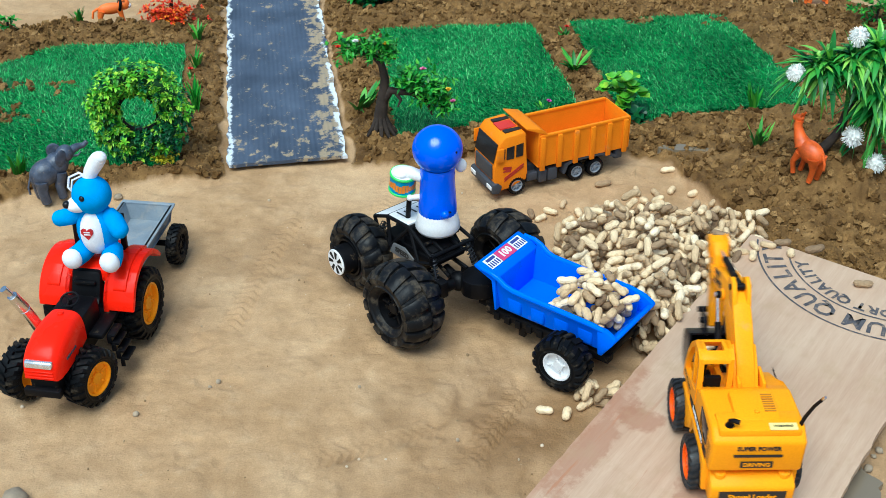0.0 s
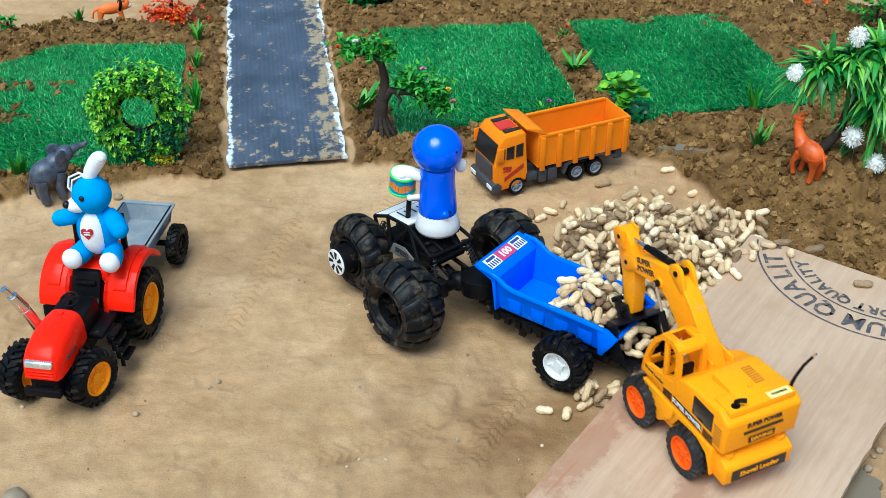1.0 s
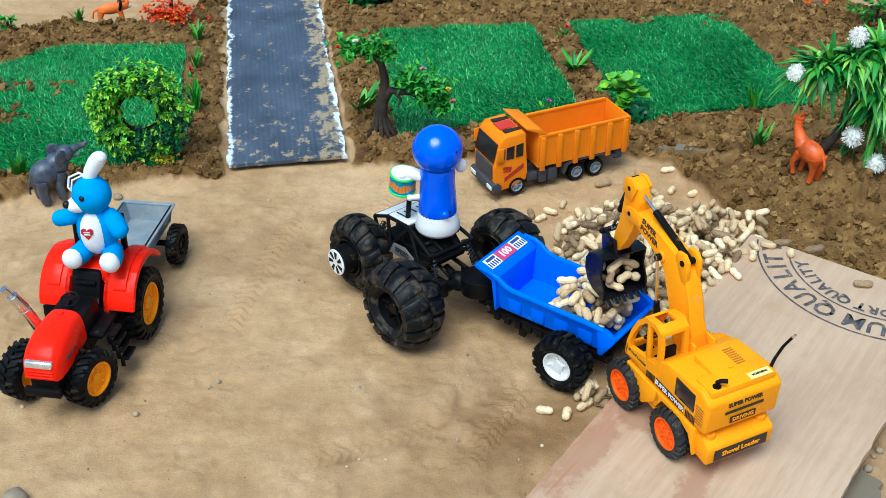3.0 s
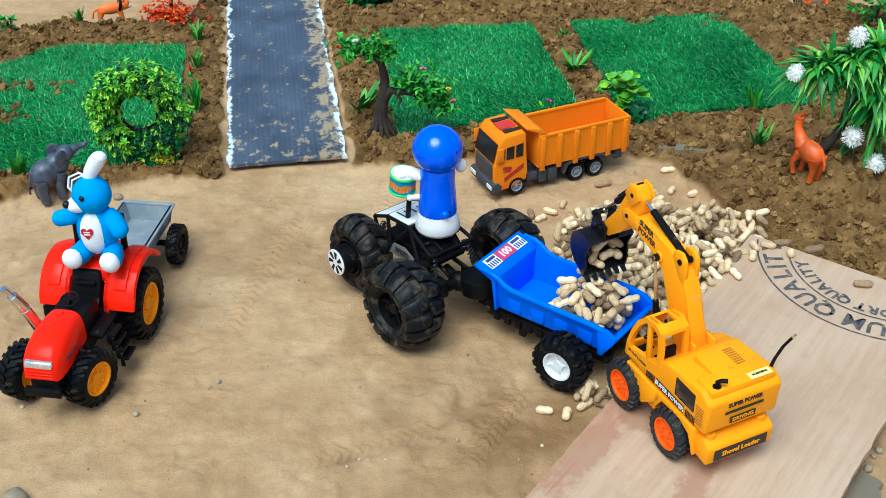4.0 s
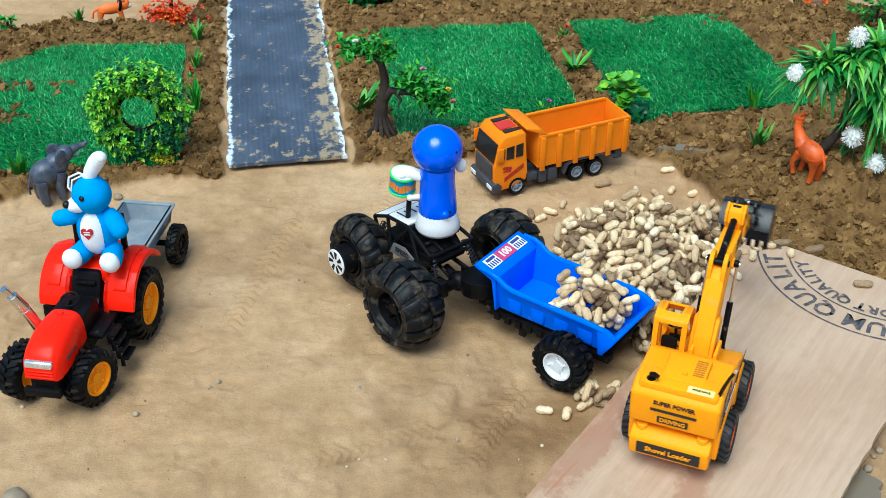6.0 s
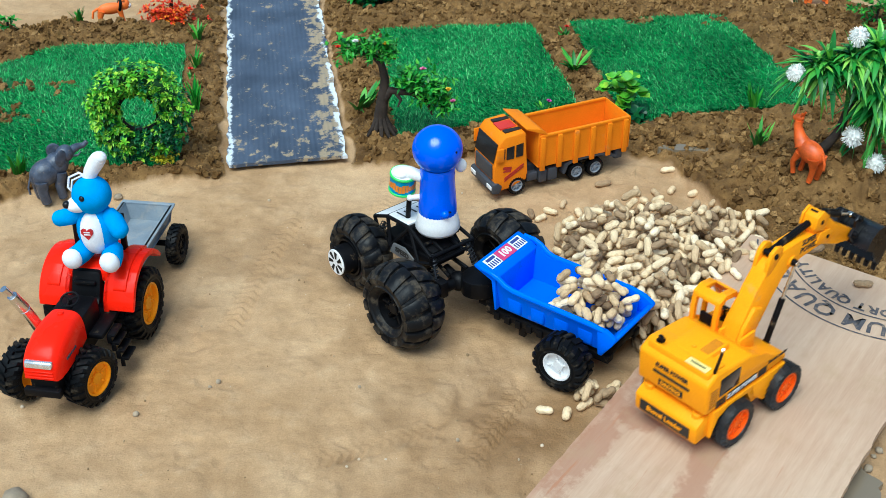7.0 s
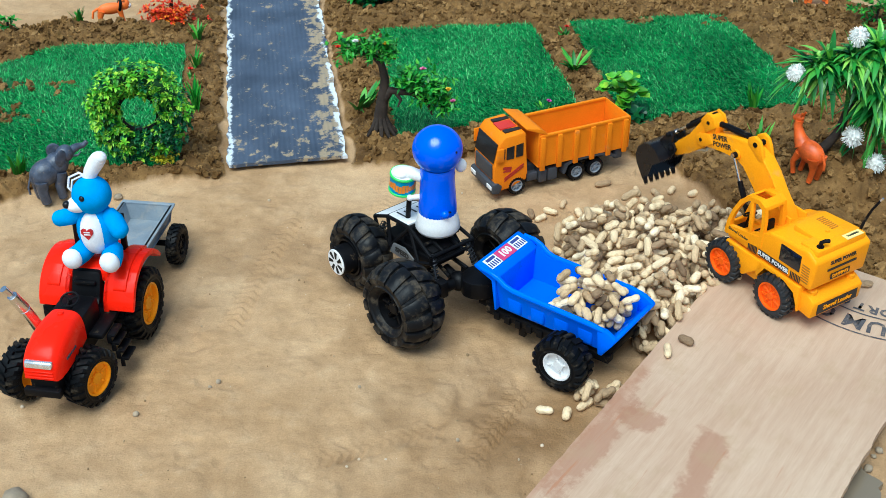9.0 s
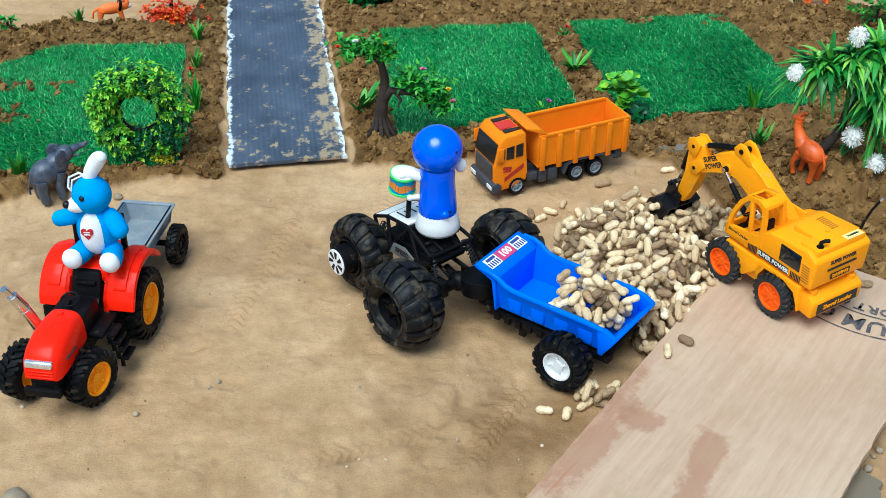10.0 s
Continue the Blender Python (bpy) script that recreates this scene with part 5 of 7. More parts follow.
    for s in (-1, 1):
        y, yo = cy + s * 0.033, cy + s * 0.041
        bars += [[(0.108, y, 0.121), (0.074, y, 0.136), (0.020, y, 0.140), (-0.040, yo, 0.120)],
                 [(0.108, y, 0.121), (0.100, y, 0.102), (0.058, yo, 0.094), (-0.010, yo, 0.096), (-0.040, yo, 0.108), (-0.040, yo, 0.120)],
                 [(0.074, y, 0.136), (0.058, yo, 0.094)], [(0.020, y, 0.140), (-0.010, yo, 0.096)], [(0.058, yo, 0.094), (0.020, y, 0.140)]]
    for x, z, w in ((0.108, 0.121, 0.033), (0.074, 0.136, 0.033), (0.020, 0.140, 0.033), (-0.040, 0.120, 0.041), (-0.040, 0.108, 0.041), (-0.012, 0.124, 0.036)):
        bars.append([(x, cy - w, z), (x, cy + w, z)])
    for y in (cy - 0.014, cy + 0.014):
        bars.append([(-0.012, y, 0.124), (-0.040, y, 0.117)])
    for b in bars:
        tube(bm, b, 0.0030, 8)
    part("roll_cage", bm, BLACK, t, "black tubular roll cage")
    bm = bmesh.new()                                  # pale bonnet
    prism(bm, [(0.108, 0.124), (0.074, 0.139), (0.026, 0.143), (0.026, 0.139), (0.072, 0.134), (0.104, 0.119)], cy - 0.031, cy + 0.031, 0.001)
    hood = part("bonnet", bm, WHITE, t, "white bonnet with dark lettering bars")
    bm = bmesh.new()
    m = pose(0.058, cy, 0.1408, 0, 4.8, 0)
    for k, (y, ln) in enumerate(((0.018, 0.022), (0.008, 0.012), (-0.004, 0.020), (-0.016, 0.010))):
        box(bm, -ln / 2, ln / 2, y, y + 0.0022, 0.0, 0.0007, m=m)
    part("print_bar", bm, TEXT_BLACK, hood)
    for s in (-1, 1):
        bm = bmesh.new()
        prism(bm, [(0.000, 0.088), (0.056, 0.086), (0.046, 0.106), (0.018, 0.110), (-0.004, 0.100)], cy + s * 0.043, cy + s * 0.0455, 0.001)
        pl = part("side_plate", bm, surface("grey_side_plate", (0.20, 0.205, 0.21), 0.4, 0.2, 40, metal=0.5, dirt=0.1), t, "scuffed grey metal side plate")
        if s > 0:
            word("lettering", "SPEED", 0.012, TEXT_BLACK, pl, pose(0.024, cy + 0.0458, 0.098, 90, 0, 180), 0.0004)


build_crawler()


# ---------------------------------------------------------------- red tractor
def build_tractor():
    t = thing("toy_tractor", pose(-0.4701, 1.3193, 0, 0, 0, -99), "glossy red plastic toy tractor with amber rims", "toy tractor")
    c = -0.063
    front = tyre_mesh("tractor_front_tyre", 0.0425, 0.036, 0.025, 20, 0.004, 0.0075, 0.6, RUBBER)
    rear = tyre_mesh("tractor_rear_tyre", 0.0555, 0.042, 0.032, 22, 0.0045, 0.0085, 0.6, RUBBER)
    frim = rim_mesh("tractor_front_rim", 0.025, 0.031, 6, AMBER_RIM, dish=0.62, hub=0.36)
    rrim = rim_mesh("tractor_rear_rim", 0.032, 0.036, 6, AMBER_RIM, dish=0.62, hub=0.34)
    for y, rim in ((-0.023, frim), (-0.118, frim)):
        add_wheel(t, pose(-0.007, y, 0.0425, 0, 12, -16), front, rim, "black chevron-tread tyre", "amber plastic rim")
    for y in (-0.012, -0.120):
        add_wheel(t, pose(-0.170, y, 0.0555, 0, 40, 0), rear, rrim, "tall black chevron-tread tyre", "amber plastic rim")
    bm = bmesh.new()                                   # chassis, axles, footplates
    box(bm, -0.185, 0.046, c - 0.020, c + 0.020, 0.042, 0.078, 0.004)
    cyl(bm, (0, -0.10, 0.0425), (0, -0.02, 0.0425), 0.007, seg=12)
    cyl(bm, (-0.170, -0.115, 0.0555), (-0.170, -0.015, 0.0555), 0.009, seg=12)
    box(bm, -0.115, -0.050, c - 0.046, c + 0.046, 0.074, 0.082, 0.002)
    box(bm, -0.096, -0.044, c - 0.026, c + 0.026, 0.080, 0.116, 0.005)
    box(bm, 0.020, 0.050, c - 0.020, c + 0.020, 0.044, 0.060, 0.003)
    box(bm, 0.046, 0.056, c - 0.026, c + 0.026, 0.050, 0.062, 0.002)
    part("chassis", bm, BLACK, t)
    for s in (-1, 1):
        for k in range(4):
            bm = bmesh.new()
            y = c + s * (0.046 + 0.005 * k)
            box(bm, -0.092, -0.062, min(y, y + s * 0.012), max(y, y + s * 0.012), 0.070 - 0.013 * k, 0.074 - 0.013 * k, 0.001)
            for x in (-0.092, -0.064):
                box(bm, x, x + 0.003, min(y, y + s * 0.006), max(y, y + s * 0.006), 0.059 - 0.013 * k, 0.072 - 0.013 * k, 0.0008)
            part("step", bm, BLACK, t)
    bm = bmesh.new()                                   # bonnet, narrowing and dropping to the nose
    secs = [(-0.044, 0.026, 0.080, 0.126), (-0.020, 0.0285, 0.080, 0.1285), (0.006, 0.0295, 0.079, 0.127), (0.028, 0.0285, 0.077, 0.1215), (0.042, 0.0265, 0.076, 0.113), (0.049, 0.0235, 0.076, 0.103), (0.052, 0.0205, 0.078, 0.096)]
    ring, n = [], 17
    for x, hw, z0, z1 in secs:
        for a in range(n):
            th = math.pi * a / (n - 1)
            u, v = math.cos(th), math.sin(th)
            ring.append((x, c + hw * math.copysign(abs(u) ** 0.55, u), z0 + (z1 - z0) * v ** 0.5))
    f = [(k * n + a, k * n + a + 1, (k + 1) * n + a + 1, (k + 1) * n + a) for k in range(len(secs) - 1) for a in range(n - 1)]
    f += [tuple(range(n)), tuple(range(len(secs) * n - 1, (len(secs) - 1) * n - 1, -1))] + [(k * n + n - 1, k * n, (k + 1) * n, (k + 1) * n + n - 1) for k in range(len(secs) - 1)]
    merge(bm, ring, f)
    cyl(bm, (-0.032, c, 0.1265), (-0.032, c, 0.1305), 0.0045, seg=14, bev=0.001)
    for k in range(3):
        box(bm, 0.046, 0.0535, c - 0.020, c + 0.020, 0.080 + 0.005 * k, 0.0825 + 0.005 * k, 0.001)
    hood = part("bonnet", bm, RED, t, "glossy red bonnet", smooth=50)
    bm = bmesh.new()
    prism(bm, [(0.0455, 0.098), (0.0540, 0.097), (0.0515, 0.106), (0.0450, 0.107)], c - 0.0195, c + 0.0195, 0.002)
    part("headlight", bm, surface("chrome_headlight", (0.75, 0.76, 0.78), 0.18, 0.1, 120, metal=0.8), hood, "chrome headlight band")
    bm = bmesh.new()
    for k in range(7):
        box(bm, -0.004 + 0.0044 * k, -0.0012 + 0.0044 * k, c + 0.0288, c + 0.0298, 0.094, 0.098)
    part("print_bar", bm, GREY_TRIM, hood, "dark lettering bar")
    for s in (-1, 1):                                  # rear fenders with a stepped lip
        bm = bmesh.new()
        n = 12
        arc = [(-0.170 + 0.066 * math.cos(a), 0.0555 + 0.066 * math.sin(a) + 0.02) for a in np.linspace(radians(8), radians(150), n)]
        arc2 = [(-0.170 + 0.060 * math.cos(a), 0.0555 + 0.060 * math.sin(a) + 0.02) for a in np.linspace(radians(150), radians(8), n)]
        prism(bm, arc + arc2, c + s * 0.026, c + s * 0.072, 0.0015)
        prism(bm, arc + [(-0.225, 0.085), (-0.160, 0.078), (-0.106, 0.072)], c + s * 0.026, c + s * 0.034, 0.0015)
        wide = [(x * 1.0 - 0.0, z + 0.004) for x, z in arc[2:-2]] + [(x, z) for x, z in arc[-3:1:-1]]
        prism(bm, wide, c + s * 0.040, c + s * 0.060, 0.001)
        part("fender", bm, RED, t, "red wheel arch")
    bm = bmesh.new()                                   # seat pan between the fenders
    prism(bm, [(-0.215, 0.120), (-0.205, 0.142), (-0.150, 0.146), (-0.128, 0.138), (-0.128, 0.118)], c - 0.030, c + 0.030, 0.003)
    part("seat_deck", bm, RED, t)
    bm = bmesh.new()
    prism(bm, [(-0.150, 0.138), (-0.122, 0.138), (-0.112, 0.100), (-0.100, 0.092), (-0.118, 0.090), (-0.130, 0.118)], c - 0.021, c + 0.021, 0.003)
    box(bm, -0.135, -0.112, c - 0.016, c + 0.016, 0.118, 0.126, 0.003)
    for s in (-1, 1):
        prism(bm, [(-0.188, 0.136), (-0.180, 0.136), (-0.184, 0.198), (-0.192, 0.198)], c + s * 0.036 - 0.004, c + s * 0.036 + 0.004, 0.0015)
    part("seat", bm, BLACK, t, "black seat with two upright posts")
    bm = bmesh.new()
    m = pose(-0.064, c, 0.129, 0, 18, 0)
    tube(bm, [m @ V(0.0125 * math.cos(a), 0.0125 * math.sin(a), 0) for a in np.linspace(0, 2 * math.pi, 21)], 0.0018, 6)
    cyl(bm, m @ V(0, 0, 0.001), m @ V(0.006, 0, -0.016), 0.003, seg=10)
    for a in (0, 2.1, 4.2):
        cyl(bm, m @ V(0, 0, 0), m @ V(0.012 * math.cos(a), 0.012 * math.sin(a), 0), 0.0014, seg=6)
    part("steering_wheel", bm, BLACK, t)
    bm = bmesh.new()                                   # chrome stack leaning outwards
    cyl(bm, (-0.020, c - 0.026, 0.104), (-0.006, c - 0.036, 0.150), 0.008, seg=14, bev=0.001)
    cyl(bm, (-0.006, c - 0.036, 0.150), (0.004, c - 0.044, 0.178), 0.0085, 0.0075, seg=14, bev=0.001)
    cyl(bm, (0.004, c - 0.044, 0.178), (0.010, c - 0.050, 0.192), 0.004, 0.0052, seg=14)
    part("exhaust_pipe", bm, STEEL, t, "chrome exhaust pipe")
    bm = bmesh.new()
    box(bm, -0.250, -0.185, c - 0.005, c + 0.005, 0.050, 0.056, 0.001)
    part("drawbar", bm, BLACK, t)


build_tractor()


def build_cart():
    t = thing("toy_cart", pose(-0.46, 1.68, 0, 0, 0, -98), "dusty grey toy cart with shallow tipping tray", "toy trailer")
    x0, x1, y0, y1 = -0.056, 0.092, -0.080, 0.004
    bm = bmesh.new()
    t0 = 0.003
    box(bm, x0, x1, y0 + 0.006, y1 - 0.006, 0.048, 0.051, 0.0008)
    for s, y in ((-1, y0), (1, y1)):
        prism(bm, [(x0, 0.080), (x1, 0.080), (x1, 0.080 - t0), (x0, 0.080 - t0)], y - 0.004, y + 0.004, 0.001)
        vs = [(x0, y - s * 0.008, 0.050), (x1, y - s * 0.008, 0.050), (x1, y, 0.080), (x0, y, 0.080)]
        merge(bm, vs + [(x, yy - s * t0, z) for x, yy, z in vs], [(0, 1, 2, 3), (7, 6, 5, 4), (0, 4, 5, 1), (1, 5, 6, 2), (2, 6, 7, 3), (3, 7, 4, 0)])
    for x, s in ((x0, -1), (x1, 1)):
        vs = [(x - s * 0.006, y0 + 0.005, 0.050), (x - s * 0.006, y1 - 0.005, 0.050), (x, y1, 0.080), (x, y0, 0.080)]
        merge(bm, vs + [(xx - s * t0, y, z) for xx, y, z in vs], [(0, 1, 2, 3), (7, 6, 5, 4), (0, 4, 5, 1), (1, 5, 6, 2), (2, 6, 7, 3), (3, 7, 4, 0)])
        box(bm, x - 0.004, x + 0.004, y0 - 0.003, y1 + 0.003, 0.077, 0.0805, 0.001)
    part("tray", bm, GREY_METAL, t, "scratched grey tray")
    bm = bmesh.new()
    box(bm, x0 + 0.01, x1 - 0.004, -0.060, -0.016, 0.030, 0.048, 0.003)
    box(bm, x1 - 0.01, x1 + 0.060, -0.043, -0.033, 0.036, 0.046, 0.002)
    cyl(bm, (-0.008, -0.098, 0.034), (-0.008, 0.022, 0.034), 0.005, seg=12)
    part("axle_frame", bm, BLACK, t)
    tyre = tyre_mesh("cart_tyre", 0.034, 0.020, 0.020, 20, 0.003, 0.006, 0.4, RUBBER)
    rim = rim_mesh("cart_rim", 0.020, 0.017, 8, BLACK)
    for y in (0.022, -0.098):
        add_wheel(t, pose(-0.008, y, 0.034), tyre, rim, "grey-dusted black tyre", "black rim")


build_cart()


# ---------------------------------------------------------------- dolls and animal figures (one plain mesh each)
PLUSH_BLUE = surface("plush_blue", (0.015, 0.30, 0.75), 0.95, 0.12, 60, bumps=0.5, fine=700, spec=0.15)
PLUSH_WHITE = surface("plush_white", (0.78, 0.80, 0.84), 0.95, 0.08, 60, bumps=0.5, fine=700, spec=0.15)
HEART = surface("red_heart_patch", (0.45, 0.010, 0.015), 0.5, 0.15, 60)


def build_rabbit():
    bm = bmesh.new()
    B, W, K, R = 0, 1, 2, 3
    ball(bm, (0, 0, 0.052), (0.030, 0.033, 0.044), B, seg=24, rings=16)
    ball(bm, (0.010, 0, 0.052), (0.0235, 0.024, 0.039), W, seg=24, rings=16)
    head = pose(0.002, 0, 0.112, 0, 0, -50)            # the head is turned to its right
    at = lambda x, y, z: tuple(head @ V(x - 0.002, y, z - 0.112))
    ball(bm, (0.002, 0, 0.113), (0.0300, 0.0290, 0.0300), B, head.to_3x3().to_4x4(), 24, 16)
    ball(bm, at(0.022, 0, 0.103), (0.0210, 0.0150, 0.0130), W, head.to_3x3().to_4x4(), 20, 12)
    ball(bm, at(0.0415, 0, 0.1065), 0.0062, K)
    for s in (-1, 1):
        ball(bm, at(0.021, s * 0.0185, 0.1205), 0.0048, K)
        tube(bm, [(0.004, s * 0.020, 0.020), (0.020, s * 0.026, 0.015), (0.036, s * 0.030, 0.016)], [0.016, 0.0165, 0.0165], 14, B)
        ball(bm, (0.041, s * 0.0305, 0.0175), (0.0125, 0.0160, 0.0170), W)
    tube(bm, [(0.000, -0.022, 0.078), (0.006, -0.040, 0.073), (0.008, -0.054, 0.069)], [0.0125, 0.0140, 0.0130], 14, B)
    ball(bm, (0.008, -0.056, 0.0685), 0.0130, B)
    tube(bm, [(0.000, 0.020, 0.080), (0.008, 0.032, 0.074), (0.012, 0.040, 0.062)], [0.0125, 0.0150, 0.0145], 14, B)
    ball(bm, (0.012, 0.0405, 0.061), 0.0145, B)
    # one ear up, the other a loop of cord
    tube(bm, [(-0.004, -0.004, 0.134), (-0.004, 0.002, 0.150), (-0.006, 0.012, 0.166), (-0.006, 0.018, 0.174)], [0.0095, 0.0110, 0.0125, 0.0115], 14, W)
    ball(bm, (-0.006, 0.0185, 0.1745), (0.0110, 0.0115, 0.0095), W)
    loop = [at(0.000, -0.004, 0.140), at(0.012, -0.016, 0.146), at(0.026, -0.024, 0.138), at(0.030, -0.024, 0.122), at(0.024, -0.020, 0.112)]
    tube(bm, loop, 0.0018, 8, W)
    tube(bm, [(x + 0.001, y + 0.005, z - 0.004) for x, y, z in loop], 0.0016, 8, W)
    heart = [(0, -0.010), (0.0095, 0.0015), (0.0095, 0.007), (0.006, 0.0095), (0.002, 0.008), (0, 0.005), (-0.002, 0.008), (-0.006, 0.0095), (-0.0095, 0.007), (-0.0095, 0.0015)]
    m = pose(0.0325, -0.002, 0.060, 0, -4, 90)
    prism(bm, heart, -0.0012, 0.0016, 0.0, R, m=m)
    box(bm, -0.005, 0.005, -0.0018, -0.0012, 0.003, 0.0048, mi=W, m=m)
    box(bm, -0.005, 0.005, -0.0018, -0.0012, -0.001, 0.0008, mi=W, m=m)
    ob = part("plush_rabbit", bm, [PLUSH_BLUE, PLUSH_WHITE, BLACK_CLEAN, HEART], at=pose(-0.492, 1.476, 0.147, 0, 0, -100) @ Matrix.Scale(0.92, 4), smooth=60)
    tagged(ob, "blue and white plush rabbit sitting on a red tractor", "soft toy")


build_rabbit()


def build_drummer():
    bm = bmesh.new()
    B, W, K = 0, 1, 2
    for s in (-1, 1):
        ball(bm, (0.004, s * 0.013, 0.012), (0.022, 0.017, 0.016), W, seg=20, rings=12)
    lathe_prof = [(0.0005, 0.003), (0.031, 0.004), (0.0345, 0.010), (0.0325, 0.022), (0.0280, 0.040)]
    up = Matrix.Rotation(radians(90), 4, "X")
    lathe(bm, lathe_prof, 28, W, up, closed=False)
    lathe(bm, [(0.0275, 0.030), (0.0290, 0.034), (0.0290, 0.046), (0.0270, 0.070), (0.0255, 0.096), (0.0262, 0.1005), (0.0250, 0.104), (0.0262, 0.1075), (0.0240, 0.112)], 32, B, up, closed=False)
    ball(bm, (0, 0, 0.140), (0.0375, 0.0375, 0.0355), B, seg=32, rings=20)
    ball(bm, (-0.0285, -0.006, 0.044), 0.0065, B)
    for s in (-1, 1):
        ball(bm, (-0.0265, s * 0.010 - 0.004, 0.046), (0.0014, 0.0022, 0.0014), K)
    ball(bm, (-0.0285, -0.0225, 0.147), (0.0018, 0.0018, 0.0018), K)
    # white arms: one flat hand over the drum, one short stick hand, a knob on the far side
    tube(bm, [(0.006, 0.022, 0.092), (0.016, 0.040, 0.096), (0.022, 0.052, 0.093)], [0.009, 0.010, 0.011], 12, W)
    ball(bm, (0.022, 0.052, 0.094), (0.016, 0.014, 0.0065), W)
    tube(bm, [(0.0, 0.026, 0.062), (0.006, 0.040, 0.058)], [0.0045, 0.004], 10, W)
    ball(bm, (0.006, 0.041, 0.058), 0.0050, W)
    ball(bm, (0.006, -0.036, 0.106), (0.008, 0.009, 0.011), W)
    ob = part("drummer_doll", bm, [DOLL_BLUE, WHITE, BLACK], at=pose(-0.008, 1.572, 0.131, 0, 0, 100), smooth=60)
    tagged(ob, "glossy blue and white plastic drummer doll on truck", "doll")
    m = pose(-0.062, 1.590, 0.192, 8, 6, 0)
    t = thing("toy_drum", m, "small green-rimmed toy drum with orange band", "toy drum")
    bm = bmesh.new()
    cyl(bm, (0, 0, 0.003), (0, 0, 0.029), 0.0195, seg=32)
    part("shell", bm, surface("drum_print_blue", (0.02, 0.30, 0.55), 0.35), t)
    bm = bmesh.new()
    for k in range(24):
        a0, a1 = 2 * math.pi * k / 24, 2 * math.pi * (k + 0.9) / 24
        z0, z1 = 0.009 + 0.002 * math.sin(k), 0.021 + 0.002 * math.cos(k * 1.7)
        merge(bm, [(0.0199 * math.cos(a), 0.0199 * math.sin(a), z) for a, z in ((a0, z0), (a1, z0), (a1, z1), (a0, z1))], [(0, 1, 2, 3)])
    part("band", bm, surface("drum_print_orange", (0.80, 0.25, 0.02), 0.35), t, "orange printed band", smooth=0)
    for z in (0.0, 0.028):
        bm = bmesh.new()
        cyl(bm, (0, 0, z), (0, 0, z + 0.004), 0.0208, seg=32, bev=0.0008)
        part("rim", bm, surface("drum_rim_green", (0.10, 0.62, 0.12), 0.35), t, "bright green rim")
    bm = bmesh.new()
    cyl(bm, (0, 0, 0.0315), (0, 0, 0.0325), 0.0185, seg=32)
    part("skin", bm, WHITE, t)
    bm = bmesh.new()
    cyl(bm, (0.014, -0.004, -0.062), (0.012, -0.004, 0.001), 0.004, seg=10)
    part("stand", bm, BLACK, t)


build_drummer()
ELEPHANT_GREY = surface("elephant_grey_rubber", (0.060, 0.074, 0.110), 0.36, 0.5, 60, dirt=0.12, bumps=0.7, fine=260)
FIG_ORANGE = surface("orange_red_rubber", (0.66, 0.105, 0.012), 0.45, 0.55, 22, dirt=0.06, bumps=0.3, fine=250)
FIG_TIGER = surface("tiger_orange_rubber", (0.85, 0.17, 0.02), 0.5, 0.15, 40, dirt=0.04)


def build_elephant():
    bm = bmesh.new()
    ball(bm, (-0.020, 0, 0.062), (0.036, 0.028, 0.029), 0, pose(0, 0, 0, 0, -22, 0), 20, 14)
    ball(bm, (0.008, 0, 0.074), (0.026, 0.024, 0.026), 0, None, 20, 14)
    ball(bm, (0.030, 0, 0.092), (0.020, 0.018, 0.019), 0, pose(0, 0, 0, 0, -25, 0), 20, 14)
    for s in (-1, 1):
        ball(bm, (0.014, s * 0.021, 0.094), (0.017, 0.0035, 0.019), 0, pose(0, 0, 0, 0, 0, s * -25), 14, 8)
        tube(bm, [(-0.036, s * 0.016, 0.052), (-0.038, s * 0.017, 0.026), (-0.035, s * 0.017, 0.000)], [0.0150, 0.011, 0.0105], 12)
        tube(bm, [(0.008, s * 0.015, 0.060), (0.010 + 0.010 * s, s * 0.016, 0.030), (0.012 + 0.010 * s, s * 0.016, 0.000)], [0.0135, 0.010, 0.0095], 12)
        tube(bm, [(0.040, s * 0.008, 0.086), (0.054, s * 0.011, 0.084), (0.062, s * 0.011, 0.091)], [0.003, 0.0024, 0.001], 8)
    tube(bm, [(0.042, 0, 0.094), (0.060, 0, 0.099), (0.074, 0, 0.098), (0.083, 0, 0.104)], [0.0105, 0.008, 0.006, 0.005], 12)
    tube(bm, [(-0.052, 0, 0.062), (-0.062, 0, 0.040), (-0.061, 0, 0.022)], [0.003, 0.002, 0.0025], 8)
    x, y = -0.688, 1.890
    ob = part("elephant_figure", bm, ELEPHANT_GREY, at=pose(x, y, float(ground_z(x, y)) + 0.002, 0, -2, 35) @ Matrix.Scale(0.82, 4), smooth=60)
    tagged(ob, "dark grey rubber elephant figure standing on soil", "toy animal")


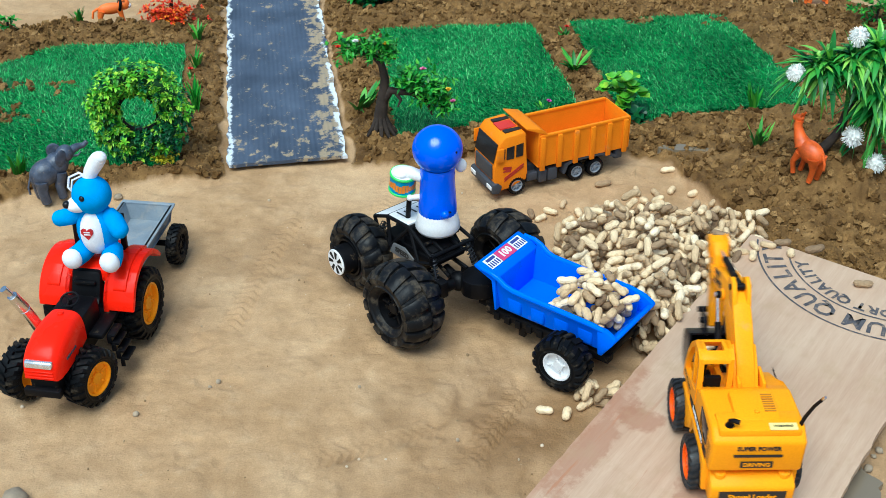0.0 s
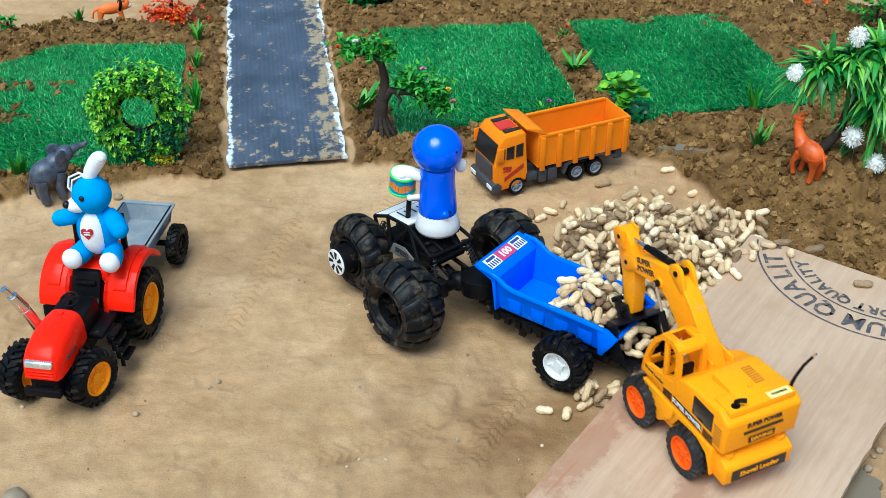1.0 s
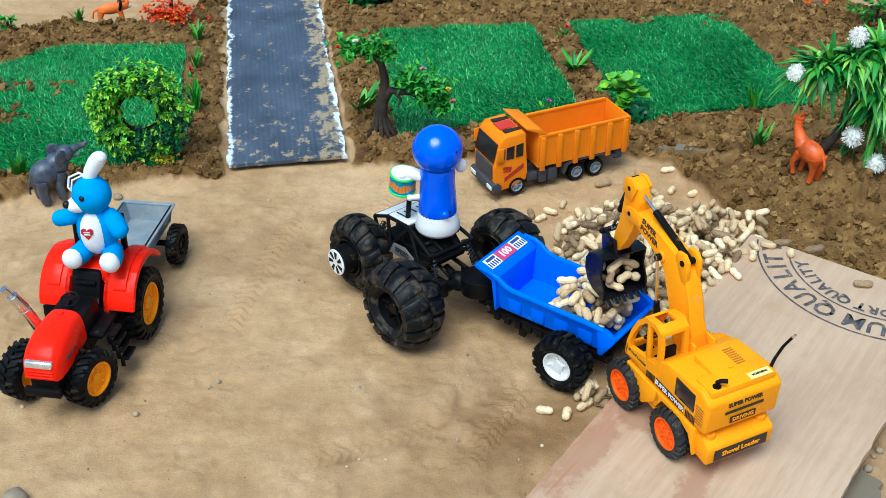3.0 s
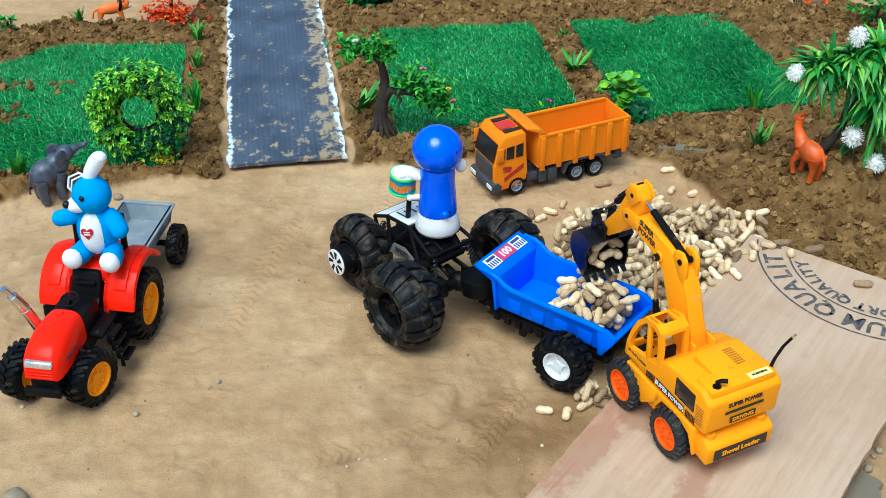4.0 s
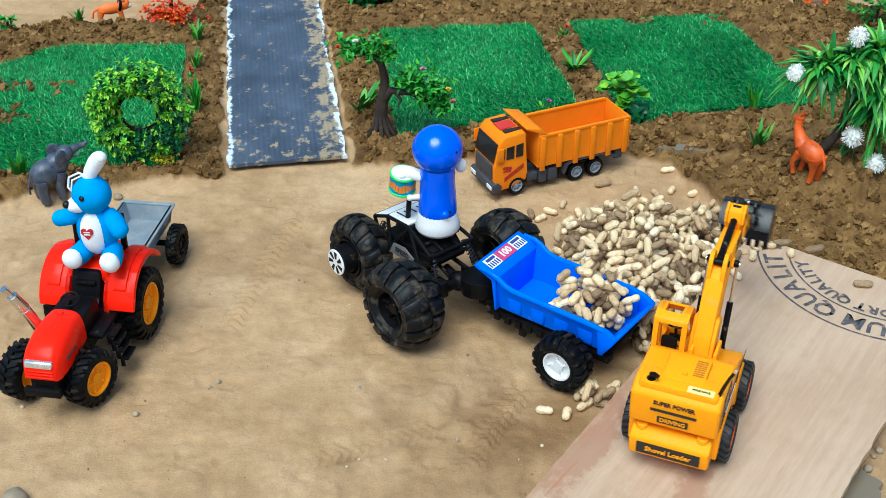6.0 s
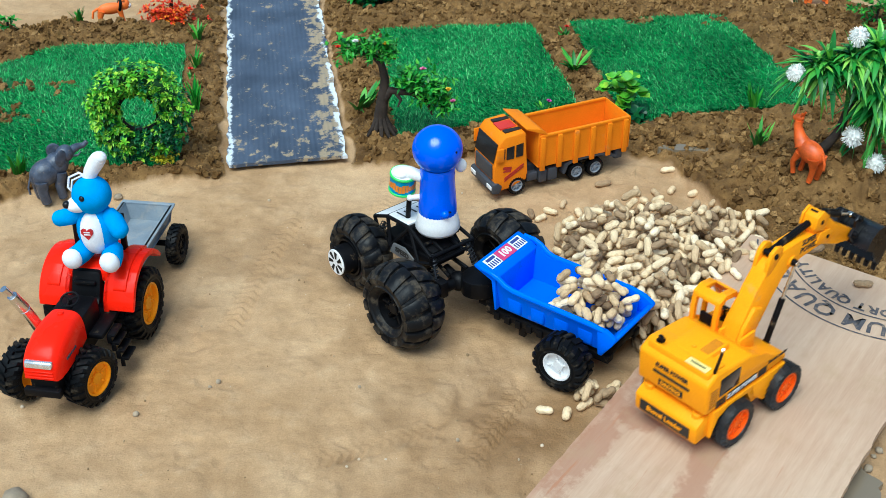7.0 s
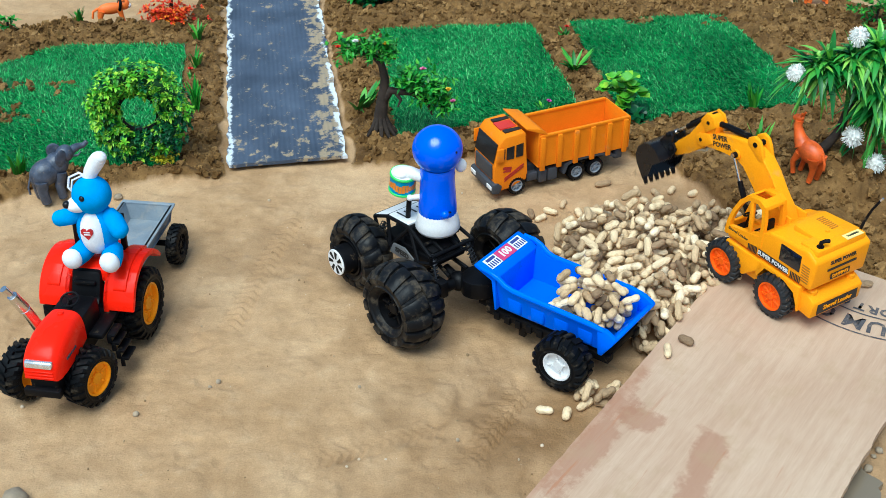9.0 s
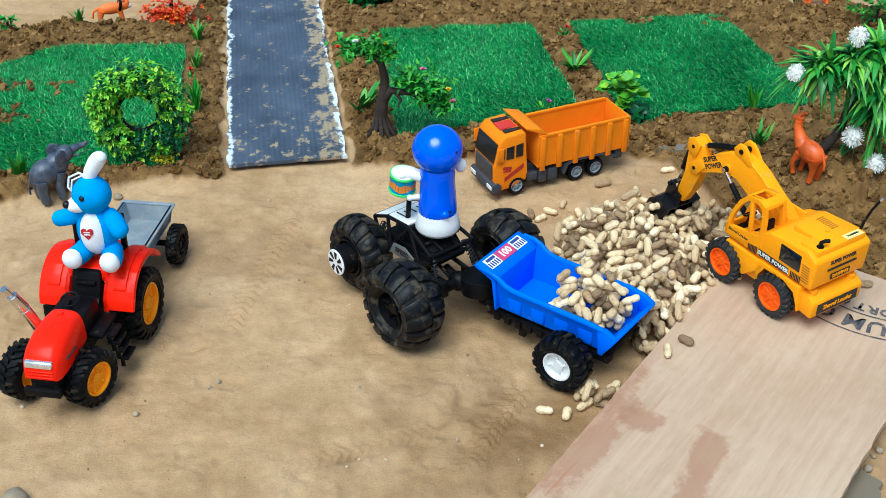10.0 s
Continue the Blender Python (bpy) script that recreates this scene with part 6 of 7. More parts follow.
def build_giraffe():
    bm = bmesh.new()
    ball(bm, (-0.004, 0, 0.064), (0.036, 0.023, 0.026), 0, pose(0, 0, 0, 0, -14, 0), 20, 14)
    tube(bm, [(0.020, 0, 0.072), (0.036, 0, 0.092), (0.044, 0, 0.112), (0.042, 0, 0.126)], [0.020, 0.013, 0.0095, 0.0095], 14)
    ball(bm, (0.046, 0, 0.130), (0.0155, 0.0085, 0.0095), 0, pose(0, 0, 0, 0, 18, 0))
    for s in (-1, 1):
        cyl(bm, (0.037, s * 0.004, 0.136), (0.033, s * 0.005, 0.147), 0.0024, 0.003, 8)
        tube(bm, [(-0.024, s * 0.012, 0.058), (-0.028, s * 0.013, 0.030), (-0.022, s * 0.013, 0.0)], [0.014, 0.0075, 0.0065], 12)
        tube(bm, [(0.018, s * 0.011, 0.058), (0.026 + 0.006 * s, s * 0.012, 0.030), (0.026, s * 0.012, 0.002)], [0.0105, 0.0062, 0.006], 12)
    tube(bm, [(-0.036, 0, 0.072), (-0.046, 0, 0.052), (-0.046, 0, 0.036)], [0.004, 0.003, 0.0035], 8)
    x, y = 0.628, 1.842
    ob = part("giraffe_figure", bm, FIG_ORANGE, at=pose(x, y, float(ground_z(x, y)) + 0.002, 0, 0, 124) @ Matrix.Scale(0.76, 4), smooth=60)
    tagged(ob, "orange-red rubber giraffe figure on a soil mound", "toy animal")


def build_tiger(x, y, yaw, collar, label):
    bm = bmesh.new()
    ball(bm, (0, 0, 0.040), (0.036, 0.014, 0.016), 0, None, 18, 12)
    ball(bm, (0.036, 0, 0.048), (0.016, 0.0145, 0.016), 0, None, 16, 10)
    ball(bm, (0.048, 0, 0.043), (0.008, 0.009, 0.008), 2)
    for s in (-1, 1):
        ball(bm, (0.034, s * 0.010, 0.063), 0.0042, 0)
        tube(bm, [(0.022, s * 0.008, 0.038), (0.026, s * 0.009, 0.016), (0.029, s * 0.009, 0.0)], [0.0085, 0.0062, 0.006], 10)
        tube(bm, [(-0.026, s * 0.008, 0.038), (-0.032, s * 0.009, 0.018), (-0.030, s * 0.009, 0.0)], [0.0095, 0.0065, 0.006], 10)
    tube(bm, [(-0.034, 0, 0.044), (-0.048, 0, 0.036), (-0.052, 0, 0.018)], [0.0042, 0.0034, 0.003], 8)
    if collar:
        tube(bm, [(0.024 + 0.004 * math.sin(a), 0.0155 * math.cos(a), 0.046 + 0.0175 * math.sin(a)) for a in np.linspace(0, 2 * math.pi, 17)], 0.0042, 8, 1)
    ob = part("tiger_figure", bm, [FIG_TIGER, BLACK, WHITE], at=pose(x, y, float(ground_z(x, y)) + 0.003, 0, 0, yaw) @ Matrix.Scale(0.85, 4), smooth=60)
    tagged(ob, label, "toy animal")


build_elephant()
build_giraffe()
build_tiger(-0.775, 2.690, 20, True, "orange rubber tiger figure with dark mane on sand")
build_tiger(0.915, 2.835, 195, False, "orange rubber tiger figure on a soil bank")


# ---------------------------------------------------------------- artificial plants
LEAF = island_material("leaf_green", [(0.0, (0.018, 0.14, 0.012)), (0.5, (0.045, 0.28, 0.022)), (1.0, (0.14, 0.46, 0.04))], 0.42, 0.4, 0.15)
LIME = island_material("lime_leaf", [(0.0, (0.05, 0.22, 0.010)), (0.45, (0.13, 0.44, 0.02)), (0.8, (0.32, 0.60, 0.03)), (1.0, (0.44, 0.64, 0.05))], 0.45, 0.35, 0.15)
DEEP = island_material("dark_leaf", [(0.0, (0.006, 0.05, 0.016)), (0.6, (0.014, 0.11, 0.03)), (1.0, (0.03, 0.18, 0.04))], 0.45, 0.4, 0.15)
FERN = island_material("strap_leaf", [(0.0, (0.016, 0.12, 0.022)), (0.4, (0.045, 0.26, 0.030)), (0.8, (0.16, 0.46, 0.05)), (1.0, (0.32, 0.60, 0.08))], 0.38, 0.45, 0.1)
FLAME = island_material("flame_leaf", [(0.0, (0.55, 0.02, 0.01)), (0.6, (0.80, 0.07, 0.015)), (1.0, (0.85, 0.28, 0.02))], 0.5, 0.3, 0.1)
GOLD = island_material("gold_leaf", [(0.0, (0.25, 0.28, 0.01)), (0.6, (0.55, 0.46, 0.015)), (1.0, (0.75, 0.58, 0.03))], 0.5, 0.3, 0.1)
BARK = surface("dark_bark", (0.038, 0.028, 0.022), 0.75, 0.5, 60, bumps=0.9, fine=140, spec=0.25, dirt=0.08)
PETALS = {k: island_material(k + "_petal", [(0.0, scaled(c, 0.75)), (1.0, scaled(c, 1.1))], 0.6, 0.3, 0.0) for k, c in
          {"white": (0.92, 0.92, 0.86), "yellow": (0.85, 0.55, 0.03), "red": (0.70, 0.03, 0.015), "pink": (0.75, 0.22, 0.42), "magenta": (0.55, 0.06, 0.36)}.items()}


def blade(base, d, ln, w, droop=0.3, n=3, fold=0.25, tip=0.12):
    """A leaf from base along d: folded along its middle, widest in the middle, drooping to the tip."""
    d = d.normalized()
    side = d.cross(V(0, 0, 1))
    side = side.normalized() if side.length > 1e-4 else V(1, 0, 0)
    nrm = side.cross(d)
    vs, fs = [], []
    for k in range(n + 1):
        u = k / n
        c = base + d * ln * u - V(0, 0, 1) * droop * ln * u * u
        ww = w * (math.sin(math.pi * (0.14 + 0.80 * u)) if k < n else tip) / 2
        vs += [c - side * ww + nrm * ww * fold, c, c + side * ww + nrm * ww * fold]
    for k in range(n):
        a, b = 3 * k, 3 * k + 3
        fs += [(a, a + 1, b + 1, b), (a + 1, a + 2, b + 2, b + 1)]
    return np.array([tuple(v) for v in vs]), fs


def leaves(name, pieces, material, parent=None, label="", kind=""):
    vs, fs, k = [], [], 0
    for v, f in pieces:
        vs.append(v)
        fs += [tuple(i + k for i in q) for q in f]
        k += len(v)
    me = bpy.data.meshes.new(name)
    me.from_pydata(np.concatenate(vs).tolist(), [], fs)
    me.materials.append(material)
    me.shade_smooth()
    ob = part(name, me, None, parent, label)
    if kind:
        ob["kind"] = kind
    return ob


def rand_dir(rng, up=0.0):
    while True:
        v = V(rng.gauss(0, 1), rng.gauss(0, 1), rng.gauss(0, 1) + up)
        if v.length > 0.1:
            return v.normalized()


def rosette(rng, c, d, n, ln, w, spread=0.9):
    """Small whorl of leaves about the direction d."""
    out = []
    p = d.orthogonal().normalized()
    q = d.cross(p)
    a0 = rng.random() * 6.28
    for k in range(n):
        a = a0 + 2 * math.pi * k / n + rng.uniform(-0.3, 0.3)
        dd = d * (1 - spread * 0.6) + (p * math.cos(a) + q * math.sin(a)) * spread
        out.append(blade(c, dd, ln * rng.uniform(0.7, 1.2), w * rng.uniform(0.8, 1.2), 0.15, 2))
    return out


def flower(c, r, colour, parent, petals=8, seed=0):
    rng = random.Random(seed)
    out = []
    for k in range(petals):
        a = 2 * math.pi * k / petals
        out.append(blade(V(*c), V(math.cos(a), math.sin(a), 0.7 + rng.uniform(-0.2, 0.5)), r, r * 0.85, 0.2, 2))
    for k in range(petals // 2):
        a = 2 * math.pi * k / (petals // 2) + 0.4
        out.append(blade(V(c[0], c[1], c[2] + r * 0.15), V(math.cos(a) * 0.4, math.sin(a) * 0.4, 1), r * 0.7, r * 0.7, 0.1, 2))
    return leaves("flower", out, PETALS[colour], parent, colour + " flower")


def build_topiary():
    x, y = -0.536, 2.016
    z0 = float(ground_z(x, y))
    t = thing("topiary_tree", pose(x, y, z0), "artificial topiary ring of bright green leaves", "artificial plant")
    rng = random.Random(3)
    c = V(-0.023, 0, 0.116)
    R, r = 0.064, 0.033
    bm = bmesh.new()
    tube(bm, [(0.012, 0, -0.01), (0.008, 0, 0.030), (0.002, 0, 0.045)], 0.0042, 10)
    part("trunk", bm, BARK, t)
    bm = bmesh.new()
    tube(bm, [c + V(0.037 * math.cos(a), -0.004, 0.037 * math.sin(a)) for a in np.linspace(0, 2 * math.pi, 33)], 0.0040, 8)
    part("hoop", bm, BLACK, t, "black wire hoop")
    # dark green tube added to fill the gaps between the leaves
    bm = bmesh.new()
    tube(bm, [c + V(0.064 * math.cos(a), 0.002, 0.064 * math.sin(a)) for a in np.linspace(0, 2 * math.pi, 33)], 0.013, 10)
    part("moss_core", bm, surface("core_dark_green", (0.010, 0.065, 0.010), 0.95, 0.4, 90, bumps=0.8, fine=260), t)
    bright, dark = [], []
    for k in range(1050):
        a = rng.random() * 6.283
        b = rng.random() * 6.283
        rr = r * rng.uniform(0.55, 1.10)
        if math.cos(b) < -0.55:
            rr *= 0.8
        n = V(math.cos(a) * math.cos(b), math.sin(b), math.sin(a) * math.cos(b))
        p = c + V(R * math.cos(a), 0, R * math.sin(a)) + n * rr
        d = (n + rand_dir(rng) * 0.5 + V(0, 0, 0.25)).normalized()
        big = rng.random() < 0.45
        # the darker green is picked more often in the ring's lower right
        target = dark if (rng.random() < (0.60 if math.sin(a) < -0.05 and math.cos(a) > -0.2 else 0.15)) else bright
        target += rosette(rng, p, d, 6 if big else 5, 0.0105 if big else 0.0075, 0.0072 if big else 0.0034, 0.95)
    leaves("crown", bright, LIME, t, "bright lime leaf rosettes")
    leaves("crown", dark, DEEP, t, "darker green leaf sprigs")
    gold = []
    for k in range(80):
        p = V(0.014 + rng.gauss(0, 0.012), -0.014 + rng.gauss(0, 0.008), 0.018 + abs(rng.gauss(0, 0.012)))
        gold += rosette(rng, p, rand_dir(rng, 1.0), 4, 0.006, 0.003)
    leaves("undergrowth", gold, GOLD, t, "small yellow sprigs at the foot")


def build_bonsai():
    x, y = -0.120, 2.105
    z0 = float(ground_z(x, y))
    t = thing("bonsai_tree", pose(x, y, z0), "artificial bonsai with twisted dark trunk and small flowers", "artificial plant")
    rng = random.Random(4)
    bm = bmesh.new()
    tube(bm, [(0, 0, -0.01), (0.000, 0, 0.03), (0.004, 0, 0.060), (0.008, 0, 0.085), (0.010, 0, 0.110), (0.004, 0, 0.140), (-0.012, 0, 0.158), (-0.036, 0, 0.165)],
         [0.0165, 0.0130, 0.0115, 0.0095, 0.0082, 0.0068, 0.0052, 0.0028], 14)
    tube(bm, [(0.004, 0, 0.062), (0.020, -0.002, 0.086), (0.036, -0.004, 0.084), (0.060, -0.006, 0.082), (0.088, -0.010, 0.068), (0.100, -0.012, 0.040)], [0.010, 0.0085, 0.0065, 0.005, 0.0042, 0.0025], 12)
    tube(bm, [(0.030, -0.004, 0.084), (0.040, -0.012, 0.070), (0.034, -0.016, 0.058)], [0.005, 0.003, 0.0015], 8)
    for k in range(7):
        a = -2.6 + k * 0.55
        tube(bm, [(0.006 * math.cos(a), 0.006 * math.sin(a), 0.040), (0.015 * math.cos(a), 0.015 * math.sin(a), 0.014), (0.030 * math.cos(a), 0.028 * math.sin(a), -0.006)], [0.0035, 0.005, 0.003], 8)
    part("trunk", bm, BARK, t, "gnarled dark brown trunk")
    out = []
    for cx, cy, cz, sx, sz, n in ((-0.040, 0, 0.172, 0.032, 0.016, 95), (0.000, 0, 0.176, 0.026, 0.013, 75), (0.018, -0.004, 0.165, 0.012, 0.012, 25), (0.060, -0.006, 0.110, 0.025, 0.020, 85), (0.098, -0.010, 0.092, 0.030, 0.024, 110), (0.122, -0.012, 0.062, 0.018, 0.018, 45)):
        for _ in range(n):
            p = V(cx + rng.gauss(0, sx * 0.6), cy + rng.gauss(0, 0.014), cz + rng.gauss(0, sz * 0.62))
            out += rosette(rng, p, rand_dir(rng, 0.9), 4, 0.0135, 0.0065, 0.85)
    leaves("crown", out, LEAF, t, "small glossy green leaves")
    for k, (fx, fz, col) in enumerate(((-0.073, 0.182, "red"), (-0.041, 0.193, "white"), (0.014, 0.188, "yellow"), (0.031, 0.160, "red"), (0.083, 0.138, "pink"), (0.130, 0.096, "yellow"), (0.139, 0.072, "pink"))):
        flower((fx, -0.024, fz), 0.0085, col, t, 8, k)


def build_white_tree():
    x, y = 0.656, 1.880
    z0 = float(ground_z(x, y))
    t = thing("flowering_tree", pose(x, y, z0), "artificial tree with long strap leaves and white pompom flowers", "artificial plant")
    rng = random.Random(6)
    bm = bmesh.new()
    tube(bm, [(-0.010, 0, -0.012), (-0.004, 0, 0.010), (0.014, 0, 0.028), (0.030, 0, 0.055), (0.036, 0, 0.090), (0.038, 0, 0.120), (0.028, 0, 0.150), (0.004, 0, 0.162), (-0.014, 0, 0.160)],
         [0.014, 0.010, 0.0085, 0.0078, 0.0072, 0.0068, 0.006, 0.005, 0.003], 12)
    tube(bm, [(0.036, 0, 0.100), (0.060, 0, 0.116), (0.090, 0, 0.128)], [0.006, 0.005, 0.003], 10)
    tube(bm, [(0.030, 0, 0.148), (0.050, 0, 0.180), (0.080, 0, 0.200)], [0.005, 0.004, 0.003], 10)
    for a in (0.3, 2.2, 3.6, 5.0):
        tube(bm, [(-0.006, 0, 0.012), (-0.006 + 0.018 * math.cos(a), 0.018 * math.sin(a), 0.002), (-0.006 + 0.036 * math.cos(a), 0.036 * math.sin(a), -0.008)], [0.007, 0.005, 0.002], 8)
    part("trunk", bm, BARK, t, "curved dark brown trunk")
    strap, feather = [], []
    hubs = [(-0.030, 0, 0.172, 34), (-0.008, 0, 0.178, 46), (0.030, 0, 0.190, 50), (0.070, 0, 0.205, 46), (0.105, 0.0, 0.185, 46), (0.090, -0.004, 0.135, 60), (0.120, -0.004, 0.105, 50), (0.080, -0.006, 0.100, 32), (0.055, 0.0, 0.160, 30)]
    for hx, hy, hz, n in hubs:
        for _ in range(int(n * 3.2)):
            d = V(rng.gauss(0, 1), rng.gauss(0, 0.8), rng.gauss(0.45, 0.6))
            strap.append(blade(V(hx, hy, hz), d, rng.uniform(0.035, 0.078), rng.uniform(0.006, 0.0115), rng.uniform(0.2, 0.9), 5, 0.3, 0.05))
        for _ in range(3):                                # feathered fern fronds
            d = V(rng.gauss(0, 1), rng.gauss(0, 0.7), rng.gauss(0.2, 0.5)).normalized()
            b = V(hx, hy, hz)
            s = d.cross(V(0, 0, 1)).normalized()
            for k in range(1, 12):
                p = b + d * 0.006 * k - V(0, 0, 1) * 0.0004 * k * k
                for sg in (-1, 1):
                    feather.append(blade(p, d * 0.5 + s * sg, 0.013 * (1.1 - k / 13), 0.0028, 0.2, 2))
    leaves("crown", strap, FERN, t, "long glossy strap leaves")
    leaves("fern_frond", feather, DEEP, t, "feathered dark fronds")
    for k, (fx, fy, fz, r) in enumerate(((0.024, -0.02, 0.238, 0.017), (-0.068, -0.02, 0.173, 0.016), (0.044, -0.03, 0.060, 0.019), (0.092, -0.03, 0.008, 0.018), (0.112, -0.02, 0.205, 0.017))):
        out = []
        rg = random.Random(40 + k)
        for _ in range(420):
            out.append(blade(V(fx, fy, fz), rand_dir(rg, 0.15), r * rg.uniform(0.8, 1.1), 0.0024, 0.1, 2, 0.2, 0.5))
        pom = leaves("flower", out, PETALS["white"], t, "white pompom flower")
        # white ball added inside so that the pompom looks less dark
        bm = bmesh.new()
        ball(bm, (fx, fy, fz), r * 0.70, seg=14, rings=10, warp=lambda v: v * (1 + 0.25 * noise.noise(v * 6)))
        part("flower_heart", bm, PETALS["white"], pom)
    drop = []
    for _ in range(34):                                   # leaves hanging down over the lowest flowers
        d = V(rng.gauss(0.1, 0.5), rng.gauss(-0.1, 0.3), -1.0)
        drop.append(blade(V(0.085 + rng.gauss(0, 0.022), -0.010, 0.085 + rng.gauss(0, 0.02)), d, rng.uniform(0.05, 0.085), rng.uniform(0.005, 0.008), 0.15, 5, 0.3, 0.05))
    leaves("crown", drop, FERN, t, "drooping strap leaves")


build_topiary()
build_bonsai()
build_white_tree()


def tuft(x, y, n, h, w, lean, material, label, seed, category="artificial grass", name="grass_tuft", bloom=None):
    rng = random.Random(seed)
    z = float(ground_z(x, y)) - 0.003
    t = thing(name, pose(x, y, z), label, category, "plants along the beds")
    out = []
    for _ in range(n):
        a = rng.random() * 6.283
        d = V(math.cos(a) * lean, math.sin(a) * lean, 1.0)
        out.append(blade(V(rng.gauss(0, 0.004), rng.gauss(0, 0.004), 0), d, h * rng.uniform(0.6, 1.1), w * rng.uniform(0.7, 1.2), rng.uniform(0.0, 0.35), 4, 0.35, 0.05))
    leaves("foliage", out, material, t)
    if bloom:
        col, fx, fy, fz = bloom
        bm = bmesh.new()
        tube(bm, [(0, 0, 0), (fx * 0.5, fy * 0.5, fz * 0.6), (fx, fy, fz)], 0.0010, 6)
        part("stem", bm, surface("flower_stem", (0.04, 0.2, 0.02), 0.5), t)
        flower((fx, fy, fz), 0.008, col, t, 8, seed)


TUFTS = [(-0.846, 2.665, 16, 0.050, 0.006, 0.35, LEAF), (-0.553, 2.575, 18, 0.062, 0.007, 0.45, LEAF), (-0.532, 2.415, 18, 0.055, 0.006, 0.40, LEAF), (-0.497, 2.215, 22, 0.085, 0.007, 0.22, LEAF),
         (-0.777, 1.955, 20, 0.062, 0.006, 0.35, LEAF), (0.626, 2.215, 18, 0.072, 0.006, 0.25, LEAF), (0.583, 2.000, 18, 0.072, 0.008, 0.42, FERN), (0.862, 2.795, 12, 0.050, 0.006, 0.3, DEEP), (0.282, 2.400, 22, 0.060, 0.009, 0.9, LEAF)]
for k, (x, y, n, h, w, lean, mtl) in enumerate(TUFTS):
    tuft(x, y, n, h, w, lean, mtl, "tuft of green plastic grass stuck into soil", 50 + k)
tuft(-0.165, 2.215, 14, 0.085, 0.014, 0.75, FERN, "clump of broad strap leaves beside a bonsai", 70, "artificial plant", "strap_plant")
tuft(0.206, 2.235, 9, 0.045, 0.007, 0.5, LIME, "sprig with one magenta flower beside a toy truck", 71, "artificial flower", "flower_sprig", ("magenta", 0.008, -0.004, 0.034))
tuft(0.275, 2.600, 9, 0.035, 0.006, 0.6, LEAF, "sprig with one red flower between two lawns", 72, "artificial flower", "flower_sprig", ("red", 0.006, -0.004, 0.030))
tuft(-0.532, 2.368, 6, 0.030, 0.005, 0.6, LEAF, "low sprig with one red flower by the road", 73, "artificial flower", "flower_sprig", ("red", 0.000, -0.010, 0.030))


def bush(x, y, name, label, seed, clumps, material, ln, w, sx, sy, sz, cz, per=6, category="artificial plant", extra=None):
    rng = random.Random(seed)
    t = thing(name, pose(x, y, float(ground_z(x, y)) - 0.002), label, category, "plants along the beds")
    out = []
    for _ in range(clumps):
        p = V(rng.gauss(0, sx), rng.gauss(0, sy), max(0.004, cz + rng.gauss(0, sz)))
        out += rosette(rng, p, (p - V(0, 0, cz * 0.4)).normalized() + V(0, -0.2, 0.4), per, ln, w, 0.85)
    leaves("crown", out, material, t)
    bm = bmesh.new()
    tube(bm, [(0, 0, -0.006), (0.002, 0, cz)], 0.003, 8)
    part("stem", bm, BARK, t)
    return t


bush(0.362, 2.205, "round_leaf_plant", "succulent-like plastic plant with round green leaves", 80, 17, LIME, 0.022, 0.027, 0.017, 0.012, 0.018, 0.060, 5)
bush(0.385, 2.185, "round_leaf_plant", "low plant with broad dark green leaves", 84, 9, DEEP, 0.030, 0.020, 0.012, 0.012, 0.006, 0.014, 5)
bush(-0.190, 2.800, "leafy_bush", "dense dark green plastic bush beside the road", 81, 55, LEAF, 0.020, 0.010, 0.024, 0.020, 0.016, 0.030, 6)
bush(-0.150, 2.790, "leafy_bush", "dark broad-leaved plastic bush on soil", 85, 14, DEEP, 0.034, 0.026, 0.014, 0.014, 0.012, 0.024, 6)
bush(-0.648, 2.690, "flame_bush", "small bush of bright orange-red plastic leaves", 82, 260, FLAME, 0.011, 0.006, 0.026, 0.012, 0.012, 0.016, 5)
bush(1.000, 2.650, "leafy_bush", "dense green plastic bush behind a flowering tree", 83, 130, LEAF, 0.012, 0.006, 0.030, 0.020, 0.026, 0.055, 5)
bush(-1.000, 2.625, "leafy_bush", "small green plastic sprig on soil", 86, 8, LEAF, 0.016, 0.009, 0.010, 0.010, 0.006, 0.012, 5)


def build_thin_tree():
    x, y = -0.640, 2.705
    t = thing("thin_tree", pose(x, y, float(ground_z(x, y))), "small plastic tree with dark stem rising from orange bush", "artificial plant")
    bm = bmesh.new()
    tube(bm, [(0, 0, 0), (0.004, 0, 0.05), (0.002, 0, 0.10), (0.004, 0, 0.15)], [0.005, 0.0045, 0.004, 0.003], 10)
    part("trunk", bm, BARK, t)
    rng = random.Random(90)
    out = []
    for _ in range(70):
        p = V(rng.gauss(0, 0.028), rng.gauss(0, 0.02), 0.125 + rng.gauss(0, 0.018))
        out += rosette(rng, p, rand_dir(rng, 0.6), 5, 0.014, 0.007)
    leaves("crown", out, LEAF, t)


build_thin_tree()


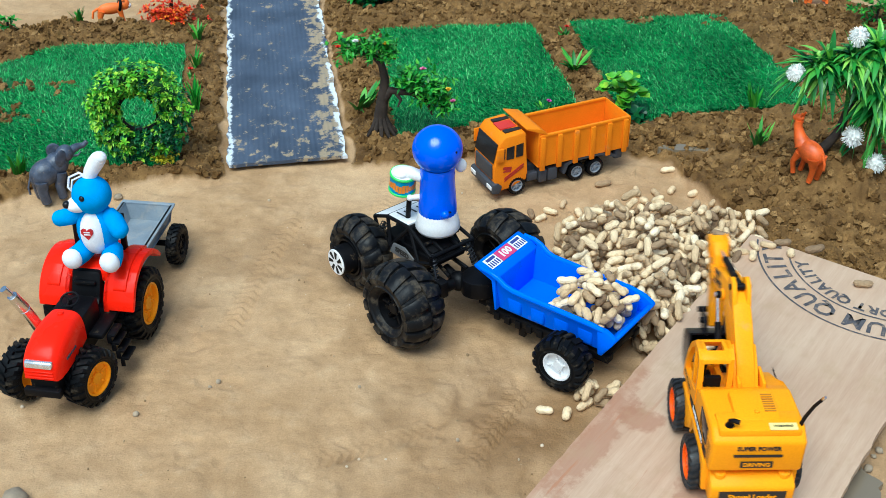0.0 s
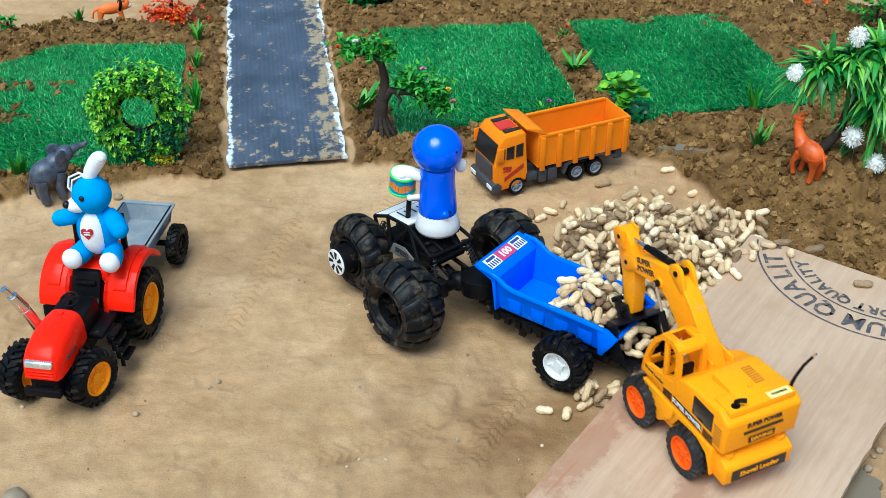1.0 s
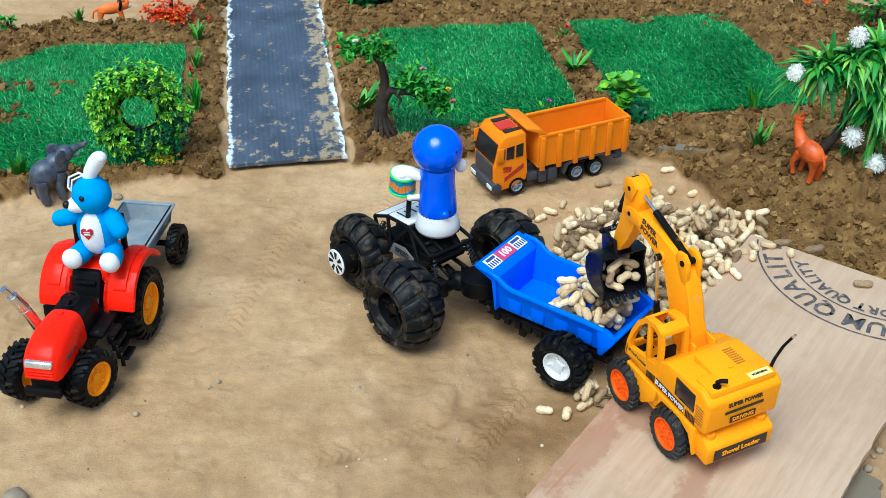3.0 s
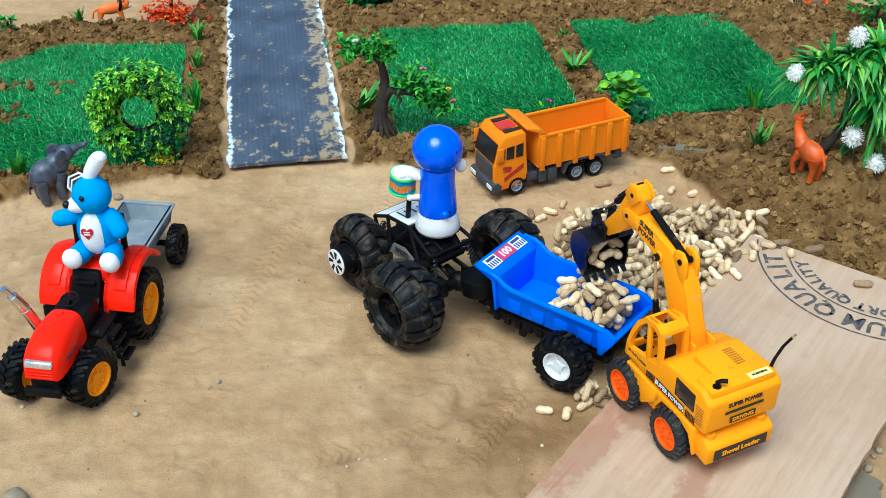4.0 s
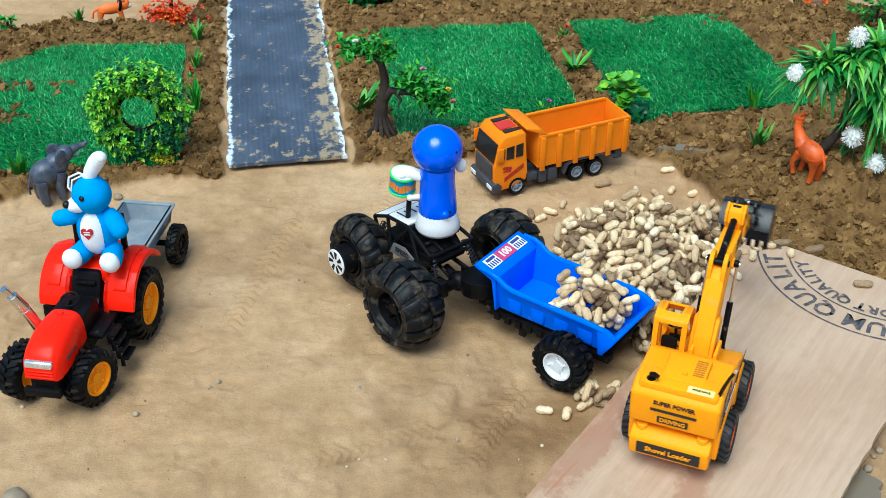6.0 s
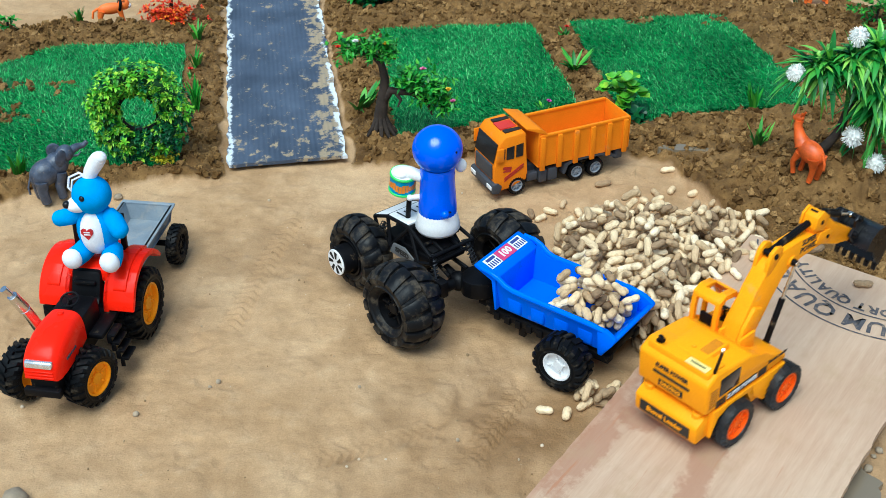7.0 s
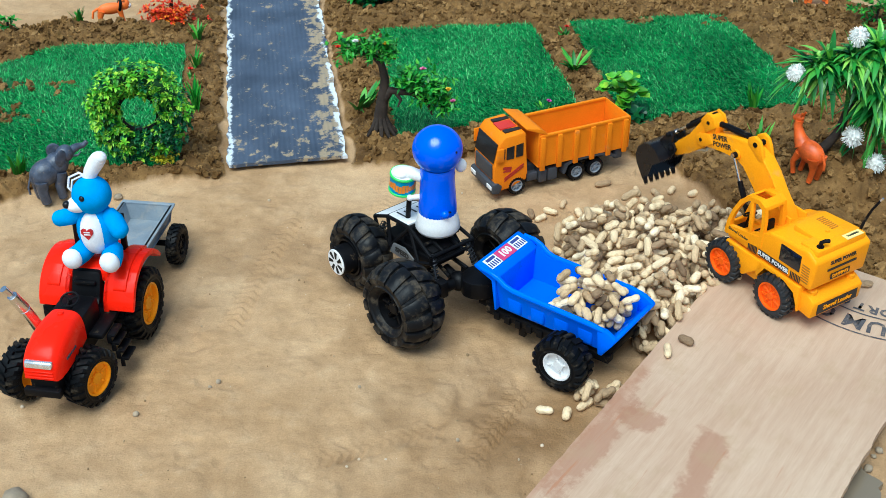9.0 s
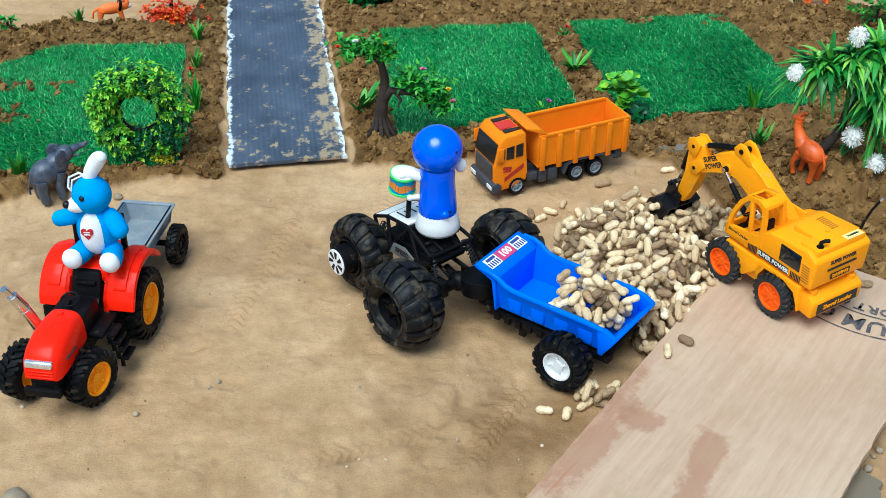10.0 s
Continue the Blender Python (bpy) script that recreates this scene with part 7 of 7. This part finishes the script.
def build_stones():
    """A few small stones and bits of straw lying about."""
    rng = random.Random(14)
    for k, (x, y, r) in enumerate(((-0.585, 1.893, 0.0085), (-0.325, 1.375, 0.0045), (-0.428, 1.300, 0.0050), (-0.335, 1.362, 0.0030), (-0.12, 1.36, 0.003), (0.02, 1.25, 0.003), (-0.545, 1.125, 0.020), (0.56, 1.19, 0.007), (0.585, 1.225, 0.006), (0.60, 1.17, 0.008), (0.575, 1.215, 0.004), (0.555, 1.205, 0.005))):
        bm = bmesh.new()
        ball(bm, (0, 0, 0), (r, r * 0.85, r * 0.75), 0, None, 12, 8, warp=lambda v: v * (1 + 0.18 * noise.noise(v * 1.7 + V(k * 3, 0, 0))))
        ob = part("stone", bm, surface("pale_stone", (0.36, 0.28, 0.19), 0.85, 0.25, 90, bumps=0.4, fine=500, rand=0.5), at=pose(x, y, float(ground_z(x, y)) + r * 0.5, 0, 0, rng.uniform(0, 360)))
        tagged(ob, "small rounded tan stone lying on the sand", "stone", "stones on the sand")
    straw = surface("dry_straw", (0.40, 0.28, 0.14), 0.8, 0.2, 60)
    for k, (x, y, z, ln) in enumerate(((0.330, 2.005, None, 0.05), (0.36, 1.99, None, 0.03), (0.455, 1.492, 0.0445, 0.04), (0.25, 1.40, None, 0.03))):
        bm = bmesh.new()
        a = rng.uniform(0, 6.28) if z is None else 0.1
        tube(bm, [(ln * (u - 0.5) * math.cos(a), ln * (u - 0.5) * math.sin(a) + 0.006 * math.sin(u * 3), 0.0012 * math.sin(u * 7)) for u in (0, 0.25, 0.5, 0.75, 1)], 0.0007, 5)
        ob = part("straw", bm, straw, at=pose(x, y, (float(ground_z(x, y)) + 0.0015) if z is None else z))
        tagged(ob, "thin dry stalk of straw lying flat", "straw", "straws lying about")


build_stones()


def build_puddles():
    """Shallow standing water with a ragged rim: in the wet hollow by the mound and beside the plywood."""
    m, nt, bs = nodes_of("muddy_water")
    bs.inputs["Base Color"].default_value = (0.20, 0.16, 0.11, 1)
    bs.inputs["Roughness"].default_value = 0.06
    rng = random.Random(19)
    for x, y, a, b in ((0.448, 2.045, 0.034, 0.013), (0.490, 2.040, 0.018, 0.008), (0.535, 1.150, 0.030, 0.040)):
        bm = bmesh.new()
        n = 30
        ring = [(a * (1 + rng.uniform(-0.22, 0.22)) * math.cos(2 * math.pi * k / n), b * (1 + rng.uniform(-0.22, 0.22)) * math.sin(2 * math.pi * k / n)) for k in range(n)]
        merge(bm, [(u, v, -0.02) for u, v in ring] + [(u, v, 0) for u, v in ring], [tuple(range(n, 2 * n))] + [(i, (i + 1) % n, n + (i + 1) % n, n + i) for i in range(n)])
        z = max(float(ground_z(x + u * 0.8, y + v * 0.8)) for u, v in ring)
        tagged(part("water", bm, m, at=pose(x, y, z * 0.8 + 0.002), smooth=0), "shallow muddy puddle in wet soil", "puddle", kind="structure")


build_puddles()


# ---------------------------------------------------------------- peanuts
def peanut_mesh(seed):
    rng = random.Random(seed)
    ln, r = rng.uniform(0.023, 0.036) / 2, rng.uniform(0.0056, 0.0069)
    waist = rng.uniform(0.08, 0.26)
    bend = rng.uniform(-0.10, 0.10)
    split = rng.uniform(-0.15, 0.15)
    if seed % 7 == 6:
        ln, waist = ln * 0.68, 0.02
    bm = bmesh.new()
    seg, n = 12, 14
    verts, faces = [], []
    for k in range(n + 1):
        u = -1 + 2 * k / n
        prof = math.sqrt(max(0.0, 1 - abs(u) ** 2.7)) * (1 - waist * math.exp(-((u - split) / 0.30) ** 2)) * (1 + 0.06 * u)
        for i in range(seg):
            a = 2 * math.pi * i / seg
            rr = r * prof * (1 + 0.05 * noise.noise(V(u * 3, math.cos(a) * 1.4, math.sin(a) * 1.4 + seed)))
            verts.append((u * ln, rr * math.cos(a) + bend * ln * (1 - u * u), rr * math.sin(a)))
    for k in range(n):
        faces += [(k * seg + i, k * seg + (i + 1) % seg, (k + 1) * seg + (i + 1) % seg, (k + 1) * seg + i) for i in range(seg)]
    vs, _ = merge(bm, verts, faces)
    bmesh.ops.remove_doubles(bm, verts=vs, dist=1e-5)
    return finish(bm, "peanut", PEANUT, 80), ln, r


NUTS = [peanut_mesh(k) for k in range(14)]
NUT_LABELS = ("unshelled peanut with pale tan netted shell", "whole peanut in dusty beige shell")


def place_nut(kind, m, where, group):
    ob = part("peanut", NUTS[kind][0], None, None, "", m)
    return tagged(ob, where, "peanut", group)


class Heap:
    """Lays peanuts one on another over a height map; x, y in the heap's own space."""

    def __init__(self, x0, x1, y0, y1, floor, step=0.003):
        self.x0, self.y0, self.step = x0, y0, step
        self.nx, self.ny = int((x1 - x0) / step) + 1, int((y1 - y0) / step) + 1
        gx, gy = np.meshgrid(x0 + step * np.arange(self.nx), y0 + step * np.arange(self.ny), indexing="ij")
        self.h = np.asarray(floor(gx, gy), float) + 0 * gx

    def at(self, x, y):
        i = min(max(int(round((x - self.x0) / self.step)), 0), self.nx - 1)
        j = min(max(int(round((y - self.y0) / self.step)), 0), self.ny - 1)
        return self.h[i, j]

    def drop(self, x, y, yaw, kind):
        _, ln, r = NUTS[kind]
        c, s = math.cos(yaw), math.sin(yaw)
        fore = max(self.at(x + c * ln * k - s * w, y + s * ln * k + c * w) for k in (0.2, 0.5, 0.8) for w in (-0.003, 0.003))
        back = max(self.at(x - c * ln * k - s * w, y - s * ln * k + c * w) for k in (0.2, 0.5, 0.8) for w in (-0.003, 0.003))
        tilt = math.atan2(fore - back, ln * 1.1)
        tilt = max(-0.75, min(0.75, tilt))
        z = (fore + back) / 2 + r * 0.86
        for k in np.linspace(-0.9, 0.9, 9):
            for w in np.linspace(-0.85, 0.85, 5):
                px, py = x + c * ln * k - s * r * w, y + s * ln * k + c * r * w
                i, j = int(round((px - self.x0) / self.step)), int(round((py - self.y0) / self.step))
                if 0 <= i < self.nx and 0 <= j < self.ny:
                    self.h[i, j] = max(self.h[i, j], z + math.sin(tilt) * ln * k + r * 0.8 * math.sqrt(1 - w * w * 0.9))
        return Matrix.Translation((x, y, z)) @ Matrix.Rotation(yaw, 4, "Z") @ Matrix.Rotation(-tilt, 4, "Y")


HEAP_POLY = [(0.275, 1.385), (0.350, 1.455), (0.545, 1.715), (0.510, 1.755), (0.40, 1.790), (0.27, 1.775), (0.185, 1.740), (0.165, 1.68), (0.235, 1.545)]


def build_heap():
    rng = random.Random(11)
    heap = Heap(0.10, 0.60, 1.38, 1.98, ground_z)
    placed = []
    tries = 0
    while len(placed) < 1500 and tries < 30000:
        tries += 1
        x, y = rng.uniform(0.14, 0.56), rng.uniform(1.42, 1.92)
        d = float(inside_soft(HEAP_POLY, np.float64(x), np.float64(y)))
        if d < 0.004 or rng.random() > 0.25 + 8 * d:
            continue
        best, yy0 = None, y
        for _ in range(5):
            xx, yy = x + rng.gauss(0, 0.016), y + rng.gauss(0, 0.016)
            z = heap.at(xx, yy)
            if float(inside_soft(HEAP_POLY, np.float64(xx), np.float64(yy))) > 0.0 and (best is None or z < best[0]):
                best = (z, xx, yy)
        if best is None or best[0] > 0.006 + 0.24 * min(d, 0.062) * float(smooth(1.80, 1.66, yy0)) * (0.45 if best[1] > 0.32 and best[2] > 1.64 else 1.0):
            continue
        kind = rng.randrange(14)
        placed.append((kind, heap.drop(best[1], best[2], rng.uniform(0, 6.283), kind)))
    buried = placed[:-120]
    pieces = []
    for kind, m in buried:
        me = NUTS[kind][0]
        co = np.array([tuple(m @ v.co) for v in me.vertices])
        pieces.append((co, [tuple(p.vertices) for p in me.polygons]))
    if pieces:
        scatter_mesh("peanut_heap", pieces, PEANUT, "lower layer of the heap of unshelled peanuts", "peanuts")
    for k, (kind, m) in enumerate(placed[-120:]):
        place_nut(kind, m, NUT_LABELS[k % 2] + " in the heap", "peanuts in the heap")
    return heap


MAIN_HEAP = build_heap()

# stray peanuts on the sand, on the board and under the trailer: x, y, turn, what they lie on
STRAY = [(0.293, 1.938, 20, 0), (0.352, 1.915, 95, 0), (0.420, 1.990, 10, 0), (0.416, 1.918, 60, 0), (0.452, 1.905, 35, 0), (0.385, 1.905, 110, 0),
         (0.300, 1.855, 30, 0), (0.215, 1.868, 70, 0), (0.190, 1.845, 150, 0), (0.172, 1.825, 40, 0), (0.240, 1.842, 100, 0), (0.360, 1.880, 140, 0),
         (0.480, 1.860, 50, 0), (0.345, 1.830, 15, 0), (0.395, 1.835, 75, 0), (0.440, 1.825, 120, 0), (0.265, 1.810, 45, 0), (0.495, 1.800, 5, 0), (0.225, 1.800, 130, 0), (0.315, 1.812, 160, 0), (0.540, 1.770, 25, 0), (0.362, 1.808, 95, 0), (0.155, 1.840, 100, 0), (0.142, 1.307, 170, 0), (0.172, 1.300, 75, 0)]
STRAY_BOARD = [(0.0629, 0.0291, 200), (0.036, 0.020, 230), (0.0197, 0.0369, 285), (0.0004, 0.0527, 130), (0.022, 0.0759, 205), (-0.0109, 0.1019, 140), (0.036, 0.1979, 300), (0.1227, 0.004, 195), (0.1234, 0.0279, 235)]


def build_strays():
    rng = random.Random(21)
    for k, (x, y, a, _) in enumerate(STRAY):
        kind = (k * 5) % 14
        z = float(ground_z(x, y)) + NUTS[kind][2] * 0.85
        place_nut(kind, pose(x, y, z, rng.uniform(0, 360), 0, a), NUT_LABELS[k % 2] + " lying on sand", "stray peanuts")
    for k, (x, y, a) in enumerate(STRAY_BOARD):
        kind = (k * 3 + 1) % 14
        place_nut(kind, BOARD_M @ pose(x, y, NUTS[kind][2] * 0.92, rng.uniform(0, 360), 0, a), NUT_LABELS[k % 2] + " on the plywood", "stray peanuts")
    small = Heap(0.10, 0.34, 1.22, 1.44, ground_z)
    for k in range(13):
        x, y = 0.222 + rng.gauss(0, 0.016), 1.335 + rng.gauss(0, 0.020)
        kind = (k * 3 + 2) % 14
        place_nut(kind, small.drop(x, y, rng.uniform(0, 6.28), kind), NUT_LABELS[k % 2] + " beside the trailer wheel", "peanuts by the trailer wheel")


build_strays()


def build_load():
    """Peanuts in the tub, heaped towards the tail."""
    rng = random.Random(33)
    load = Heap(-0.12, 0.10, -0.055, 0.055, lambda x, y: 0.0605 + 0 * x)
    done = tries = 0
    placed = []
    while done < 200 and tries < 16000:
        tries += 1
        x, y = rng.uniform(-0.092, 0.030), rng.uniform(-0.044, 0.044)
        lim = 0.0765 - 0.004 * (abs(y) / 0.045) ** 2 - 0.026 * smooth(-0.020, 0.034, x) - 0.014 * smooth(-0.040, -0.090, x)
        z = load.at(x, y)
        if z > lim:
            continue
        kind = rng.randrange(14)
        yaw = rng.uniform(0, 6.283)
        ln = NUTS[kind][1]
        if abs(y + math.sin(yaw) * ln) > 0.048 or abs(y - math.sin(yaw) * ln) > 0.048 or x - abs(math.cos(yaw)) * ln < -0.101:
            continue
        placed.append((kind, TRAILER_AT @ load.drop(x, y, yaw, kind)))
        done += 1
    lower = []
    for kind, m in placed[:-100]:
        me = NUTS[kind][0]
        lower.append((np.array([tuple(m @ v.co) for v in me.vertices]), [tuple(q.vertices) for q in me.polygons]))
    if lower:
        scatter_mesh("peanut_load", lower, PEANUT, "lower layer of peanuts in the blue trailer", "peanuts")
    for k, (kind, m) in enumerate(placed[-100:]):
        place_nut(kind, m, NUT_LABELS[k % 2] + " in the blue trailer", "peanuts in the trailer")
    return load


LOAD = build_load()


# ---------------------------------------------------------------- the moving things
# seconds, x, y, turn of the excavator on the plywood
DRIVE = [(0, 0.4839, 0.1823, -144.4), (0.1, 0.4874, 0.1800, -134.9), (0.2, 0.4913, 0.1783, -126.9), (0.3, 0.4949, 0.1764, -121.5), (0.8, 0.4965, 0.1767, -121.5), (1, 0.4710, 0.1344, -119.3), (1.4, 0.4544, 0.1024, -118.7),
         (1.5, 0.4525, 0.1004, -118.6), (5.2, 0.4525, 0.1004, -118.6), (5.3, 0.4509, 0.0942, -122.7), (5.4, 0.4487, 0.0888, -129.7), (5.5, 0.4476, 0.0968, -143.0), (5.6, 0.4460, 0.1031, -148.3), (5.7, 0.4451, 0.1084, -152.2),
         (6.2, 0.4660, 0.1102, -177.3), (6.6, 0.4765, 0.1067, -192.3), (6.8, 0.4430, 0.1168, -192.4), (7, 0.4018, 0.1282, -192.6), (7.5, 0.2647, 0.1605, -192.7), (7.7, 0.2119, 0.1712, -191.5), (7.8, 0.1955, 0.1724, -188.8),
         (7.9, 0.1314, 0.1833, -167.2), (8, 0.1115, 0.1858, -155.5), (8.1, 0.1128, 0.1813, -147.5), (8.2, 0.1160, 0.1788, -140.4), (8.3, 0.1173, 0.1783, -128.4), (8.4, 0.1250, 0.1821, -120.2), (8.5, 0.1244, 0.1813, -118.4),
         (8.8, 0.1244, 0.1813, -118.4), (8.9, 0.1055, 0.0843, -112.7), (10, 0.1055, 0.0843, -112.7)]
# seconds, boom, stick, direction in which the bucket opens, all in degrees over the machine's forward axis
ARM = [(0.0, 48.1, -7.5, 154), (0.3, 49.7, -7.5, 154), (1.0, 49.7, -4.5, 155), (1.5, 51.1, -6.4, 155.5), (2.0, 58.0, -1.0, 157), (2.5, 73.1, 17.4, 163.5), (2.7, 77.4, 22.6, 167), (3.3, 77.0, 31, 177), (3.8, 75.2, 42, 188),
       (4.0, 74.7, 47.2, 192), (4.1, 74.6, 52, 200), (4.3, 74.3, 59, 214), (4.5, 74.2, 68.8, 228), (4.7, 74.0, 70.4, 228), (5.0, 73.0, 69.5, 228), (5.3, 71.4, 69, 227), (5.5, 68.2, 68, 226), (5.7, 66.2, 67.5, 225), (6.8, 63.7, 68, 225),
       (7.2, 64.2, 69, 225), (7.6, 63.2, 68, 225), (8.0, 61.5, 67, 224), (8.4, 61.3, 67.5, 224), (8.8, 60.5, 66.0, 224), (8.9, 57.6, 61, 221), (9.0, 53.1, 54.0, 216.8), (9.3, 41.0, 37.5, 206), (9.5, 38.0, 28.5, 201), (9.7, 36.7, 25.3, 199), (10.0, 36.1, 24.6, 198.6)]


def table(rows, t):
    ts = [r[0] for r in rows]
    return [float(np.interp(t, ts, [r[k] for r in rows])) for k in range(1, len(rows[0]))]


def spin(p, deg):
    a = radians(deg)
    return (p[0] * math.cos(a) - p[1] * math.sin(a), p[0] * math.sin(a) + p[1] * math.cos(a))


def arm_pose(p, deg):
    return pose(p[0], ARM_Y, p[1], 0, -deg, 0)


def strut(a, b, y):
    """Lies at a along the line to b, in the plane at y."""
    return pose(a[0], y + ARM_Y, a[1], 0, -math.degrees(math.atan2(b[1] - a[1], b[0] - a[0])), 0)


def arm_state(t):
    boom, stick, bucket = table(ARM, t)
    add2 = lambda p, q: (p[0] + q[0], p[1] + q[1])
    elbow = add2(BOOM_PIVOT, spin(STICK_PIVOT, boom))
    wrist = add2(elbow, spin(BUCKET_PIN, stick))
    return boom, stick, bucket, elbow, wrist, add2


def motions():
    steps = [round(0.1 * k, 1) for k in range(101)]
    base = {t: BOARD_M @ pose(*table(DRIVE, t)[:2], 0, 0, 0, table(DRIVE, t)[2]) for t in steps}
    walk(EXC["ex"], [(t, base[t]) for t in steps])
    # wheels roll with the ground covered on their own side
    for w in EXC["wheels"]:
        x, y, _ = w.matrix_basis.translation
        turn, rows, prev = 0.0, [], None
        for t in steps:
            spot = base[t] @ V(x, y, 0)
            if prev is not None:
                fwd = base[t].to_3x3() @ V(1, 0, 0)
                turn += math.degrees((spot - prev).dot(fwd) / EX_R)
            prev = spot
            rows.append((t, pose(x, y, EX_Z, 0, turn, 0)))
        walk(w, rows)
    rows = {k: [] for k in ("boom", "stick", "bucket", "sb", "sr", "bb", "br")}
    lifts = [[] for _ in EXC["boom_cyls"]]
    scoop = {}
    for t in steps:
        boom, stick, bucket, elbow, wrist, add2 = arm_state(t)
        rows["boom"].append((t, arm_pose(BOOM_PIVOT, boom)))
        rows["stick"].append((t, arm_pose(elbow, stick)))
        rows["bucket"].append((t, arm_pose(wrist, bucket)))
        scoop[t] = base[t] @ arm_pose(wrist, bucket)
        knee, pin = add2(BOOM_PIVOT, spin(KNEE_PIN, boom)), add2(elbow, spin(STICK_PIN, stick))
        rows["sb"].append((t, strut(knee, pin, 0)))
        rows["sr"].append((t, strut(pin, knee, 0)))
        top, link = add2(elbow, spin((0.030, 0.033), stick)), add2(wrist, spin(LINK_PIN, bucket))
        rows["bb"].append((t, strut(top, link, 0)))
        rows["br"].append((t, strut(link, top, 0)))
        lug = add2(BOOM_PIVOT, spin(BOOM_CYL_PIN, boom))
        for k, (s, _) in enumerate(EXC["boom_cyls"]):
            lifts[k].append((t, strut(BOOM_CYL_FOOT, lug, s * 0.0185), strut(lug, BOOM_CYL_FOOT, s * 0.0185)))
    for key in ("boom", "stick", "bucket"):
        walk(EXC[key], rows[key])
    walk(EXC["stick_cyl"][0], rows["sb"])
    walk(EXC["stick_cyl"][1], rows["sr"])
    walk(EXC["bucket_cyl"][0], rows["bb"])
    walk(EXC["bucket_cyl"][1], rows["br"])
    for k, (s, (barrel, rod)) in enumerate(EXC["boom_cyls"]):
        walk(barrel, [(t, a) for t, a, b in lifts[k]])
        walk(rod, [(t, b) for t, a, b in lifts[k]])
    # peanuts carried in the bucket, tipped into the trailer
    rng = random.Random(77)
    nest = [(0.80 * a, b, 0.84 * c + 0.010, d) for a, b, c, d in ((-0.026, 0.018, 0.036, 30), (-0.028, -0.016, 0.034, 100), (-0.020, 0.000, 0.052, 60), (-0.016, 0.020, 0.056, 150), (-0.016, -0.021, 0.050, 20),
            (-0.006, 0.006, 0.034, 75), (-0.004, -0.016, 0.036, 130), (0.002, 0.018, 0.046, 45), (0.004, -0.004, 0.056, 95), (0.006, -0.020, 0.060, 10), (0.008, 0.014, 0.064, 120))]
    for k, (x, y, z, a) in enumerate(nest):
        kind = (k * 5 + 3) % 14
        ob = place_nut(kind, Matrix.Identity(4), NUT_LABELS[k % 2] + " in the black bucket", "peanuts in the bucket")
        seat = pose(x, y, z) @ Euler((rng.uniform(0, 6.28), rng.uniform(-0.5, 0.5), radians(a))).to_matrix().to_4x4()
        go = 4.2 + 0.1 * (k % 4)
        land = go + 0.3
        spot = (rng.uniform(-0.064, 0.000), rng.uniform(-0.024, 0.024))
        rest = TRAILER_AT @ LOAD.drop(spot[0], spot[1], rng.uniform(0, 6.28), kind)
        first = scoop[round(go, 1)] @ seat
        q0, q1 = first.to_quaternion(), rest.to_quaternion()
        out = []
        for t in steps:
            if t <= go:
                m = scoop[t] @ seat
            elif t >= land:
                m = rest
            else:
                u = (t - go) / (land - go)
                p = first.translation.lerp(rest.translation, u)
                p.z = first.translation.z + (rest.translation.z - first.translation.z) * u * u
                m = Matrix.Translation(p) @ q0.slerp(q1, u).to_matrix().to_4x4()
            out.append((t, m))
        walk(ob, out)
    # three that roll off the full load: one to the sand, two to the plywood
    spill = [(4.9, 5.3, pose(0.232, 1.322, 0.020, 20, 0, 40), (0.195, 1.335, 0.10)), (4.7, 5.1, BOARD_M @ pose(0.3514, 0.0263, 0.0064, 20, 0, 210), (0.315, 1.435, 0.09)),
             (4.7, 5.1, BOARD_M @ pose(0.3156, 0.0377, 0.0064, 20, 0, 85), (0.325, 1.450, 0.09))]
    for k, (start, land, rest, via) in enumerate(spill):
        kind = (3, 10, 8)[k]
        ob = place_nut(kind, Matrix.Identity(4), NUT_LABELS[k % 2] + " fallen from the load", "stray peanuts")
        first = TRAILER_AT @ pose(-0.086, (0.030, -0.024, 0.0)[k], 0.100, 0, 8, 70)
        q0, q1 = first.to_quaternion(), rest.to_quaternion()
        out = []
        for t in steps:
            u = min(1.0, max(0.0, (t - start) / (land - start)))
            p = first.translation * (1 - u) ** 2 + Vector(via) * 2 * u * (1 - u) + rest.translation * u * u
            out.append((t, Matrix.Translation(p) @ q0.slerp(q1, u).to_matrix().to_4x4()))
        walk(ob, out)


motions()
